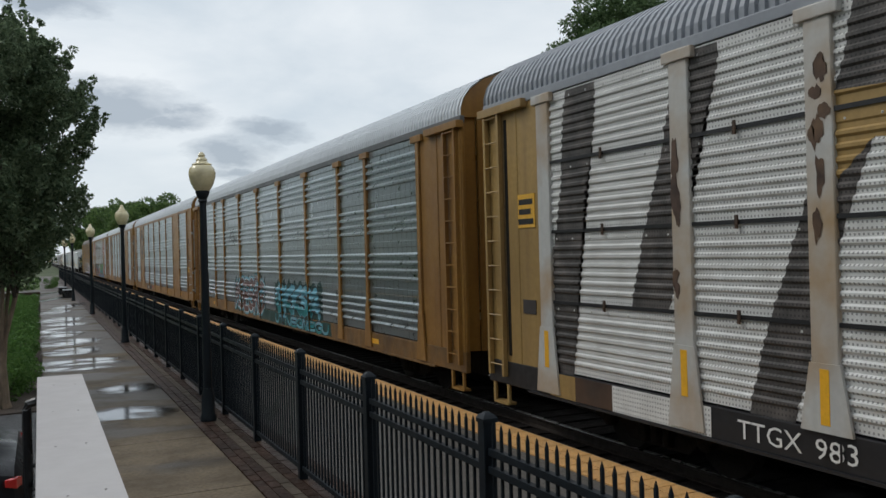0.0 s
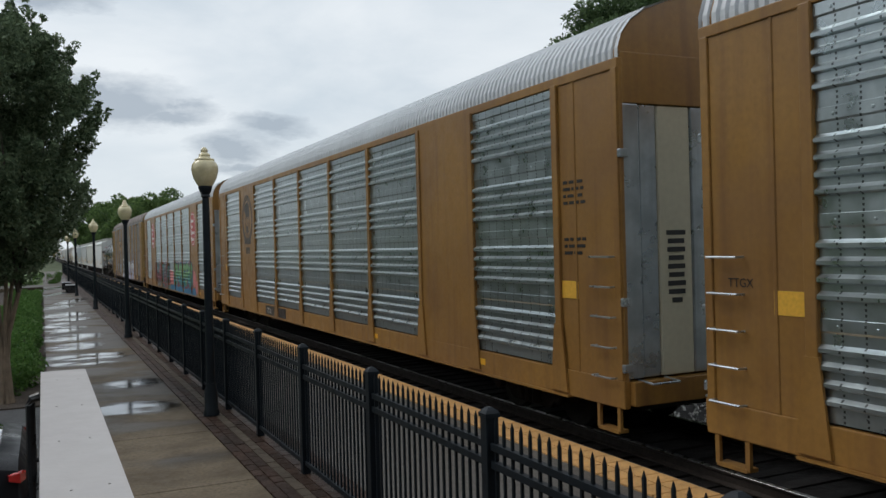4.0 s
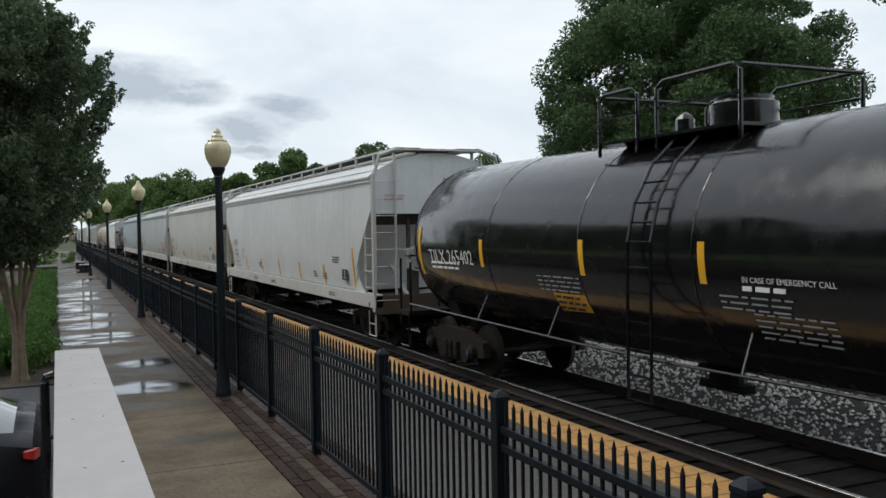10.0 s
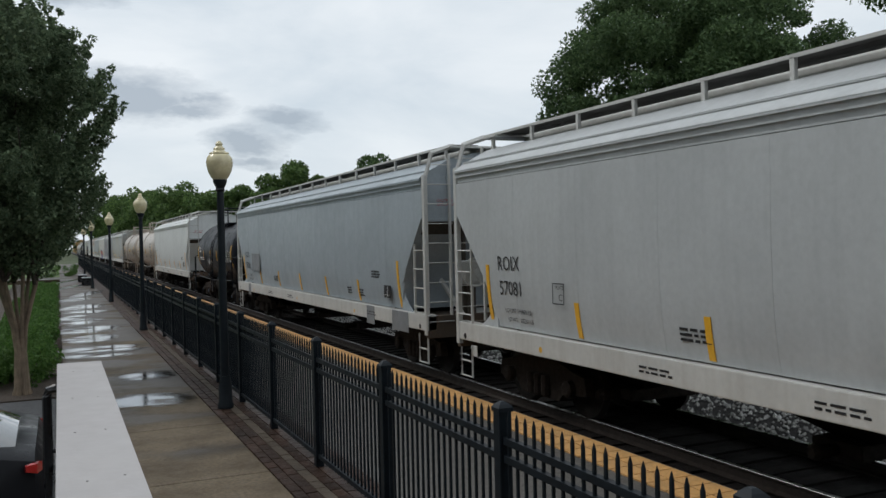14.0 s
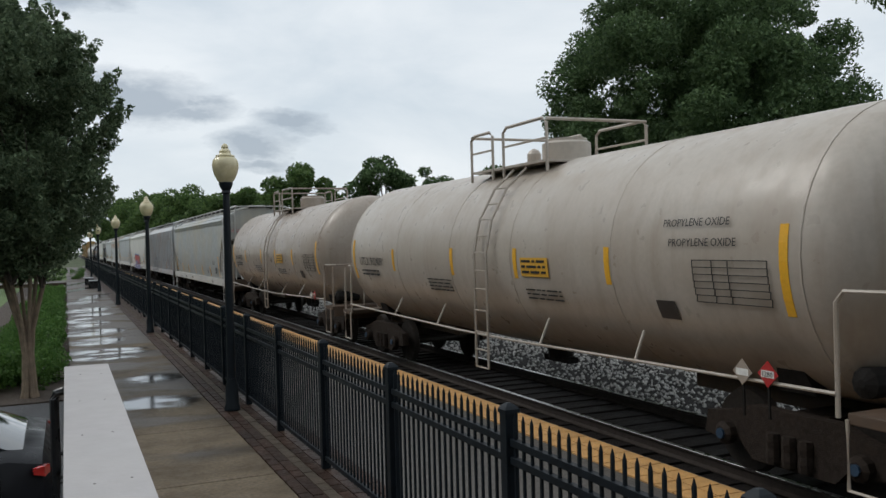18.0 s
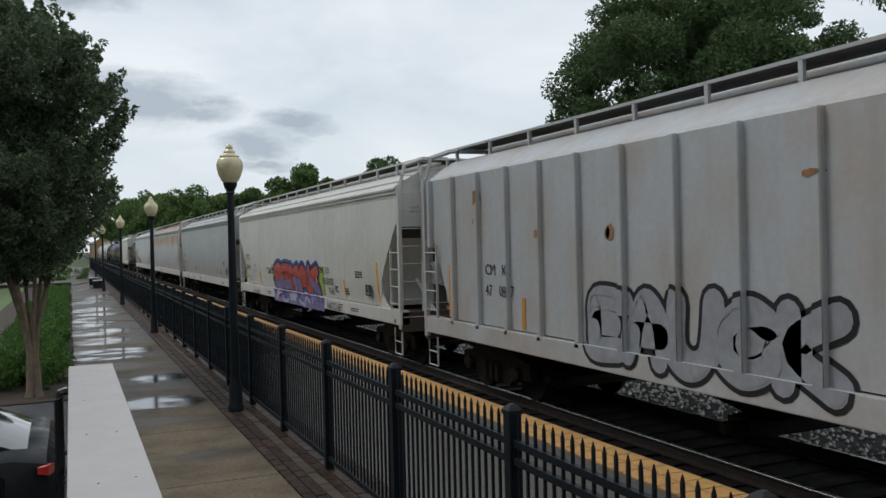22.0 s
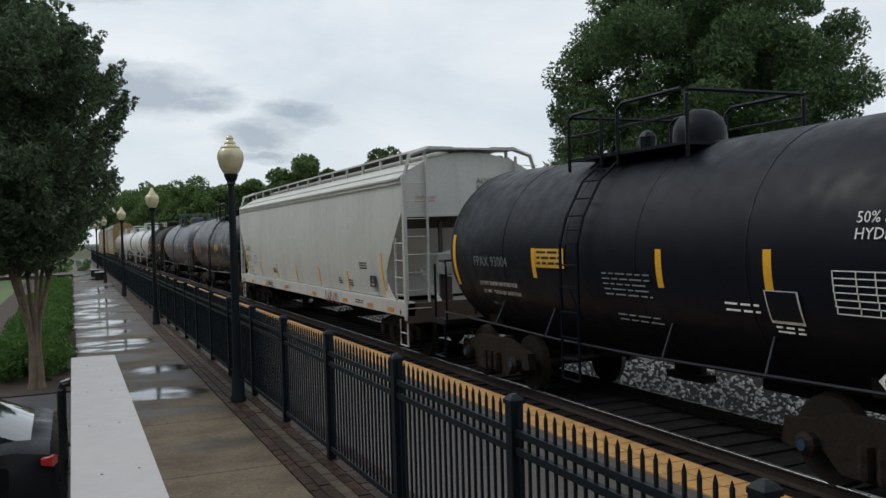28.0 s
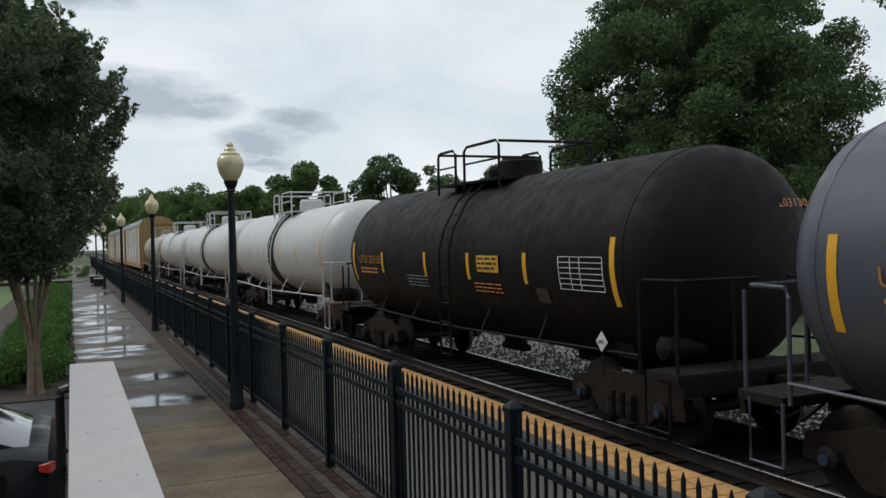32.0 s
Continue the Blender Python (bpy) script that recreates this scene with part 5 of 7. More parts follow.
# ---- covered hoppers
def hopper(front, rear, label, body_mat, trim=None, ribs=0, top=4.2, bands=True, stripe=STRIPE, dark=None, inset=.97):
    car, half = start_car("hopper_car", label, "hopper car", front, rear, .2)
    trim = trim or body_mat
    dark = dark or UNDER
    W, L = 1.60, half - .64          # half width, half length of the frame
    B = L - .14                      # half length of the side sheet at the top
    low = 1.30
    eave = top - .33
    prof = [(1.50, low), (1.55, low + .25), (1.585, low + .55), (1.60, low + .8), (1.61, low + 1.15), (1.615, low + 1.5), (1.612, low + 1.8), (1.605, eave - .23), (1.57, eave - .22), (1.642, eave - .01), (1.63, eave + .01), (1.45, eave + .13), (1.0, eave + .37), (.45, eave + .50), (0, eave + .53)]
    if ribs:
        prof = [(1.52, low), (1.52, low + .15), (1.52, low + .75), (1.52, low + 1.6), (1.52, low + 1.85), (1.52, eave), (1.48, eave + .05), (1.0, eave + .37), (.45, eave + .50), (0, eave + .53)]
    full = [(-x, z) for x, z in prof] + [(x, z) for x, z in reversed(prof[:-1])]
    # the barrel: full height between the slopes, cut away below them towards the ends
    sh = Shape()
    rings = []
    cut = 1.35
    slope = [(0, 1.80), (.02, 1.80), (.30, 1.50), (.62, 1.15), (.92, .80), (1.10, .55), (1.20, .25), (1.22, .05), (1.24, 0)]
    if ribs:
        slope = [(0, 1.85), (.02, 1.85), (.12, 1.6), (.62, .75), (.95, .15), (1.0, 0)]
    cuts = [(-B + dy, low + dz) for dy, dz in slope] + [(0, low)] + [(B - dy, low + dz) for dy, dz in reversed(slope)]
    for y, zlow in cuts:
        rings.append([(x, y, max(z, zlow)) for x, z in full])
    sh.loft(rings)
    part("body", sh, body_mat, car, smooth=not ribs)
    if bands:
        for s in (-1, 1):
            for dz in (.0, .09, .17):
                part("seam", Shape().box(*sorted((s * 1.50, s * (1.592 + dz * .33))), -B, B, eave - .215 + dz, eave - .195 + dz), body_mat, car)
            part("roof_seam", Shape().box(*sorted((s * 1.43, s * 1.475)), -B, B, eave + .125, eave + .15), body_mat, car)
    if not ribs:
        for i in range(9):
            y = -B + 2.0 + (2 * B - 4.0) * i / 8
            part("weld_line", Shape().loft([[(-x - .002, y - .007, z), (-x - .002, y + .007, z), (-x + .02, y + .007, z), (-x + .02, y - .007, z)] for x, z in prof[:8]]), body_mat, car)
    if ribs:
        for s in (-1, 1):
            for i in range(ribs):
                y = -B + .15 + (2 * B - .3) * i / (ribs - 1)
                z0 = low + 1.3 if abs(y) > B - .5 else low + .4 if abs(y) > B - 1.1 else low - .1
                part("rib", Shape().box(*sorted((s * 1.50, s * 1.60)), y - .06, y + .06, z0, eave, .015), body_mat, car)
    for s in (-1, 1):
        part("side_sill", Shape().box(*sorted((s * 1.40, s * 1.60)), -L, L, .98, 1.28, .015), trim, car, "painted side sill")
        # slope edge trims and the end ladders
        for e in (-1, 1):
            ya, yb = e * (L - .03), e * (L - .06)
            lad = Shape()
            lad.box(*sorted((s * 1.53, s * 1.61)), *sorted((e * (L - .02), e * (L - .13))), .90, eave + .05, .008)
            lad.tube([(s * 1.57, e * (L - .07), eave - .02), (s * 1.42, e * (L - .07), eave + .46), (s * 1.0, e * (L - .07), eave + .60)], .05, 4)
            part("corner_post", lad, trim, car)
            end_lad = Shape()
            end_lad.box(*sorted((s * 1.04, s * 1.08)), *sorted((e * (L - .04), e * (L - .10))), .95, eave + .44)
            end_ladder = part("end_ladder", end_lad, trim, car)
            rung_mesh = Shape().tube([(s * 1.55, e * (L + .01), 0), (s * 1.04, e * (L + .01), 0)], .010, 5).mesh("rung", trim)
            for k in range(9):
                part("rung", rung_mesh, trim, end_ladder, at=(0, 0, 1.15 + k * .37))
            side_lad = Shape()
            yq = e * (L - .62)
            side_lad.box(*sorted((s * 1.56, s * 1.60)), yq - .016, yq + .016, 1.28, 2.65)
            for k in range(4):
                z = 1.42 + k * .36
                side_lad.tube([(s * 1.60, e * (L - .08), z), (s * 1.60, yq, z)], .013, 5)
            part("side_ladder", side_lad, trim, car)
            st = Shape()
            st.tube([(s * 1.55, e * (L - .10), .9), (s * 1.55, e * (L - .10), .36), (s * 1.55, e * (L - .52), .36), (s * 1.55, e * (L - .52), .9)], .02, 6)
            st.tube([(s * 1.55, e * (L - .10), .62), (s * 1.55, e * (L - .52), .62)], .016, 5)
            part("step", st, trim, car)
    for e in (-1, 1):
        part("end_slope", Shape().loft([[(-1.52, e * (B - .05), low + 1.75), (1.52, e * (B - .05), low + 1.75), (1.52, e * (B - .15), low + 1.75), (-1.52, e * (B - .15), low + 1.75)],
                                        [(-1.47, e * (B - 1.9), low - .1), (1.47, e * (B - 1.9), low - .1), (1.47, e * (B - 2.0), low - .1), (-1.47, e * (B - 2.0), low - .1)]]), END_SHADE_GRIME, car, "dirty slope sheet under the end, coloured darker for shade")
        for s in (-1, 1):
            part("gusset", Shape().sheet([(e * (B - 1.30), low - .02), (e * (B - 1.30), low + .75), (e * (B - 1.22), low + .45), (e * (B - 1.12), low + .25), (e * (B - .95), low + .10), (e * (B - .72), low - .02)], *sorted((s * 1.505, s * 1.53))), body_mat, car, "curved foot of the side sheet") if not ribs else None
            part("end_stay", Shape().box(*sorted((s * .62, s * .70)), *sorted((e * (L - .30), e * (L - .38))), 1.2, low + 1.85, .01), END_SHADE_GRIME, car, "upright stay under the end")
        part("bulkhead", Shape().box(-1.45, 1.45, *sorted((e * (B - .05), e * (B - .01))), low + 1.8, eave + .1), body_mat, car)
        part("end_lip", Shape().box(-1.5, 1.5, *sorted((e * (B - .06), e * (B + .03))), low + 1.74, low + 1.80, .008), body_mat, car)
        part("end_rail", Shape().tube([(-1.05, e * (L - .05), 2.25), (1.05, e * (L - .05), 2.25)], .016, 6), trim, car, "grab rail across the end")
        pl = Shape().box(-1.5, 1.5, *sorted((e * (L - 2.3), e * (L - .02))), 1.12, 1.20)
        pl.box(-1.58, 1.58, *sorted((e * (L - .12), e * L)), .84, 1.26, .01)
        part("end_platform", pl, WORN_DECK, car, "rusty end platform")
        br = Shape()
        br.box(-.35, .35, *sorted((e * (L - 1.5), e * (L - .4))), 1.2, 1.24)
        for sx in (-.75, .75):
            br.tube([(sx, e * (L - .15), 1.2), (sx, e * (B - 1.3), low + .7)], .05, 5)
        part("end_brace", br, trim, car)
        if e > 0:
            part("brake_cylinder", Shape().turn_x([(.05, -1.1), (.17, -1.05), (.17, -.45), (.05, -.4)], 12, (0, e * (L - .65), 1.62)), trim, car, smooth=True)
        if e < 0:
            wheel_ = Shape().tube([(-.55 + .27 * math.cos(2 * math.pi * k / 20), e * (L - .06), 2.05 + .27 * math.sin(2 * math.pi * k / 20)) for k in range(21)], .018, 6)
            for k in range(6):
                a = math.pi * k / 3
                wheel_.tube([(-.55, e * (L - .08), 2.05), (-.55 + .27 * math.cos(a), e * (L - .06), 2.05 + .27 * math.sin(a))], .014, 5)
            wheel_.turn_y([(.02, e * -.02), (.07, 0.0), (.07, e * .05), (.02, e * .06)], 12, (-.55, e * (L - .10), 2.05))
            part("brake_wheel", wheel_, trim, car, "spoked hand-brake wheel")
            part("brake_housing", Shape().box(-.75, -.32, *sorted((e * (L - .18), e * (L - .42))), 1.82, 2.28, .05), trim, car, "hand-brake housing")
            part("brake_stand", Shape().box(-.62, -.46, *sorted((e * (L - .22), e * (L - .36))), 1.2, 1.86, .01), END_SHADE_GRIME, car)
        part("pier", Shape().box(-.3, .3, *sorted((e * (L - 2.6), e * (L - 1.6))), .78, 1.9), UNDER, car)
    # outlets
    n = 4
    for i in range(n):
        y = (-1.5 + i) * (2 * (B - 1.3) / n)
        w = (B - 1.3) / n * .92
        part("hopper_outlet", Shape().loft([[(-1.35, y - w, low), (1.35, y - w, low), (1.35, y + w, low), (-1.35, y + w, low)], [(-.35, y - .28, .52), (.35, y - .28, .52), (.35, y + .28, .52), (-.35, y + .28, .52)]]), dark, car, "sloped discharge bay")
        part("gate", Shape().box(-.6, .6, y - .32, y + .32, .36, .52, .02).turn_x([(.06, -.95), (.09, -.9), (.06, -.6)], 8, (0, y, .44)), TRUCK_RUST, car)
    part("centre_sill", Shape().box(-.16, .16, -L, L, .62, .92), UNDER, car)
    # running board
    for x0 in (-.98, -.80, -.62, .44, .62, .80):
        part("running_board", Shape().box(x0, x0 + .17, -L + .02, L - .02, top + .275, top + .30), GRATING, car, "dark steel grating walkway on the roof")
    for x0 in (-1.0, .97):
        part("edge_strip", Shape().box(x0, x0 + .03, -L, L, top + .27, top + .31), trim, car)
    for i in range(14):
        y = -L + .35 + (2 * L - .7) * i / 13
        for s in (-1, 1):
            part("bracket", Shape().sheet([(y - .03, top + .0), (y + .03, top + .0), (y + .03, top + .28), (y - .03, top + .28)], *sorted((s * .95, s * 1.0))), trim, car)
    for e in (-1, 1):
        part("end_walk", Shape().box(-1.05, 1.05, *sorted((e * (L - .55), e * (L + .02))), top + .24, top + .28), trim, car)
    part("hatch_cover", Shape().box(-.38, .38, -B + .2, B - .2, top + .16, top + .32, .05), trim, car, "long trough hatch cover")
    # reflector stripes
    for i in range(7):
        y = -B + 1.35 + (2 * B - 1.35 - inset) * i / 6
        hgt = .95 if i in (0, 6) else .48
        lean = 0
        st = Shape()
        for k in range(4):
            za, zb = 1.33 + hgt * k / 4, 1.33 + hgt * (k + 1) / 4
            xa, xb = (-np.interp(z_, [q[1] for q in prof[:5]], [q[0] for q in prof[:5]]) - .012 for z_ in (za, zb))
            fa, fb = lean * (k / 4) ** 2, lean * ((k + 1) / 4) ** 2
            st.loft([[(xa, y - .05 + fa, za), (xa, y + .05 + fa, za), (xa + .01, y + .05 + fa, za), (xa + .01, y - .05 + fa, za)], [(xb, y - .05 + fb, zb), (xb, y + .05 + fb, zb), (xb + .01, y + .05 + fb, zb), (xb + .01, y - .05 + fb, zb)]])
        part("reflector", st, stripe, car, "yellow reflective stripe")
    hz, hx = [q[1] for q in prof if q[1] < eave - .225], [q[0] for q in prof if q[1] < eave - .225]

    def depth(what, z, mid_z):
        if mid_z < 1.28:
            return 1.6005
        if what == "post":
            return 1.6005
        return float(np.interp(z, hz, hx)) + .004
    rib_y = [-B + .15 + (2 * B - .3) * i / (ribs - 1) for i in range(ribs)] if ribs else []
    SIDES[car.name] = Side([1.28] + hz[1:], rib_y, .06, False, (), depth)
    for y in (-(L - 1.9), L - 1.9):
        bogie(car, y)
    coupler(car, half)
    return car, half, B


# ---- tank cars
def tank(front, rear, label, shell, trim=None, r=1.58, zc=2.46, stripe=STRIPE, band=None, rail_mat=None, reach=0.0, mid=0.0, ladder=-.35, domed=False, marks=None):
    car, half = start_car("tank_car", label, "tank car", front, rear, .2)
    trim = trim or shell
    rail_mat = rail_mat or trim
    L = half - .45
    B = L - .33 + reach
    prof = [(.02, -B), (r * .35, -B + .04), (r * .62, -B + .13), (r * .84, -B + .30), (r * .96, -B + .52), (r, -B + .75)]
    sag = lambda y: -.04 * (1 - abs(y) / B)
    sh = Shape()
    ys = [-B * .5, -B * .15, B * .15, B * .5]
    pr = prof + [(r, y) for y in ys] + [(q, -y) for q, y in reversed(prof)]
    rings = [[(q * math.cos(2 * math.pi * k / 40), y, zc + sag(y) + q * math.sin(2 * math.pi * k / 40)) for k in range(40)] for q, y in pr]
    sh.loft(rings)
    part("shell", sh, shell, car, "welded steel tank shell", smooth=True)
    for y in (-B + .75, -B * .5, -B * .15, B * .15, B * .5, B - .75):
        part("weld_seam", Shape().turn_y([(r + .004, -.012), (r + .007, 0), (r + .004, .012)], 40, (0, y, zc + sag(y))), shell, car)
    if band:
        part("band", Shape().turn_y([(r + .012, -.5), (r + .014, -.48), (r + .014, .48), (r + .012, .5)], 40, (0, 0, zc + sag(0))), band, car, "dark stain band round the middle")
    top = zc + r
    cover = [(.36, -.12), (.36, .10), (.345, .20), (.29, .32), (.20, .40), (.10, .435), (.01, .44)] if domed else [(.42, -.12), (.42, .26), (.36, .30), (.36, .34), (.10, .36)]
    part("manway", Shape().turn(cover, 18, (0, -.35 + mid * .5, top)), trim, car, "round manway and valve housing", smooth=True)
    part("valve", Shape().turn([(.13, -.1), (.13, .2), (.09, .26), (.02, .3)], 10, (0, .75 + mid, top)), trim, car)
    pf = Shape().box(-.95, -.35, mid - 1.25, mid + 1.35, top - .13, top - .09).box(.35, .95, mid - 1.25, mid + 1.35, top - .13, top - .09)
    part("top_platform", pf, trim, car, "grating platform round the manway")
    hr = Shape()
    for s in (-1, 1):
        for ya, yb in ((mid - 1.3, mid + .15), (mid + .55, mid + 1.4)):
            hr.tube([(s * .95, ya, top - .28), (s * .95, ya, top + .48), (s * .95, ya + .12, top + .56), (s * .95, yb - .12, top + .56), (s * .95, yb, top + .48), (s * .95, yb, top - .28)], .028, 6)
            hr.tube([(s * .95, ya, top + .24), (s * .95, yb, top + .24)], .02, 5)
    for ye in (mid - 1.3, mid + 1.4):
        hr.tube([(-.95, ye, top + .54), (.95, ye, top + .54)], .028, 6)
    part("handrail", hr, rail_mat, car, "safety rail on top")
    for s in (-1, 1):
        lad = Shape()
        pts = [(s * (r + .12), z) for z in (.62, 1.2, 1.9, 2.5)] + [(s * (r + .10) * math.cos(a), zc + (r + .10) * math.sin(a)) for a in (.35, .7, 1.0)]
        for yq in (ladder - .22, ladder + .22):
            lad.tube([(x, yq, z) for x, z in pts], .022, 5)
        for i in range(len(pts) - 1):
            for q in (.0, .5):
                x, z = pts[i][0] + (pts[i + 1][0] - pts[i][0]) * q, pts[i][1] + (pts[i + 1][1] - pts[i][1]) * q
                lad.tube([(x, ladder - .22, z), (x, ladder + .22, z)], .014, 5)
        part("side_ladder", lad, rail_mat, car)
        sr = Shape().tube([(s * 1.52, -L + .75, 1.22), (s * 1.52, -1, 1.12), (s * 1.52, 1, 1.12), (s * 1.52, L - .75, 1.22)], .02, 6)
        for y in (-B * .55, -B * .25, B * .25, B * .55):
            sr.tube([(s * 1.52, y, 1.14), (s * 1.25, y + .12, 1.55)], .02, 5)
        part("grab_rail", sr, rail_mat, car, "long side handrail")
        for e in (-1, 1):
            er = Shape()
            er.tube([(s * 1.5, e * (L - .75), 1.0), (s * 1.5, e * (L - .75), 2.05), (s * 1.48, e * (L - .68), 2.15), (s * 1.35, e * (L - .1), 2.15), (s * .25, e * (L - .08), 2.15)], .024, 6)
            er.tube([(s * 1.45, e * (L - .1), 1.05), (s * 1.45, e * (L - .1), 2.1)], .024, 6)
            er.tube([(s * .6, e * (L - .1), 1.05), (s * .6, e * (L - .1), 2.1)], .02, 6)
            part("end_rail", er, rail_mat, car)
            st = Shape()
            st.tube([(s * 1.5, e * (L - .2), 1.0), (s * 1.5, e * (L - .2), .36), (s * 1.5, e * (L - .65), .36), (s * 1.5, e * (L - .65), 1.0)], .022, 6)
            part("step", st, rail_mat, car)
    for e in (-1, 1):
        pl = Shape().box(-1.5, 1.5, *sorted((e * (L - .02), e * (L - .65))), .96, 1.06, .01)
        pl.box(-.2, .2, *sorted((e * L, e * (L - 4.2))), .68, .98)
        pl.box(-1.45, 1.45, *sorted((e * L, e * (L - .08))), .80, 1.04, .01)
        part("end_frame", pl, UNDER if shell in (TANK_BLACK, TANK_GLOSS, TANK_FLAT, TANK_GREY, TANK_BROWN) else WORN_DECK, car)
        sd = Shape()
        yq = e * (L - 1.75)
        sd.loft([[(-.95, yq - .25, 1.02), (.95, yq - .25, 1.02), (.95, yq + .25, 1.02), (-.95, yq + .25, 1.02)], [(-1.15, yq - .12, 1.55), (1.15, yq - .12, 1.55), (1.15, yq + .12, 1.55), (-1.15, yq + .12, 1.55)]])
        part("saddle", sd, UNDER, car)
        br = Shape().box(-.25, .25, *sorted((e * (L - .9), e * (L - 1.4))), .98, 1.25, .02)
        br.turn_x([(.04, -1.2), (.15, -1.15), (.15, -.55), (.04, -.5)], 10, (0, e * (L - .75), 1.28)) if e < 0 else None
        part("brake_gear", br, UNDER, car)
    part("bottom_outlet", Shape().turn([(.22, .62), (.22, .80), (.36, .85), (.36, 1.15)], 12).box(-.1, .1, -.4, .4, .55, .65), UNDER, car)
    def curved(name, y, z0, z1, w, material, label=""):
        s2 = Shape()
        n = 5
        rg = []
        for k in range(n + 1):
            z = z0 + (z1 - z0) * k / n
            x = -math.sqrt(max(.01, r * r - (z - zc) ** 2))
            nx, nz = x / r, (z - zc) / r
            rg.append([(x + nx * .006, y - w / 2, z + nz * .006), (x + nx * .006, y + w / 2, z + nz * .006), (x + nx * .001, y + w / 2, z + nz * .001), (x + nx * .001, y - w / 2, z + nz * .001)])
        s2.loft(rg)
        return part(name, s2, material, car, label)
    for y, hgt in marks or ((-B + .95, .9), (-B * .49, .48), (-B * .17, .46), (B * .14, .48), (B * .53, .45), (B - .95, .9)):
        curved("reflector", y, zc - hgt / 2 - .13, zc + hgt / 2 - .13, .11, stripe, "yellow reflective stripe")
    for y in (-(L - 1.75), L - 1.75):
        bogie(car, y, True)
    coupler(car, half)
    return car, half, B, curved


GAPS = [-14.75, 12.2, 39.45, 66.45, 93.45, 120.45, 148.2, 164.9, 183.8, 203.2, 222.45, 242.25, 254.6, 273.55, 290.4, 306.4, 325.82, 346.25, 365.8, 385.5, 406.15,
        425.6, 438.05, 458.0, 474.1, 491.14, 505.55, 522.0, 539.7, 556.0, 572.5, 599.5, 626.5, 653.5]
ends = lambda k: (GAPS[k], GAPS[k + 1])
C = {}

C[0] = autorack(*ends(0), "autorack with dirty white panels, grey roof and ochre ends", OCHRE, PALE_GALV, ROOF_GREY, sill=INK, chord=ROOF_GREY, post=POST_WHITE, post_w=.15)
C[1] = autorack(*ends(1), "yellow autorack with grey corrugated panels and spray-painted lettering", YELLOW, GALV, ROOF_WHITE, chord=CHORD_DARK, sill=SILL_DIRTY)
C[2] = autorack(*ends(2), "yellow autorack with grey corrugated panels and dark round emblem", YELLOW, GALV, ROOF_WHITE, layout=SOLID_ENDS, end="zinc")
C[3] = autorack(*ends(3), "clean yellow autorack with grey corrugated panels and round emblem", YELLOW, GALV, ROOF_WHITE, layout=SOLID_ENDS, end="zinc")
C[4] = autorack(*ends(4), "yellow autorack with red octagon emblems and large spray-painted lettering", YELLOW, GALV, ROOF_WHITE, layout=SOLID_ENDS, end="zinc")
C[5] = autorack(*ends(5), "weathered brown autorack with ochre posts and white spray paint", OCHRE, BROWN_GALV, ROOF_WORN, sill=RUST_SILL, chord=CHORD_DARK, post=POST_OCHRE)
C[6] = tank(*ends(6), "glossy black tank car with yellow stripes and white stencils", TANK_GLOSS, r=1.52, zc=2.41)
C[7] = hopper(*ends(7), "pale grey covered hopper with white side sill", HOPPER_BRIGHT, TRIM_WHITE, inset=1.12)
C[8] = hopper(*ends(8), "off-white covered hopper with white side sill", HOPPER_WHITE, TRIM_WHITE, inset=1.12)
C[9] = hopper(*ends(9), "pale grey covered hopper with yellow stripes", HOPPER_PALE, TRIM_WHITE, inset=1.12)
C[10] = hopper(*ends(10), "blue-grey covered hopper with patched side sill", HOPPER_BLUE, TRIM_WHITE, inset=1.12)
C[11] = tank(*ends(11), "short black tank car with a dull shell", TANK_FLAT, r=1.44, zc=2.32)
C[12] = hopper(*ends(12), "off-white covered hopper with scuffed side sill", HOPPER_BRIGHT, TRIM_WHITE)
C[13] = tank(*ends(13), "beige tank car with yellow stripes and red placards", TANK_BEIGE)
C[14] = tank(*ends(14), "tan tank car with brown grime and red placards", TANK_TAN)
C[15] = hopper(*ends(15), "grey covered hopper with yellowish stains", HOPPER_MID, TRIM_WHITE)
C[16] = hopper(*ends(16), "ribbed grey covered hopper with rust spots and black spray paint", HOPPER_RIB, ribs=19, bands=False, stripe=STRIPE_WORN)
C[17] = hopper(*ends(17), "off-white covered hopper with red spray-painted lettering", HOPPER_WHITE, TRIM_WHITE)
C[18] = hopper(*ends(18), "dull grey covered hopper with white side sill", HOPPER_DIM, TRIM_WHITE)
C[19] = hopper(*ends(19), "pale covered hopper with rust streaks below the eave", HOPPER_RUSTY, TRIM_WHITE, stripe=STRIPE_WORN)
C[20] = hopper(*ends(20), "grey covered hopper with patched paint", HOPPER_PALE, TRIM_WHITE)
C[21] = tank(*ends(21), "short black tank car with white stencilled writing", TANK_FLAT, r=1.50, zc=2.33, mid=.1, ladder=.52, domed=True, marks=((-4.82, .9), (-3.03, .48), (-1.29, .46), (1.72, .45), (4.62, .9)))
C[22] = hopper(*ends(22), "off-white covered hopper with ribbed eave and orange stripes", HOPPER_WHITE, TRIM_WHITE)
C[23] = tank(*ends(23), "long black tank car with orange stencils", TANK_BLACK, r=1.53, zc=2.34)
C[24] = tank(*ends(24), "dark grey tank car with orange stencils", TANK_GREY, r=1.51, zc=2.34)
C[25] = tank(*ends(25), "brown-black tank car with dull yellow stripes", TANK_BROWN, r=1.52, zc=2.36)
for k in (26, 27):
    C[k] = tank(*ends(k), "white tank car with a dark stained band", TANK_WHITE, r=1.45, band=TANK_BROWN)
C[28] = tank(*ends(28), "white tank car with grimy shell", TANK_WHITE, r=1.4)
C[29] = tank(*ends(29), "tan tank car with grimy shell", TANK_TAN, r=1.4)
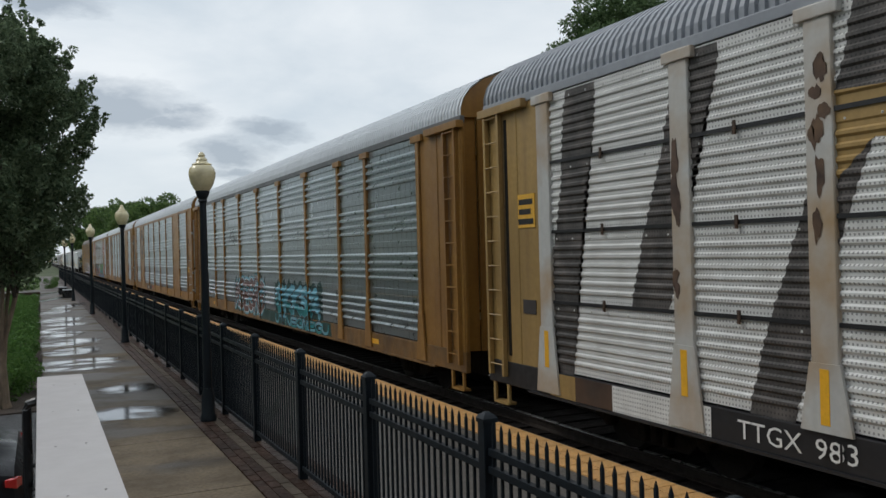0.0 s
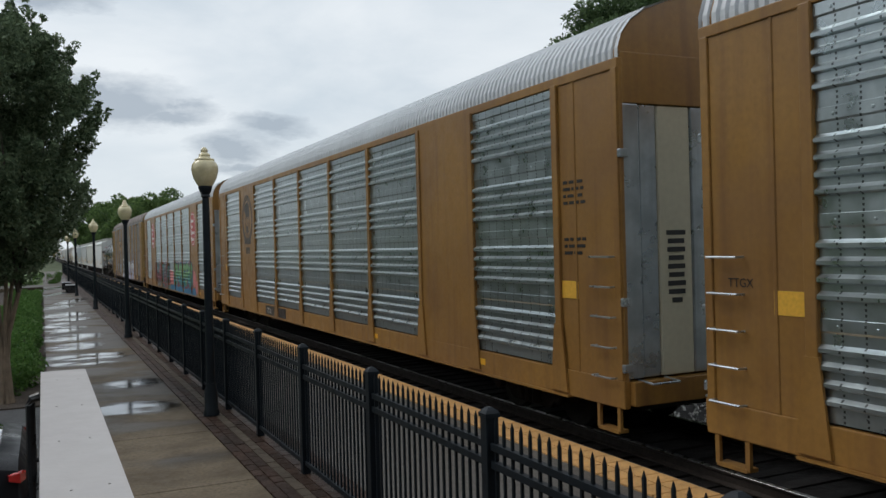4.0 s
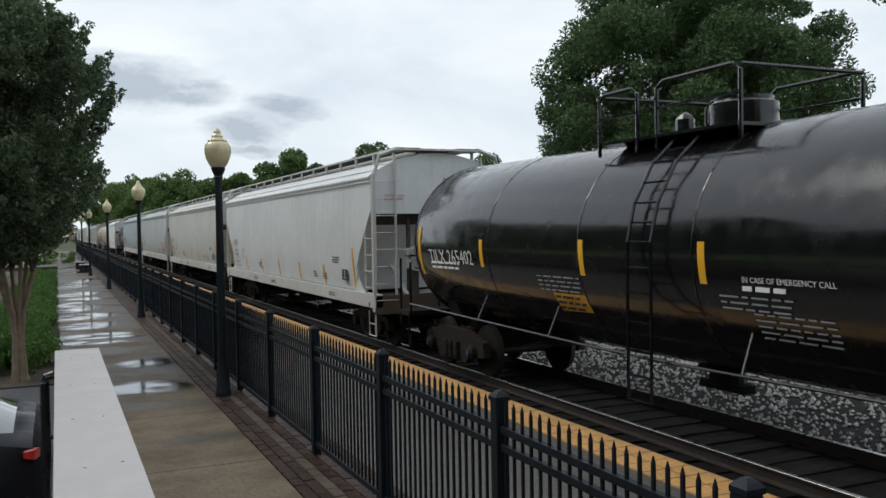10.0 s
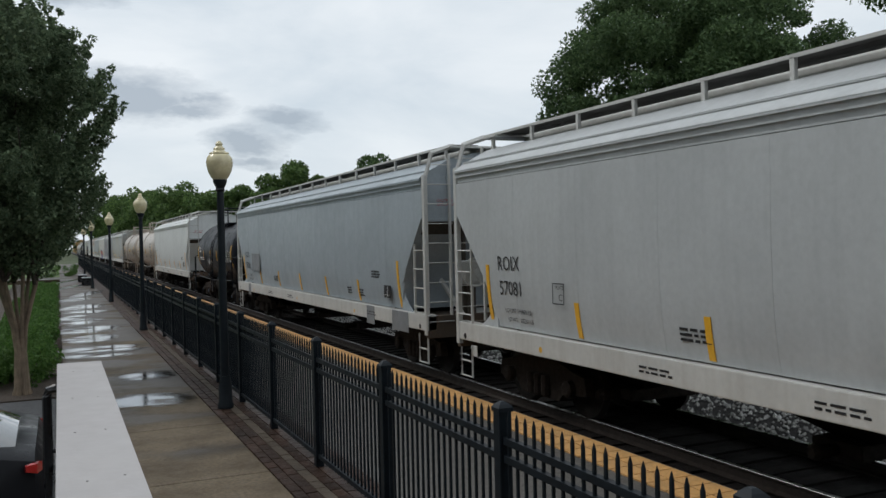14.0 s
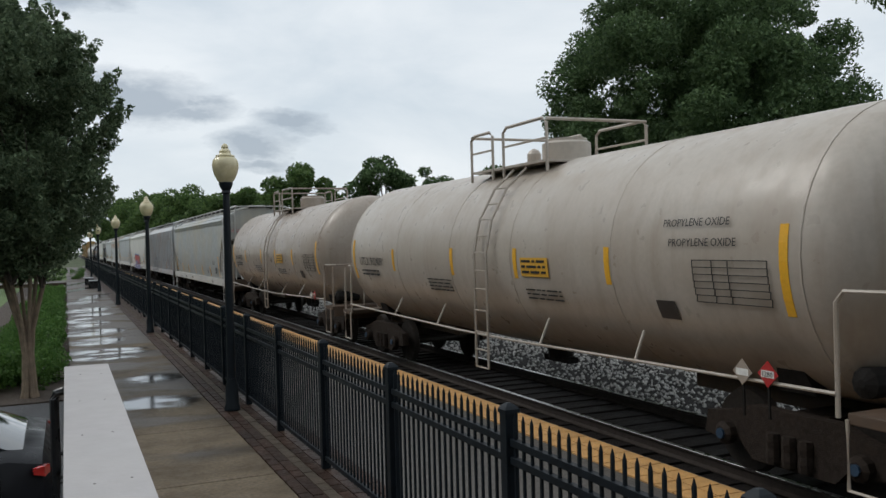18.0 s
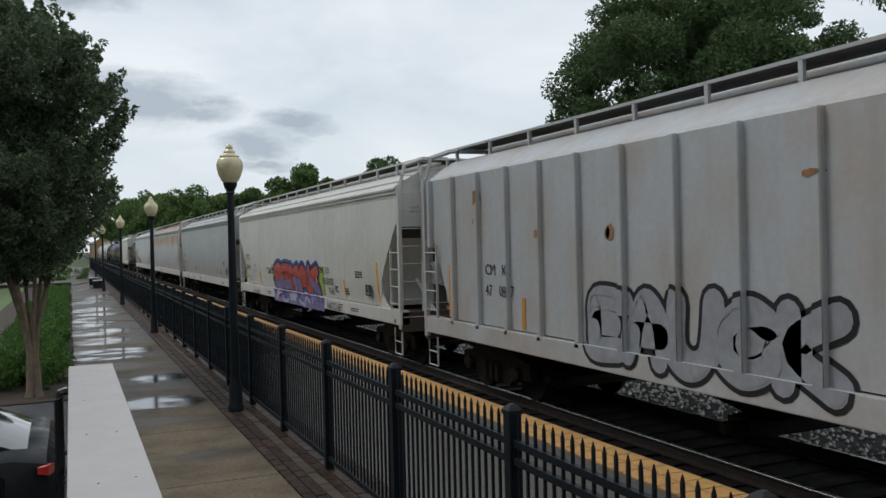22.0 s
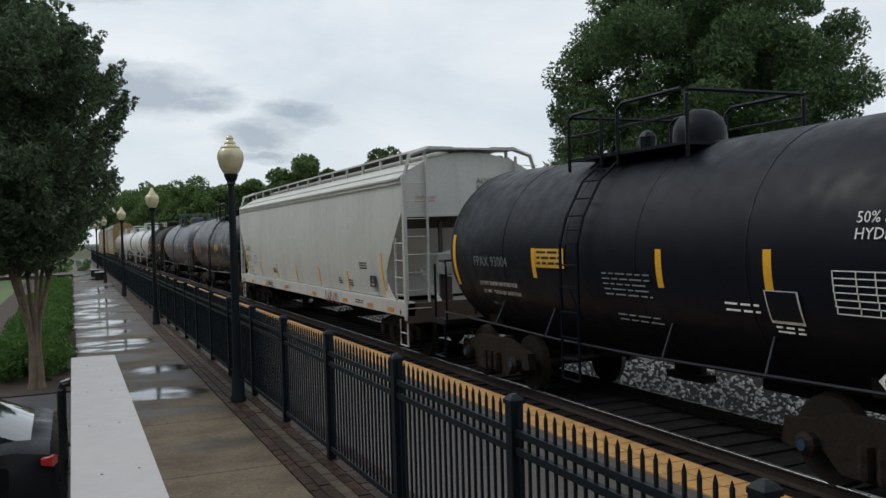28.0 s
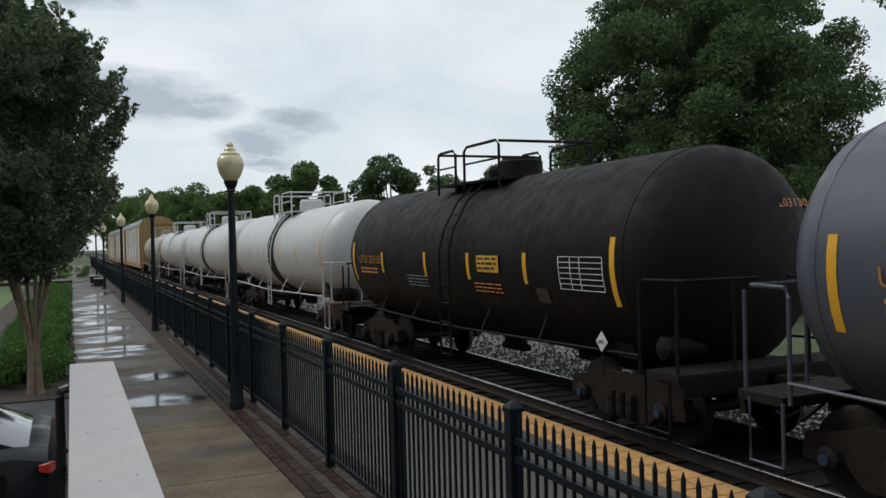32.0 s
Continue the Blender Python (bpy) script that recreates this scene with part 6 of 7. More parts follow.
for k in (30, 31, 32):
    C[k] = autorack(*ends(k), "weathered autorack with pale panels at the train's tail", OCHRE, PALE_GALV, ROOF_GREY)

# ---------------------------------------------------------------- writing, emblems and spray paint on the cars
SPRAY = {n: mat("spray_" + n, c, 0.55, grain=0.12, grain_scale=9, grime=tuple(v * 0.6 for v in c), grime_amount=0.3) for n, c in dict(
    cyan=(0.13, 0.36, 0.46), teal=(0.02, 0.22, 0.24), darkgreen=(0.012, 0.05, 0.045), brown=(0.13, 0.06, 0.05), white=(0.62, 0.65, 0.68), silver=(0.29, 0.30, 0.325),
    green=(0.16, 0.36, 0.16), mint=(0.35, 0.55, 0.30), blue=(0.02, 0.16, 0.32), pink=(0.62, 0.20, 0.20), red=(0.22, 0.02, 0.03), lime=(0.30, 0.42, 0.06), violet=(0.16, 0.15, 0.30), brick=(0.42, 0.07, 0.05),
    magenta=(0.30, 0.02, 0.12), navy=(0.02, 0.07, 0.30), black=(0.012, 0.012, 0.014), grey=(0.20, 0.21, 0.22), cream=(0.60, 0.55, 0.30), lavender=(0.36, 0.37, 0.50), charcoal=(0.045, 0.038, 0.036)).items()}


def ribbon(shape, pts, w, x, taper=0.0):
    """A flat brush stroke through (y, z) points on a side facing -x."""
    n = len(pts)
    left, right = [], []
    for i, (y, z) in enumerate(pts):
        a, b = pts[max(0, i - 1)], pts[min(n - 1, i + 1)]
        dy, dz = b[0] - a[0], b[1] - a[1]
        l = math.hypot(dy, dz) or 1
        h = w / 2 * (1 - taper * i / max(1, n - 1))
        left.append((x, y - dz / l * h, z + dy / l * h))
        right.append((x, y + dz / l * h, z - dy / l * h))
    base = left + right
    shape.add(base, [(i, i + 1, n + i + 1, n + i) for i in range(n - 1)])
    return shape


def blob(shape, y, z, ry, rz, x, rng, n=14):
    pts = [(x, y + ry * rng.uniform(.75, 1.1) * math.cos(2 * math.pi * k / n), z + rz * rng.uniform(.75, 1.1) * math.sin(2 * math.pi * k / n)) for k in range(n)]
    return shape.add(pts, [tuple(range(n))])


def poly(shape, pts, x):
    return shape.add([(x, y, z) for y, z in pts], [tuple(range(len(pts)))])


def curve_of(pts, n=6):
    """A smooth line through points."""
    out = []
    for i in range(len(pts) - 1):
        p0, p1, p2, p3 = (Vector(pts[max(0, min(len(pts) - 1, i + k))]) for k in (-1, 0, 1, 2))
        for j in range(n):
            f = j / n
            out.append(tuple(.5 * (2 * p1 + (p2 - p0) * f + (2 * p0 - 5 * p1 + 4 * p2 - p3) * f * f + (3 * p1 - p0 - 3 * p2 + p3) * f ** 3)))
    return out + [tuple(pts[-1])]


def stroke(shape, pts, w, x):
    """A brush stroke with round ends."""
    ribbon(shape, pts, w, x)
    for a, b in ((pts[0], pts[1]), (pts[-1], pts[-2])):
        g = math.atan2(a[1] - b[1], a[0] - b[0])
        poly(shape, [(a[0] + w / 2 * math.cos(g + math.pi * (k / 6 - .5)), a[1] + w / 2 * math.sin(g + math.pi * (k / 6 - .5))) for k in range(7)], x)


GLYPHS = [[[(.8, .75), (.1, 1), (-.7, .6), (-.5, .1), (.5, -.1), (.75, -.6), (.1, -1), (-.8, -.75)]],
          [[(-.75, -1), (-.6, .2), (-.1, 1), (.45, .3), (.75, -1)], [(-.5, -.25), (.5, -.25)]],
          [[(-.6, -1), (-.6, 1), (.3, .95), (.7, .5), (.2, .05), (-.4, 0)], [(-.1, 0), (.8, -1)]],
          [[(.8, .9), (-.6, .95), (-.7, 0), (-.6, -.95), (.8, -.9)], [(-.6, 0), (.5, .05)]],
          [[(-.65, -1), (-.65, 1)], [(.75, 1), (-.4, .05), (.8, -1)]],
          [[(-.75, -1), (-.65, .9), (.1, -.2), (.6, -.9), (.7, 1)]],
          [[(-.8, .95), (.8, .95)], [(0, .9), (.1, -1)]],
          [[(.7, .7), (0, 1), (-.7, .4), (-.7, -.4), (0, -1), (.75, -.6), (.7, 0), (.15, 0)]],
          [[(-.7, 1), (-.7, -.4), (-.1, -1), (.6, -.6), (.7, 1)]]]


def spray_piece(car, y_left, y_right, z0, z1, n, fills, edge, seed, glow=None, shine="white", fat=.27, slant=.12, fade=None, rim=.07, halo=None, posts=True):
    """A row of n interlocking painted letter shapes with dark edges; y_left is nearer the car's rear."""
    r = random.Random(seed)
    w = (y_left - y_right) / n
    h = z1 - z0
    if glow:
        m_ = n * 6
        up = [(y_left + .18 - (y_left - y_right + .36) * i / m_, z1 + h * (.02 + .09 * math.sin(1.7 * i + seed) + r.uniform(-.05, .05))) for i in range(m_ + 1)]
        dn = [(y_left + .18 - (y_left - y_right + .36) * i / m_, z0 + h * r.uniform(-.06, .06)) for i in range(m_, -1, -1)]
        painted("spray_backdrop", poly(Shape(), up + dn, 0), SPRAY[glow], car, "cloud of spray paint behind the letters", .0015, posts)
    for k in range(n):
        cy = y_left - (k + .5) * w
        hh = h * r.uniform(.9, 1.04)
        zc = z0 + h * .5 + r.uniform(-.03, .03) * h
        sl = slant * r.uniform(.4, 1.2)
        t = fat * min(h, w * 1.25) * r.uniform(.92, 1.12)
        P = lambda u, v: (cy - (w * .62 - t * .25) * u - sl * v * hh * .5, zc + v * (hh * .5 - t * .55))
        lines = [curve_of([P(u + r.uniform(-.07, .07), v + r.uniform(-.05, .05)) for u, v in g]) for g in r.choice(GLYPHS)]
        ho, eo, fo, lo, hl = Shape(), Shape(), Shape(), Shape(), Shape()
        d = .0022 * (k % 2)
        for s in lines:
            if halo:
                stroke(ho, s, t + rim * 2.6, 0)
            stroke(eo, s, t + rim, 0)
            stroke(fo, s, t, 0)
            m_ = max(3, int(len(s) * r.uniform(.35, .6)))
            if not hl.v:
                ribbon(hl, [(y + t * .30, z + t * .16) for y, z in s[1:m_]], .02, 0)
            cut = zc - h * r.uniform(0, .12)
            runs = [list(g) for low_, g in itertools.groupby(s, lambda p: p[1] < cut) if low_]
            under = max(runs, key=len) if runs else []
            if len(under) > 3 and not lo.v:
                stroke(lo, under, t * .82, 0)
        if halo:
            painted("spray_halo", ho, SPRAY[halo], car, "pale outline round the letters", .0025 + d, posts)
        painted("spray_edge", eo, SPRAY[edge], car, "dark painted letter edge", .0040 + d, posts)
        painted("spray_letter", fo, SPRAY[fills[k % len(fills)]], car, "spray-painted letter shape", .0085 + d, posts)
        if lo.v:
            painted("spray_fade", lo, SPRAY[fade or fills[(k + 1) % len(fills)]], car, "second colour in the letter", .0130 + d, posts)
        painted("spray_shine", hl, SPRAY[shine], car, "thin highlight on the letter", .0170, posts)


def scrawl(car, x, y_left, y_right, z0, z1, color, seed, w=.03, n=7):
    """A loose hand-drawn line that reads as no word."""
    r = random.Random(seed)
    s = Shape()
    step = (y_left - y_right) / n
    for k in range(n):
        y = y_left - k * step
        pts = [(y + r.uniform(-.2, .2) * step, r.uniform(z0, z1))]
        for q in range(4):
            pts.append((y - step * (q + 1) / 4 + r.uniform(-.25, .25) * step, z0 + (z1 - z0) * (r.random() if q % 2 else r.choice((0.05, .95)))))
        ribbon(s, curve_of(pts, 4), w, x)
    painted("spray_scrawl", s, SPRAY[color], car, "loose spray-painted scrawl", .004)


def wash(car, name, y_left, y_right, z0, z1, color, label, seed=1, lift=.0012, posts=True):
    """A band of paint with uneven edges."""
    r = random.Random(seed)
    n = max(4, int((y_left - y_right) / .35))
    up = [(y_left - (y_left - y_right) * i / n, z1 + r.uniform(-.03, .03)) for i in range(n + 1)]
    dn = [(y_left - (y_left - y_right) * i / n + r.uniform(-.1, .1), z0 + r.uniform(0, .03)) for i in range(n, -1, -1)]
    painted(name, poly(Shape(), up + dn, 0), SPRAY[color], car, label, lift, posts)


def words(car, text, x, y, z, size, material, wide=1.0, name="lettering"):
    """Lettering on the side of a car, bent over its relief; at y, z its lower left end."""
    ob = letters(text, size, material, car, side_at(x, y, z), name, wide)
    if car.name in SIDES:
        flat_ = Shape()
        m = ob.matrix_basis
        pts = [m @ v.co for v in ob.data.vertices]
        flat_.add(pts, [tuple(p.vertices) for p in ob.data.polygons if (m.to_3x3() @ p.normal).x < -.5])
        old = ob.data
        ob.matrix_basis = Matrix.Identity(4)
        sk = skin(flat_, car, .009)
        ob.data = sk.mesh(name, material)
        bpy.data.meshes.remove(old)
    return ob


def hopper_marks(k, mark, number, ink=INK, dy=1.93):
    car, half, B = C[k]
    if mark == "ROIX":
        dy = 2.25
    y = half - dy
    words(car, mark, -1.627, y, 2.20, .32, ink, .92)
    words(car, number, -1.627, y - .03, 1.82, .32, ink, .92 if len(number) < 6 else .8)
    words(car, "LD LMT 199800 LB", -1.606, y - .16, 1.55, .10, ink)
    words(car, "LT WT   63200 LB", -1.592, y - .20, 1.41, .10, ink)
    fr = Shape()
    ya = y - 1.65
    for a in ((ya, ya - .30, 1.765, 1.78), (ya, ya - .30, 2.045, 2.06), (ya, ya - .015, 1.765, 2.06), (ya - .285, ya - .30, 1.765, 2.06)):
        fr.box(-1.628, -1.626, a[1], a[0], a[2], a[3])
    if mark == "UTCX":
        words(car, "CLOSE HOPPER GATES AND\nHATCHES BEFORE MOVING", -1.606, half - 3.4, 1.06, .085, ink)
    part("plate_frame", fr, ink, car, "small square stencil frame")
    words(car, "PLATE", -1.628, ya - .05, 1.97, .075, ink)
    words(car, "C", -1.628, ya - .11, 1.81, .14, ink)
    cots = part("data_panel", Shape().box(-1.606, -1.602, -half + 2.55, -half + 2.95, 1.50, 1.76), INK, car, "black data panel with white lines")
    part("panel_line", Shape().box(-1.609, -1.606, -half + 2.735, -half + 2.75, 1.52, 1.74).box(-1.609, -1.606, -half + 2.57, -half + 2.93, 1.56, 1.568), WHITE_INK, cots)
    for yy, zz, ww, n in ((-half + 4.4, 1.60, .35, 3), (-half + 5.3, 1.62, .3, 3), (half - 7.0, 1.66, .5, 3), (-half + 3.2, 2.05, .55, 3)):
        bars(car, -1.606, yy, zz, ww, n, ink, .03, .03, k)
    for yy in (-half + 3.5, half - 6.4, half - 9.0):
        bars(car, -1.603, yy, 1.15, .6, 2, ink, .025, .03, k + 3)
    for yy in (-half + 5.0, 0.4, half - 3.5):
        part("warning_spot", Shape().turn_x([(.045, -1.604), (.045, -1.601)], 12, (0, yy, 1.08)), SIGN_YELLOW, car, "round yellow marker")
    part("jack_plate", Shape().box(-1.61, -1.59, half - 1.45, half - 1.30, .74, .92, .01), TRIM_WHITE, car)
    for e in (-1, 1):
        part("hole", Shape().turn_x([(.05, -1.604), (.05, -1.602)], 12, (0, e * (half - 1.0), 1.05)), INK, car)
    # on the end that faces the oncoming viewer
    m = Matrix.Translation((.12, -B - .02, eave_of(k) - .14)) @ pose(0, 0, 0, 90)
    letters(mark + "\n" + number, .16, ink, car, m)
    m = Matrix.Translation((-1.30, -B - .004, eave_of(k) - .45)) @ pose(0, 0, 0, 90)
    letters("CAUTION NO\nSIDE LADDER", .075, RED_INK, car, m)


def eave_of(k):
    return 3.87


for k, mark, number in ((7, "ROIX", "57552"), (8, "ROIX", "57562"), (9, "ROIX", "57081"), (10, "ROIX", "58061"), (12, "CCBX", "58366"), (15, "UTCX", "52126"), (17, "UTCX", "49449"), (18, "UTCX", "59996"), (20, "AMCX", "108226"), (22, "AOKX", "90122")):
    hopper_marks(k, mark, number)

# car 10 and car 20: repainted patches
car, half, B = C[10]
part("paint_patch", Shape().box(-1.632, -1.626, half - 4.7, half - 3.4, 1.75, 2.35), SPRAY["grey"], car, "square patch of darker grey paint")
for y0, y1 in ((-half + 1.6, -half + 2.5), (-half + 3.6, -half + 4.1), (half - 3.0, half - 2.6)):
    part("sill_patch", Shape().box(-1.606, -1.600, y0, y1, .87, 1.27), SPRAY["grey"], car, "grey touch-up on the side sill")
car, half, B = C[20]
pp = Shape()
poly(pp, [(half - 1.75, 2.75), (half - 3.6, 2.75), (half - 3.6, 1.95), (half - 6.6, 1.95), (half - 7.2, 1.36), (half - 3.6, 1.36), (half - 2.0, 1.9)], -1.622)
painted("paint_patch", pp, SPRAY["grey"], car, "patch of darker grey paint round the number", .002)
scrawl(car, -1.605, half - 2.9, half - 4.8, .95, 1.2, "black", 5, .025, 6)

# car 19: boxed number, rust that has run down from the eave
car, half, B = C[19]
words(car, "ECUX\n880693", -1.627, half - 2.1, 2.3, .27, INK)
fr = Shape()
for a in ((2.0, 3.2, 1.88, 1.90), (2.0, 3.2, 2.58, 2.60), (2.0, 2.02, 1.88, 2.6), (3.18, 3.2, 1.88, 2.6)):
    fr.box(-1.628, -1.626, half - a[1], half - a[0], a[2], a[3])
part("plate_frame", fr, INK, car, "black frame round the number")
rr = random.Random(4)
RUN = mat("rust_stain", (0.27, 0.135, 0.055), 0.8, grain=0.35, grain_scale=5, grime=(0.36, 0.30, 0.24), grime_amount=0.7, grime_scale=3.0)
bars(car, -1.604, 1.0, 1.2, 1.6, 2, RED_INK, .03, .03, 9)

# car 16: ribbed hopper
car, half, B = C[16]
for t_, dy, z in (("CM", 2.35, 2.02), ("PX", 2.95, 2.02), ("47", 2.35, 1.68), ("0087", 2.85, 1.68)):
    words(car, t_, -1.605, half - dy - .85, z + .12, .26, INK)
spray_piece(car, 3.85, -.25, 1.06, 2.14, 5, ["silver"], "black", 30, shine="silver", fat=.30, rim=.12, slant=.03, fade="silver")
for i in range(6):
    y_ = (-2.3, -3.2, -4.6, -5.85, -7.0, -7.6)[i]
    scrawl(car, -1.603, y_, y_ - .62, 1.5, 2.05, "black" if i != 3 else "red", 50 + i, .03, 4)
rsp = random.Random(8)
for i in range(14):
    s_ = Shape()
    blob(s_, rsp.uniform(-B + .3, B - .3), rsp.uniform(2.7, 3.5), rsp.uniform(.04, .16), rsp.uniform(.04, .14), 0, rsp)
    painted("rust_spot", s_, RUN, car, "patch of surface rust", .003)

# car 17: red piece and black handwriting
car, half, B = C[17]
wash(car, "spray_glow", 3.3, -3.2, 1.3, 2.1, "lime", "yellow-green spray round the letters", 3)
spray_piece(car, 2.95, -2.6, 1.22, 2.18, 5, ["brick"], "black", 12, fat=.33, slant=.05, fade="violet", rim=.11, shine="pink", halo="navy")
wash(car, "spray_base", 2.95, -3.3, .88, 1.27, "violet", "violet lower edge of the painting", 6)
spray_piece(car, 2.6, -3.1, .88, 1.26, 6, ["lavender", "violet"], "navy", 13, fat=.3, rim=.03, shine="pink")
for t_, y_, z_, sz in (("TIME TO", -2.70, 1.93, .25), ("RELEASE", -3.05, 1.64, .25), ("THE", -3.55, 1.38, .25), ("HATCHET", -3.55, 1.0, .28)):
    words(car, t_, -1.631, y_, z_, sz, SPRAY["black"], 1.15, "handwriting")
scrawl(car, -1.625, 4.1, 3.1, 1.76, 1.98, "black", 61, .04, 6)

# car 22: small tags on the sill
car, half, B = C[22]
scrawl(car, -1.606, 4.7, 3.05, .95, 1.22, "brown", 62, .025, 7)
scrawl(car, -1.606, -3.2, -4.6, .92, 1.24, "red", 63, .03, 6)
for y in (half - 1.3, half - 3.0, half - 5.6, half - 8.4, -2.0, -5.0, -half + 3.0, -half + 1.6):
    part("sill_reflector", Shape().box(-1.606, -1.602, y - .2, y + .2, 1.02, 1.12), STRIPE_WORN, car, "orange reflective stripe on the sill")


# ---- tank cars
def on_shell(k, y, z, r=1.54, zc=2.52):
    a = math.asin(max(-.99, min(.99, (z - zc) / r)))
    return Matrix.Translation((0, 0, zc)) @ Matrix.Rotation(a, 4, "Y") @ Matrix.Translation((-(r + .02), y, 0)) @ SIDE


def shell_words(k, text, y, z, size, ink, r=1.54, zc=2.52, wide=1.0):
    return letters(text, size, ink, C[k][0], on_shell(k, y, z, r, zc), "lettering", wide)


def shell_plate(k, name, y, z, w, h, material, label, r=1.54, zc=2.52, lift=0.0):
    s = Shape()
    n = 4
    rg = []
    for i in range(n + 1):
        zz = z - h / 2 + h * i / n
        x = -math.sqrt(r * r - (zz - zc) ** 2) - .022 - lift
        rg.append([(x, y - w / 2, zz), (x, y + w / 2, zz), (x + .004, y + w / 2, zz), (x + .004, y - w / 2, zz)])
    return part(name, s.loft(rg), material, C[k][0], label)


def shell_lines(k, y, z, w, rows, ink, seed, h=.04, gap=.045, r=1.54, zc=2.52):
    rnd = random.Random(seed)
    s = Shape()
    for i in range(rows):
        zz = z - i * (h + gap)
        x = -math.sqrt(r * r - (zz - zc) ** 2) - .021
        yy = y
        while yy > y - w + .05:
            q = min(rnd.uniform(.08, .28), yy - (y - w))
            s.box(x - .001, x + .004, yy - q, yy, zz - h, zz)
            yy -= q + .05
    tagged(part("fine_print", s, ink, C[k][0]), "lines of small stencilled writing", kind="stuff")


def shell_table(k, y, z, w, h, ink, r=1.54, zc=2.52):
    s = Shape()
    for i in range(7):
        zz = z - h / 2 + h * i / 6
        x = -math.sqrt(r * r - (zz - zc) ** 2) - .021
        s.box(x - .001, x + .004, y - w / 2, y + w / 2, zz - .005, zz + .005)
    for q in (-.5, 0.0, .22, .5):
        for i in range(6):
            za, zb = z - h / 2 + h * i / 6, z - h / 2 + h * (i + 1) / 6
            x = -math.sqrt(r * r - ((za + zb) / 2 - zc) ** 2) - .021
            s.box(x - .001, x + .006, y + w * q - .005, y + w * q + .005, za, zb)
    part("test_table", s, ink, C[k][0], "stencilled test table")


def placard(k, y, z, back, ink, digits, face_x=-1.56):
    """A diamond placard on a stalk, facing the walkway."""
    car = C[k][0]
    d = .135
    p = part("placard", Shape().sheet([(y, z - d), (y + d, z), (y, z + d), (y - d, z)], face_x - .008, face_x), back, car, "diamond-shaped hazard placard")
    part("placard_band", Shape().box(face_x - .011, face_x - .008, y - .085, y + .085, z - .035, z + .035), WHITE_INK, p)
    letters(digits, .075, INK, p, side_at(face_x - .013, y + .08, z - .026))
    part("placard_stalk", Shape().box(face_x, face_x + .02, y - .012, y + .012, z - .45, z), UNDER, p)


DIAMOND_WHITE = mat("white_placard", (0.66, 0.66, 0.66), 0.4, grain=0.1)
for k, mark, ink, r_, zc_ in ((6, "TILX 265402", WHITE_INK, 1.52, 2.41), (11, "TILX 201733", None, 1.44, 2.32), (13, "UTLX 902409", INK, 1.58, 2.46), (14, "TILX 401922", INK, 1.58, 2.46), (21, "FPAX 93004", SPRAY["grey"], 1.50, 2.33), (23, "UTLX 671787", ORANGE_INK, 1.53, 2.34), (24, "UTLX 686752", ORANGE_INK, 1.51, 2.34), (25, "UTLX 203130", ORANGE_INK, 1.52, 2.36)):
    car, half, B, curved = C[k]
    pale = k in (13, 14)
    soft_ink = ink or WHITE_INK
    if k == 21:
        shell_words(k, mark, 3.78, 2.12, .24, soft_ink, r_, zc_, 1.0)
        shell_words(k, "LD LMT 203900 LBS 92500 KGS", 3.71, 1.80, .10, WHITE_INK, r_, zc_)
        shell_words(k, "LT WT   59100 LBS 26800 KGS", 3.66, 1.66, .10, WHITE_INK, r_, zc_)
        shell_words(k, "NEW 6-93", 3.55, 1.46, .10, SPRAY["grey"], r_, zc_)
        shell_words(k, "50% SODIUM\nHYDROXIDE", -4.08, 2.68, .15, WHITE_INK, r_, zc_)
        shell_lines(k, -.1, 2.12, 1.0, 5, SPRAY["grey"], 28, .018, .05, r=r_, zc=zc_)
        shell_lines(k, -.2, 1.58, .9, 2, SPRAY["grey"], 29, .018, .05, r=r_, zc=zc_)
        shell_lines(k, -2.35, 1.87, .5, 2, WHITE_INK, 30, .022, .05, r=r_, zc=zc_)
        shell_table(k, -4.30, 2.05, .92, .40, WHITE_INK, r_, zc_)
        shell_plate(k, "panel_border", -3.18, 1.86, .44, .34, WHITE_INK, "white-bordered data panel", r_, zc_)
        shell_plate(k, "data_panel", -3.18, 1.87, .40, .30, TANK_FLAT, "black data panel", r_, zc_, .004)
        shell_lines(k, -3.0, 1.66, .36, 2, WHITE_INK, 31, .018, .03, r=r_, zc=zc_)
    elif k == 11:
        shell_words(k, "TILX", B - 1.4, 2.35, .34, soft_ink, r_, zc_)
    else:
        shell_words(k, mark, B - 1.45, 2.20 if k != 6 else 2.08, .27 if k != 6 else .36, soft_ink, r_, zc_, .95)
    if k != 21:
        shell_lines(k, B - 1.5, 2.10, 1.2, 2, soft_ink, k, r=r_, zc=zc_)
        shell_lines(k, B * .30, 2.0, 1.1, 4, soft_ink if k not in (6, 25) else SPRAY["grey"], k + 7, .02, .045, r=r_, zc=zc_)
        shell_lines(k, -B * .2, 1.95, 1.0, 3, soft_ink if k != 6 else SPRAY["grey"], k + 9, .02, .045, r=r_, zc=zc_)
        shell_table(k, -B + 1.70, 2.19, 1.10, .46, INK if pale else WHITE_INK, r_, zc_)
        shell_plate(k, "data_panel", -B + 2.83, 1.83, .34, .22, SPRAY["charcoal"], "dark data panel", r_, zc_)
    sign = shell_plate(k, "emergency_sign", {6: 1.55, 21: 1.22}.get(k, -1.9), 2.28 if k != 6 else 1.62, .80, .28, SIGN_YELLOW, "yellow emergency sign", r_, zc_)
    shell_lines(k, {6: 1.55, 21: 1.22}.get(k, -1.9) + .36, 2.385 if k != 6 else 1.72, .70, 3, INK, k + 2, .035, .045, r_ + .004, zc_)
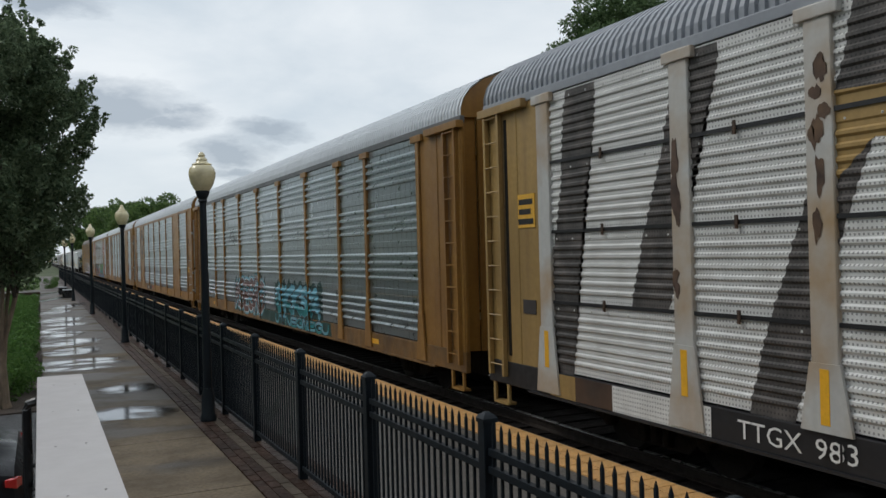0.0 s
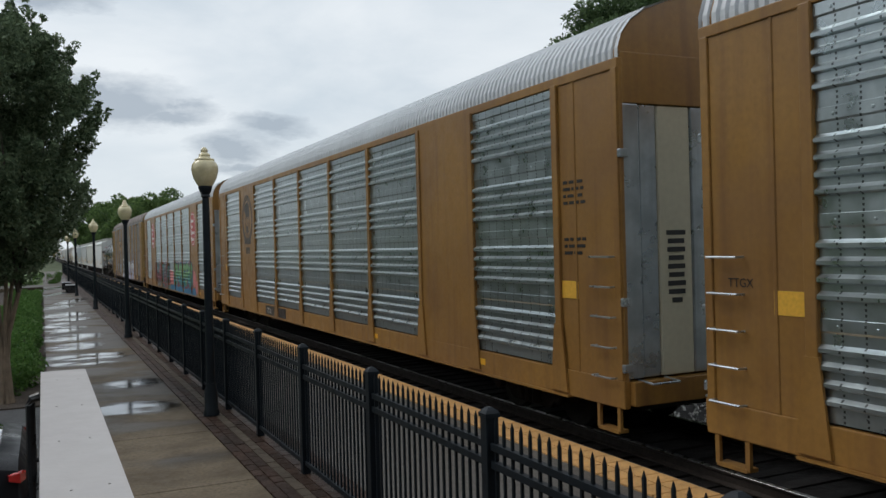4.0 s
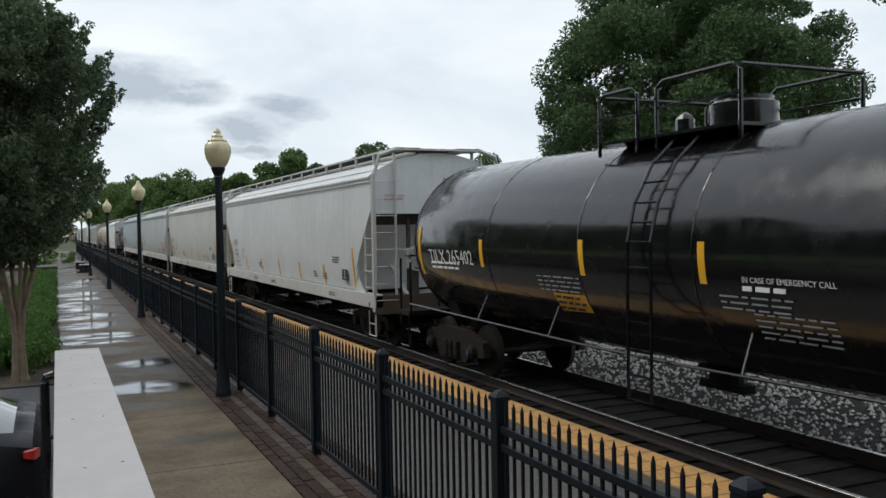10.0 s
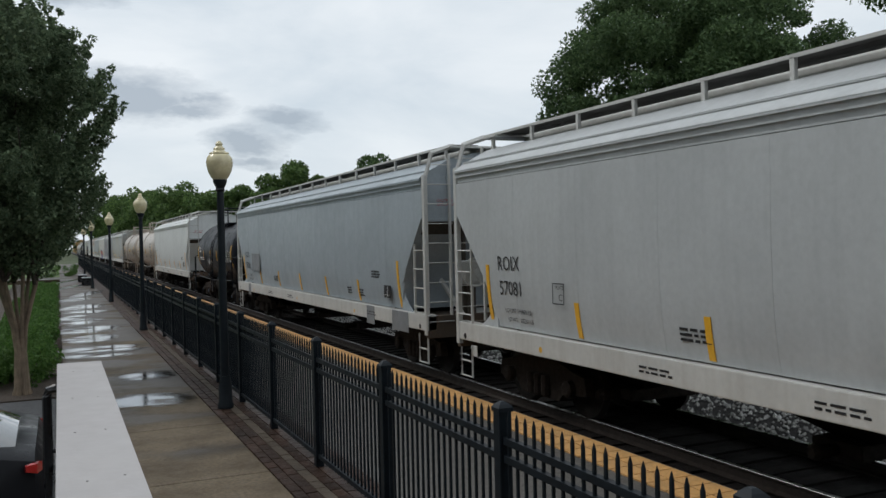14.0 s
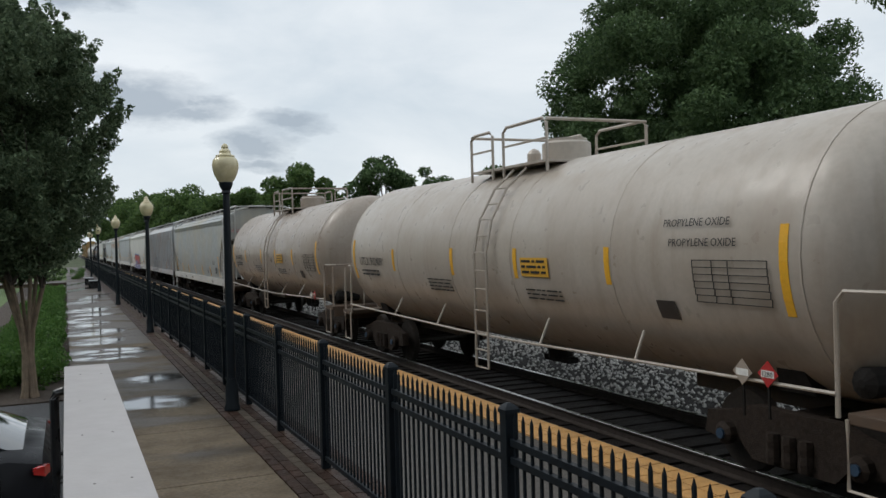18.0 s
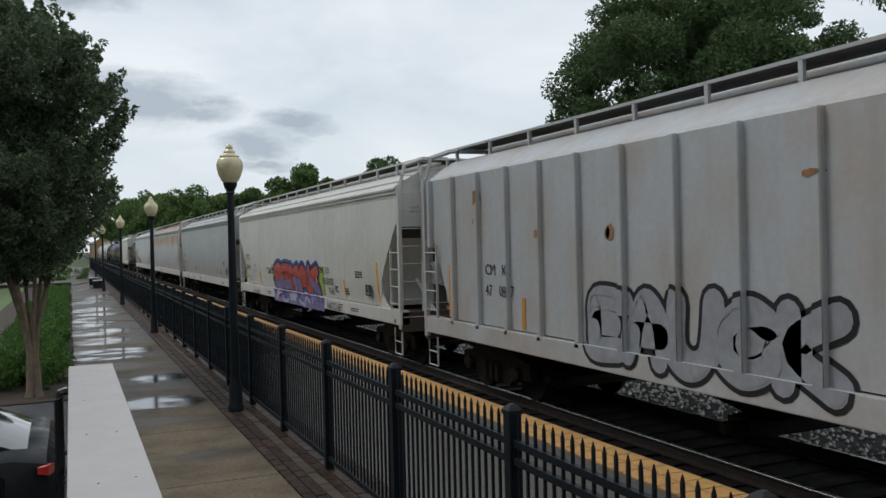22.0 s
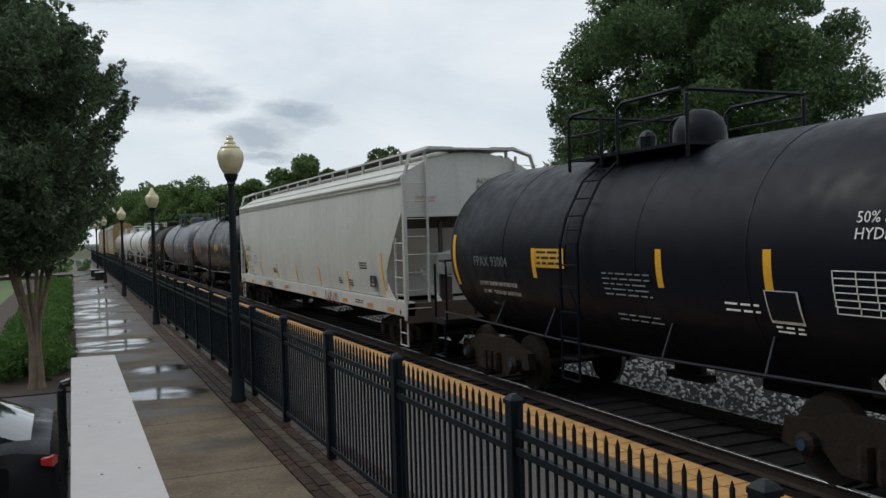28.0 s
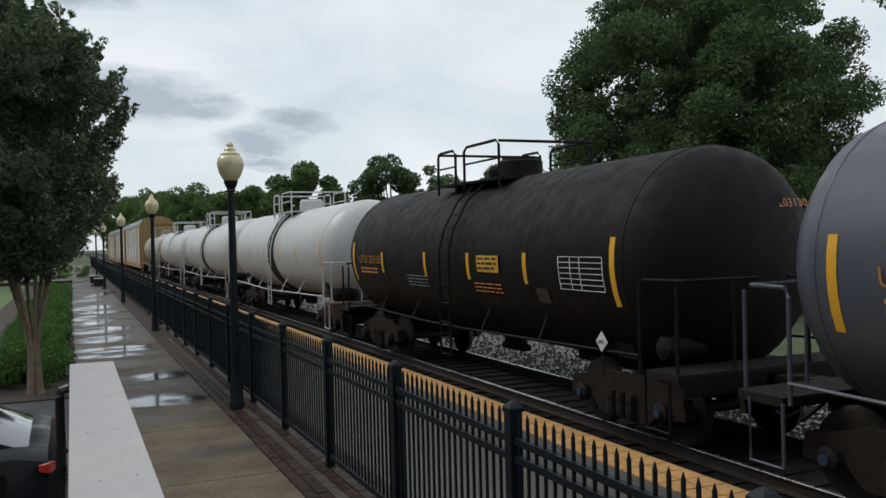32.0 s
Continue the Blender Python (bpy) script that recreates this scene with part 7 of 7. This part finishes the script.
    if k == 6:
        shell_words(k, "IN CASE OF EMERGENCY CALL", -1.88, 2.10, .085, WHITE_INK, r_, zc_)
        shell_lines(k, -1.88, 2.06, .6, 1, WHITE_INK, 3, .05, .02, r_, zc_)
        shell_lines(k, -1.94, 1.78, 1.0, 5, SPRAY["grey"], 4, .018, .045, r_, zc_)
    if k == 13:
        shell_words(k, "PROPYLENE OXIDE", -B + 2.77, 2.79, .125, INK, r_, zc_)
        shell_words(k, "PROPYLENE OXIDE", -B + 2.65, 2.57, .125, INK, r_, zc_)
    # number on the head that faces the oncoming viewer
    m = Matrix.Translation((.0, -B + .10, 3.02)) @ pose(0, 0, 0, 68)
    letters(mark if k != 11 else "TILX", .17, soft_ink if k != 6 else WHITE_INK, car, m)
    if pale:
        placard(k, -B + 1.2, 1.30, RED_INK, WHITE_INK, "1280")
        placard(k, -B + 1.55, 1.28, TANK_TAN, INK, "    ")
    elif k in (21, 23, 24, 25):
        placard(k, -B + (.95 if k == 21 else 1.15), 1.32, DIAMOND_WHITE, INK, {21: "1824"}.get(k, "3082"))

# ---- autoracks
E = -1.616
car, half, body = C[0]
CAMO = mat("dark_camouflage_paint", (0.060, 0.055, 0.052), 0.6, grain=0.3, grime=(0.16, 0.14, 0.13), grime_amount=0.8, grime_scale=3.0, holes=0.7, punched=(22.0, 0.2, 19.0, 0.2, 0.2))
camo = random.Random(15)
for low, high, wide in (((11.12, 1.0), (10.45, 4.75), .66), ((9.17, 1.95), (8.30, 4.75), .66), ((7.42, 1.0), (6.05, 4.75), .56), ((5.4, 1.0), (4.1, 4.75), .58), ((3.2, 1.9), (2.2, 4.75), .55), ((-2.0, 1.0), (-3.2, 4.75), .55)):
    near, away = [], []
    for i in range(19):
        f = i / 18
        y, z = low[0] + (high[0] - low[0]) * f, low[1] + (high[1] - low[1]) * f
        near.append((y - wide / 2 * camo.uniform(.90, 1.08) - .03 * math.sin(9 * f), z))
        away.append((y + wide / 2 * camo.uniform(.92, 1.06) + .03 * math.sin(7 * f), z))
    painted("painted_stripe", poly(Shape(), near + away[::-1], 0), CAMO, car, "dark slanting painted stripe", .003, False)
painted("painted_patch", poly(Shape(), [(6.62, 4.0), (5.6, 3.95), (5.65, 3.5), (6.2, 3.55), (6.6, 3.2)], 0), OCHRE, car, "ochre patch of paint", .006, False)
SOOT = mat("dark_rust_stain", (0.07, 0.042, 0.03), 0.8, grain=0.4, grain_scale=7, grime=(0.20, 0.12, 0.06), grime_amount=0.7, grime_scale=3.0)
for y, z, q, h in ((8.62, 3.45, .09, .75), (6.75, 3.3, .08, .6), (6.70, 4.0, .10, .35), (8.66, 2.2, .07, .3)):
    for n_ in range(4):
        yc, zc, hh = y + camo.uniform(-.5, .5) * q, z + camo.uniform(-.8, .8) * h, h * camo.uniform(.18, .45)
        st = poly(Shape(), [(yc + q * camo.uniform(.35, .9) * math.cos(2 * math.pi * k / 14), zc + hh * camo.uniform(.55, 1.1) * math.sin(2 * math.pi * k / 14)) for k in range(14)], 0)
        painted("rust_stain", st, SOOT, car, "dark rust stain on the post", .002 + .001 * n_)
sg = part("sign_plate", Shape().box(-1.572, -1.563, 11.62, 12.12, 2.98, 3.46), SIGN_YELLOW, car, "yellow sign with dark bars")
part("sign_bar", Shape().box(-1.575, -1.572, 11.67, 12.05, 3.31, 3.39).box(-1.575, -1.572, 11.72, 12.05, 3.17, 3.25).box(-1.575, -1.572, 11.66, 12.07, 3.03, 3.11), INK, sg)
part("warning_disc", Shape().turn_x([(.13, -1.576), (.13, -1.562)], 16, (0, 11.42, 1.38)), SPRAY["charcoal"], car, "dark round plate")
part("data_plate", Shape().box(-1.572, -1.563, 11.65, 12.0, 1.75, 1.95), SPRAY["charcoal"], car, "small dark data plate")
words(car, "TTGX  983", -1.584, 7.82, .74, .27, WHITE_INK, 1.12)
for y0, y1, m_ in ((9.9, 8.2, PALE_GALV), (11.3, 10.7, OCHRE), (10.7, 9.9, RUST_SILL), (5.2, 3.9, PALE_GALV)):
    part("sill_patch", Shape().box(-1.586, -1.581, y1, y0, .67, .985), m_, car, "patch of other paint on the sill")
for z in (1.95, 2.90, 3.84):
    part("sheet_gap", Shape().box(-1.585, -1.575, -body + 2.1, body - 1.9, z - .022, z + .022), INK, car, "dark gap between the sheets")
clip_mesh = Shape().box(-.022, .0, -.022, .022, -.07, .07, .005).mesh("clip", RUST_SILL)
for z in (1.95, 2.90, 3.84):
    for y in (10.0, 7.75, 5.4, 2.7, 0.0):
        part("clip", clip_mesh, RUST_SILL, car, at=(-1.588, y, z))

car, half, body = C[1]
spray_piece(car, -.80, -5.15, .98, 1.88, 5, ["cyan"], "black", 3, glow="darkgreen", shine="white", fat=.25, fade="teal")
wash(car, "spray_base", 1.2, -6.0, .66, .99, "darkgreen", "dark green lower edge of the painting", 5)
spray_piece(car, -.7, -5.9, .66, .98, 9, ["teal", "cyan"], "black", 33, shine="silver", fat=.24, rim=.03)
spray_piece(car, 4.95, .75, .80, 1.90, 6, ["brown"], "white", 4, glow="darkgreen", shine="silver", fat=.20, halo="cyan")
scrawl(car, E, .35, -.3, 1.2, 1.55, "white", 81, .04, 4)
scrawl(car, E, 9.95, 8.1, 1.38, 1.68, "white", 8, .045, 7)
words(car, "DOES IT", E, 9.95, 1.12, .22, SPRAY["white"], 1, "handwriting")
words(car, "BEST", E, 8.75, 1.12, .22, SPRAY["white"], 1, "handwriting")
scrawl(car, E, 5.9, 4.55, 3.15, 3.65, "black", 9, .035, 4)
words(car, "NKCR\n7746", -1.58, 12.0, 2.25, .19, INK)
bars(car, E, 11.45, 3.95, .5, 2, INK, .02, .03, 21)
bars(car, E, 11.45, 2.95, .75, 2, INK, .02, .035, 22)
part("no_entry_disc", Shape().turn_x([(.15, -1.576), (.15, -1.562)], 20, (0, 11.35, 1.30)), RED_INK, car, "round red prohibition sign")
part("no_entry_field", Shape().turn_x([(.12, -1.578), (.12, -1.576)], 20, (0, 11.35, 1.30)), WHITE_INK, car)
part("no_entry_bar", Shape().sheet([(11.43, 1.20), (11.45, 1.22), (11.27, 1.40), (11.25, 1.38)], -1.580, -1.578), RED_INK, car)

for k in (2, 3):
    car, half, body = C[k]
    y = 7.80
    x_ = -1.5815
    ring = Shape()
    for i in range(40):
        a, b = 2 * math.pi * i / 40, 2 * math.pi * (i + 1) / 40
        ring.add([(x_, y + ra * math.cos(c) * .94, 3.72 + ra * math.sin(c)) for c, ra in ((a, .83), (b, .83), (b, .65), (a, .65))], [(0, 1, 2, 3)])
    part("emblem_ring", ring, SPRAY["charcoal"], car, "dark oval ring emblem")
    for i in range(22):
        a = math.pi * (-.05 + 1.1 * i / 21)
        part("emblem_bar", Shape().add([(x_ - .002, y + .74 * .94 * math.cos(a + d) * q, 3.72 + .74 * math.sin(a + d) * q) for d, q in ((-.022, .93), (.022, .93), (.022, 1.07), (-.022, 1.07))], [(0, 1, 2, 3)]), YELLOW, car)
    part("emblem_shield", poly(Shape(), [(y + .36, 3.78), (y - .36, 3.78), (y - .38, 3.3), (y - .2, 3.05), (y, 2.95), (y + .2, 3.05), (y + .38, 3.3)], x_), SPRAY["charcoal"], car, "dark shield emblem")
    part("emblem_field", poly(Shape(), [(y + .335, 3.755), (y - .335, 3.755), (y - .35, 3.32), (y - .18, 3.085), (y, 2.99), (y + .18, 3.085), (y + .35, 3.32)], x_ - .002), YELLOW, car)
    ln = Shape()
    for i in range(11):
        z = 3.12 + .058 * i
        ln.add([(x_ - .003, y - .33 + .02 * max(0, 4 - i), z), (x_ - .003, y + .33 - .02 * max(0, 4 - i), z), (x_ - .003, y + .33 - .02 * max(0, 4 - i), z + .010), (x_ - .003, y - .33 + .02 * max(0, 4 - i), z + .010)], [(0, 1, 2, 3)])
    part("emblem_lines", ln, SPRAY["charcoal"], car)
    part("emblem_leaf", poly(Shape(), [(y + r_ * math.cos(a), 3.38 + r_ * math.sin(a)) for a, r_ in [(math.pi / 2 + math.pi * i / 7, .24 if i % 2 == 0 else .11) for i in range(14)]], x_ - .005), SPRAY["charcoal"], car)
    part("emblem_crest", poly(Shape(), [(y + d, z) for d, z in ((.47, 4.12), (.40, 4.20), (.30, 4.22), (.10, 4.30), (-.12, 4.31), (-.30, 4.18), (-.36, 3.98), (-.34, 3.80), (.22, 3.80), (.24, 3.92), (.36, 3.98), (.45, 4.03))], x_), SPRAY["charcoal"], car, "dark crest over the shield")
    part("emblem_scroll", poly(Shape(), [(y + .52, 3.06), (y + .40, 3.10), (y - .40, 3.10), (y - .52, 3.06), (y - .47, 2.98), (y - .52, 2.90), (y + .52, 2.90), (y + .47, 2.98)], x_ - .004), SPRAY["charcoal"], car)
    bx = Shape()
    for c in (.145, -.145):
        bx.box(x_ - .003, x_, y + c - .12, y + c + .12, 2.58, 2.79)
    part("emblem_plate", bx, SPRAY["charcoal"], car)
    words(car, "SOO\n9177" if k == 3 else "TTGX", -1.566, half - 1.05, 2.2, .13, INK)
    bars(car, -1.58, -half + 1.45, 3.5, .5, 4, INK, .04, .05, k)
    bars(car, -1.58, -half + 1.45, 2.75, .5, 3, INK, .04, .05, k + 1)
    for e in (-1, 1):
        part("fine_seam", Shape().box(-1.585, -1.578, *sorted((e * 8.78, e * 8.80)), 1.0, 4.7), RUST_SILL, car)
    part("number_board", Shape().box(-1.588, -1.580, 3.05, 5.45, .69, .96), INK, car, "black number panel on the sill")
    words(car, "TTGX  697923" if k == 2 else "TTGX", -1.618, 5.3, .75, .20, WHITE_INK, 1.15)
    if k == 2:
        bars(car, E, 1.9, .92, .7, 1, RED_INK, .1, .02, 3)

car, half, body = C[4]
for yc in (-7.68, 7.92):
    for q, material, x in ((.84, RED_INK, -1.583), (.77, WHITE_INK, -1.5845), (.73, RED_INK, -1.586)):
        part("octagon_emblem", poly(Shape(), [(yc + q * math.cos(math.pi / 8 + math.pi * i / 4) * .98, 3.72 + q * math.sin(math.pi / 8 + math.pi * i / 4)) for i in range(8)], x), material, car, "red octagon emblem with white border")
    bw = Shape()
    for wd, zz in ((.82, 4.06), (.50, 3.80), (.98, 3.52), (.80, 3.22)):
        bw.box(-1.589, -1.586, yc + .5 - .14, yc + .5, zz - .06, zz + .16)
        left = yc + .32
        while left > yc + .5 - wd + .06:
            bw.box(-1.589, -1.586, left - .075, left, zz - .03, zz + .09)
            left -= .10
    part("emblem_bar", bw, WHITE_INK, car, "white bars on the emblem")
wash(car, "spray_cloud", .6, -1.1, .9, 1.7, "pink", "pink painted cloud", 3)
spray_piece(car, -.95, -7.15, .95, 2.14, 6, ["green"], "black", 14, glow="red", fat=.25, fade="teal", shine="mint", halo="blue", rim=.06)
wash(car, "spray_base", .4, -8.0, .66, 1.0, "blue", "blue lower edge of the painting", 7)
pk = Shape()
rk = random.Random(6)
blob(pk, -7.75, 1.45, .42, .40, 0, rk, 22)
painted("spray_cloud", pk, SPRAY["pink"], car, "pink painted cloud", .002)
pk = Shape()
blob(pk, -8.45, 1.08, .42, .32, 0, rk, 22)
painted("spray_cloud", pk, SPRAY["pink"], car, "pink painted cloud", .004)
for i, t_ in enumerate(("W P", "TIC", "TLC")):
    words(car, t_, E, -7.55 - .35 * i, 1.95 - .22 * i, .17, SPRAY["black"], 1, "handwriting")
spray_piece(car, 7.05, .75, .98, 2.04, 8, ["red", "teal", "brick", "red", "teal", "grey"], "black", 17, glow="charcoal", fat=.25, fade="red", shine="white", rim=.06)
wash(car, "spray_base", 3.7, .6, .66, 1.0, "teal", "teal lower edge of the painting", 9)
spray_piece(car, 3.5, .7, .66, 1.0, 5, ["brick", "red"], "black", 19, fat=.24, rim=.03, shine="silver")
for y, z, q in ((5.0, 2.12, .16), (3.6, 2.1, .2), (1.9, 2.12, .22), (6.2, 2.0, .12)):
    pk = Shape()
    blob(pk, y, z, q, q * .5, 0, rk, 14)
    painted("spray_splash", pk, SPRAY["brick"], car, "red splash of spray paint", .0045)
part("number_board", Shape().box(-1.588, -1.580, 3.5, 5.95, .68, .97), INK, car, "black number panel on the sill")
words(car, "TTGX  696076", -1.618, 5.8, .74, .21, WHITE_INK, 1.15)
for i, t_ in enumerate(("DON'T KNOW", "WHERE IM", "GOING", "BUT IM")):
    words(car, t_, -1.583, 7.85, 1.68 - .17 * i, .13, SPRAY["black"], .9, "handwriting")
scrawl(car, E, -10.2, -10.9, 1.72, 2.1, "navy", 71, .045, 5)
scrawl(car, -1.59, -11.25, -11.9, 1.0, 1.55, "magenta", 72, .035, 5)
scrawl(car, -1.59, -11.6, -12.0, 1.5, 1.8, "magenta", 73, .035, 4)
bars(car, -1.58, -half + 1.45, 3.55, .55, 5, INK, .035, .05, 4)
bars(car, -1.58, -half + 1.45, 4.45, .5, 3, INK, .03, .035, 14)
bars(car, -1.58, -half + 1.40, 2.75, .65, 3, INK, .035, .07, 5)
words(car, "BI", -1.58, -half + 1.25, 2.5, .26, WHITE_INK)
scrawl(car, E, 10.9, 9.7, 1.3, 1.5, "black", 74, .03, 6)

car, half, body = C[5]
painted("emblem_panel", poly(Shape(), [(6.86, 2.98), (4.32, 2.98), (4.32, 3.67), (6.86, 3.67)], 0), POST_OCHRE, car, "ochre panel with a dark block emblem", .003, False)
em = Shape()
for yb in (6.42, 5.86, 5.32):
    poly(em, [(yb, 3.18), (yb - .46, 3.18), (yb - .50, 3.58), (yb - .04, 3.58)], 0)
poly(em, [(6.48, 3.05), (4.85, 3.05), (4.85, 3.11), (6.48, 3.11)], 0)
painted("emblem_letters", em, INK, car, "dark block emblem", .007, False)
WORN_PATCH = paint("scraped_grey_panel", (0.15, 0.14, 0.13), rough=0.4, metal=0.4, grime=(0.07, 0.06, 0.055), grime_amount=0.8, grime_scale=2.0)
wp = random.Random(12)
for z, ys in ((2.02, (-12, 11)), (2.93, (-12, 11)), (3.86, (-12, 11)), (4.62, (-12, 4))):
    y = ys[0]
    while y < ys[1]:
        l_ = wp.uniform(.6, 2.2)
        if wp.random() < .62:
            painted("scraped_band", poly(Shape(), [(y + l_ * f_, z + wp.uniform(.06, .10)) for f_ in (0, .3, .7, 1)] + [(y + l_ * f_, z - wp.uniform(.05, .09)) for f_ in (1, .7, .3, 0)], 0), WORN_PATCH, car, "scraped grey band along the sheet joint", .0015, False)
        y += l_ + wp.uniform(.1, .8)
spray_piece(car, 8.7, 4.5, 1.02, 1.80, 5, ["silver"], "charcoal", 22, shine="white", fat=.30, halo="grey")
wash(car, "spray_haze", 3.3, -1.2, 1.02, 2.12, "grey", "grey haze of spray paint", 4)
spray_piece(car, 3.2, -1.2, .92, 2.05, 4, ["charcoal"], "white", 24, shine="silver", fat=.24, halo="white", rim=.12)
spray_piece(car, -1.35, -6.4, 1.0, 2.04, 5, ["white"], "charcoal", 23, glow="lavender", shine="lavender", fat=.33, fade="lavender", rim=.10)
wash(car, "spray_base", 3.4, -6.6, .67, 1.0, "lavender", "pale paint over the sill", 8)
scrawl(car, E, -9.3, -11.1, 1.3, 1.9, "black", 75, .05, 4)
words(car, "TTGX", -1.618, 7.4, .74, .2, WHITE_INK)
words(car, "604024", -1.618, 6.05, .73, .23, WHITE_INK, 1.1)


# ---------------------------------------------------------------- what moves
def motions():
    times = [2.0 * i for i in range(17)]
    for car, middle in CARS:
        walk(car, [(t, pose(TRACK, middle - moved(t), RAIL)) for t in times])
    # the wheels roll; all front and all rear axles of the bogies share their keys
    first = {}
    for w in spin:
        y = round(w.location.y, 2)
        if y not in first:
            first[y] = w
            walk(w, [(i / FPS, pose(0, y, WHEEL_R, math.degrees(moved(i / FPS) / WHEEL_R) % 360)) for i in range(961)])
        else:
            w.rotation_mode = "QUATERNION"
            w.animation_data_create()
            w.animation_data.action = first[y].animation_data.action
            w.animation_data.action_slot = first[y].animation_data.action_slot


motions()
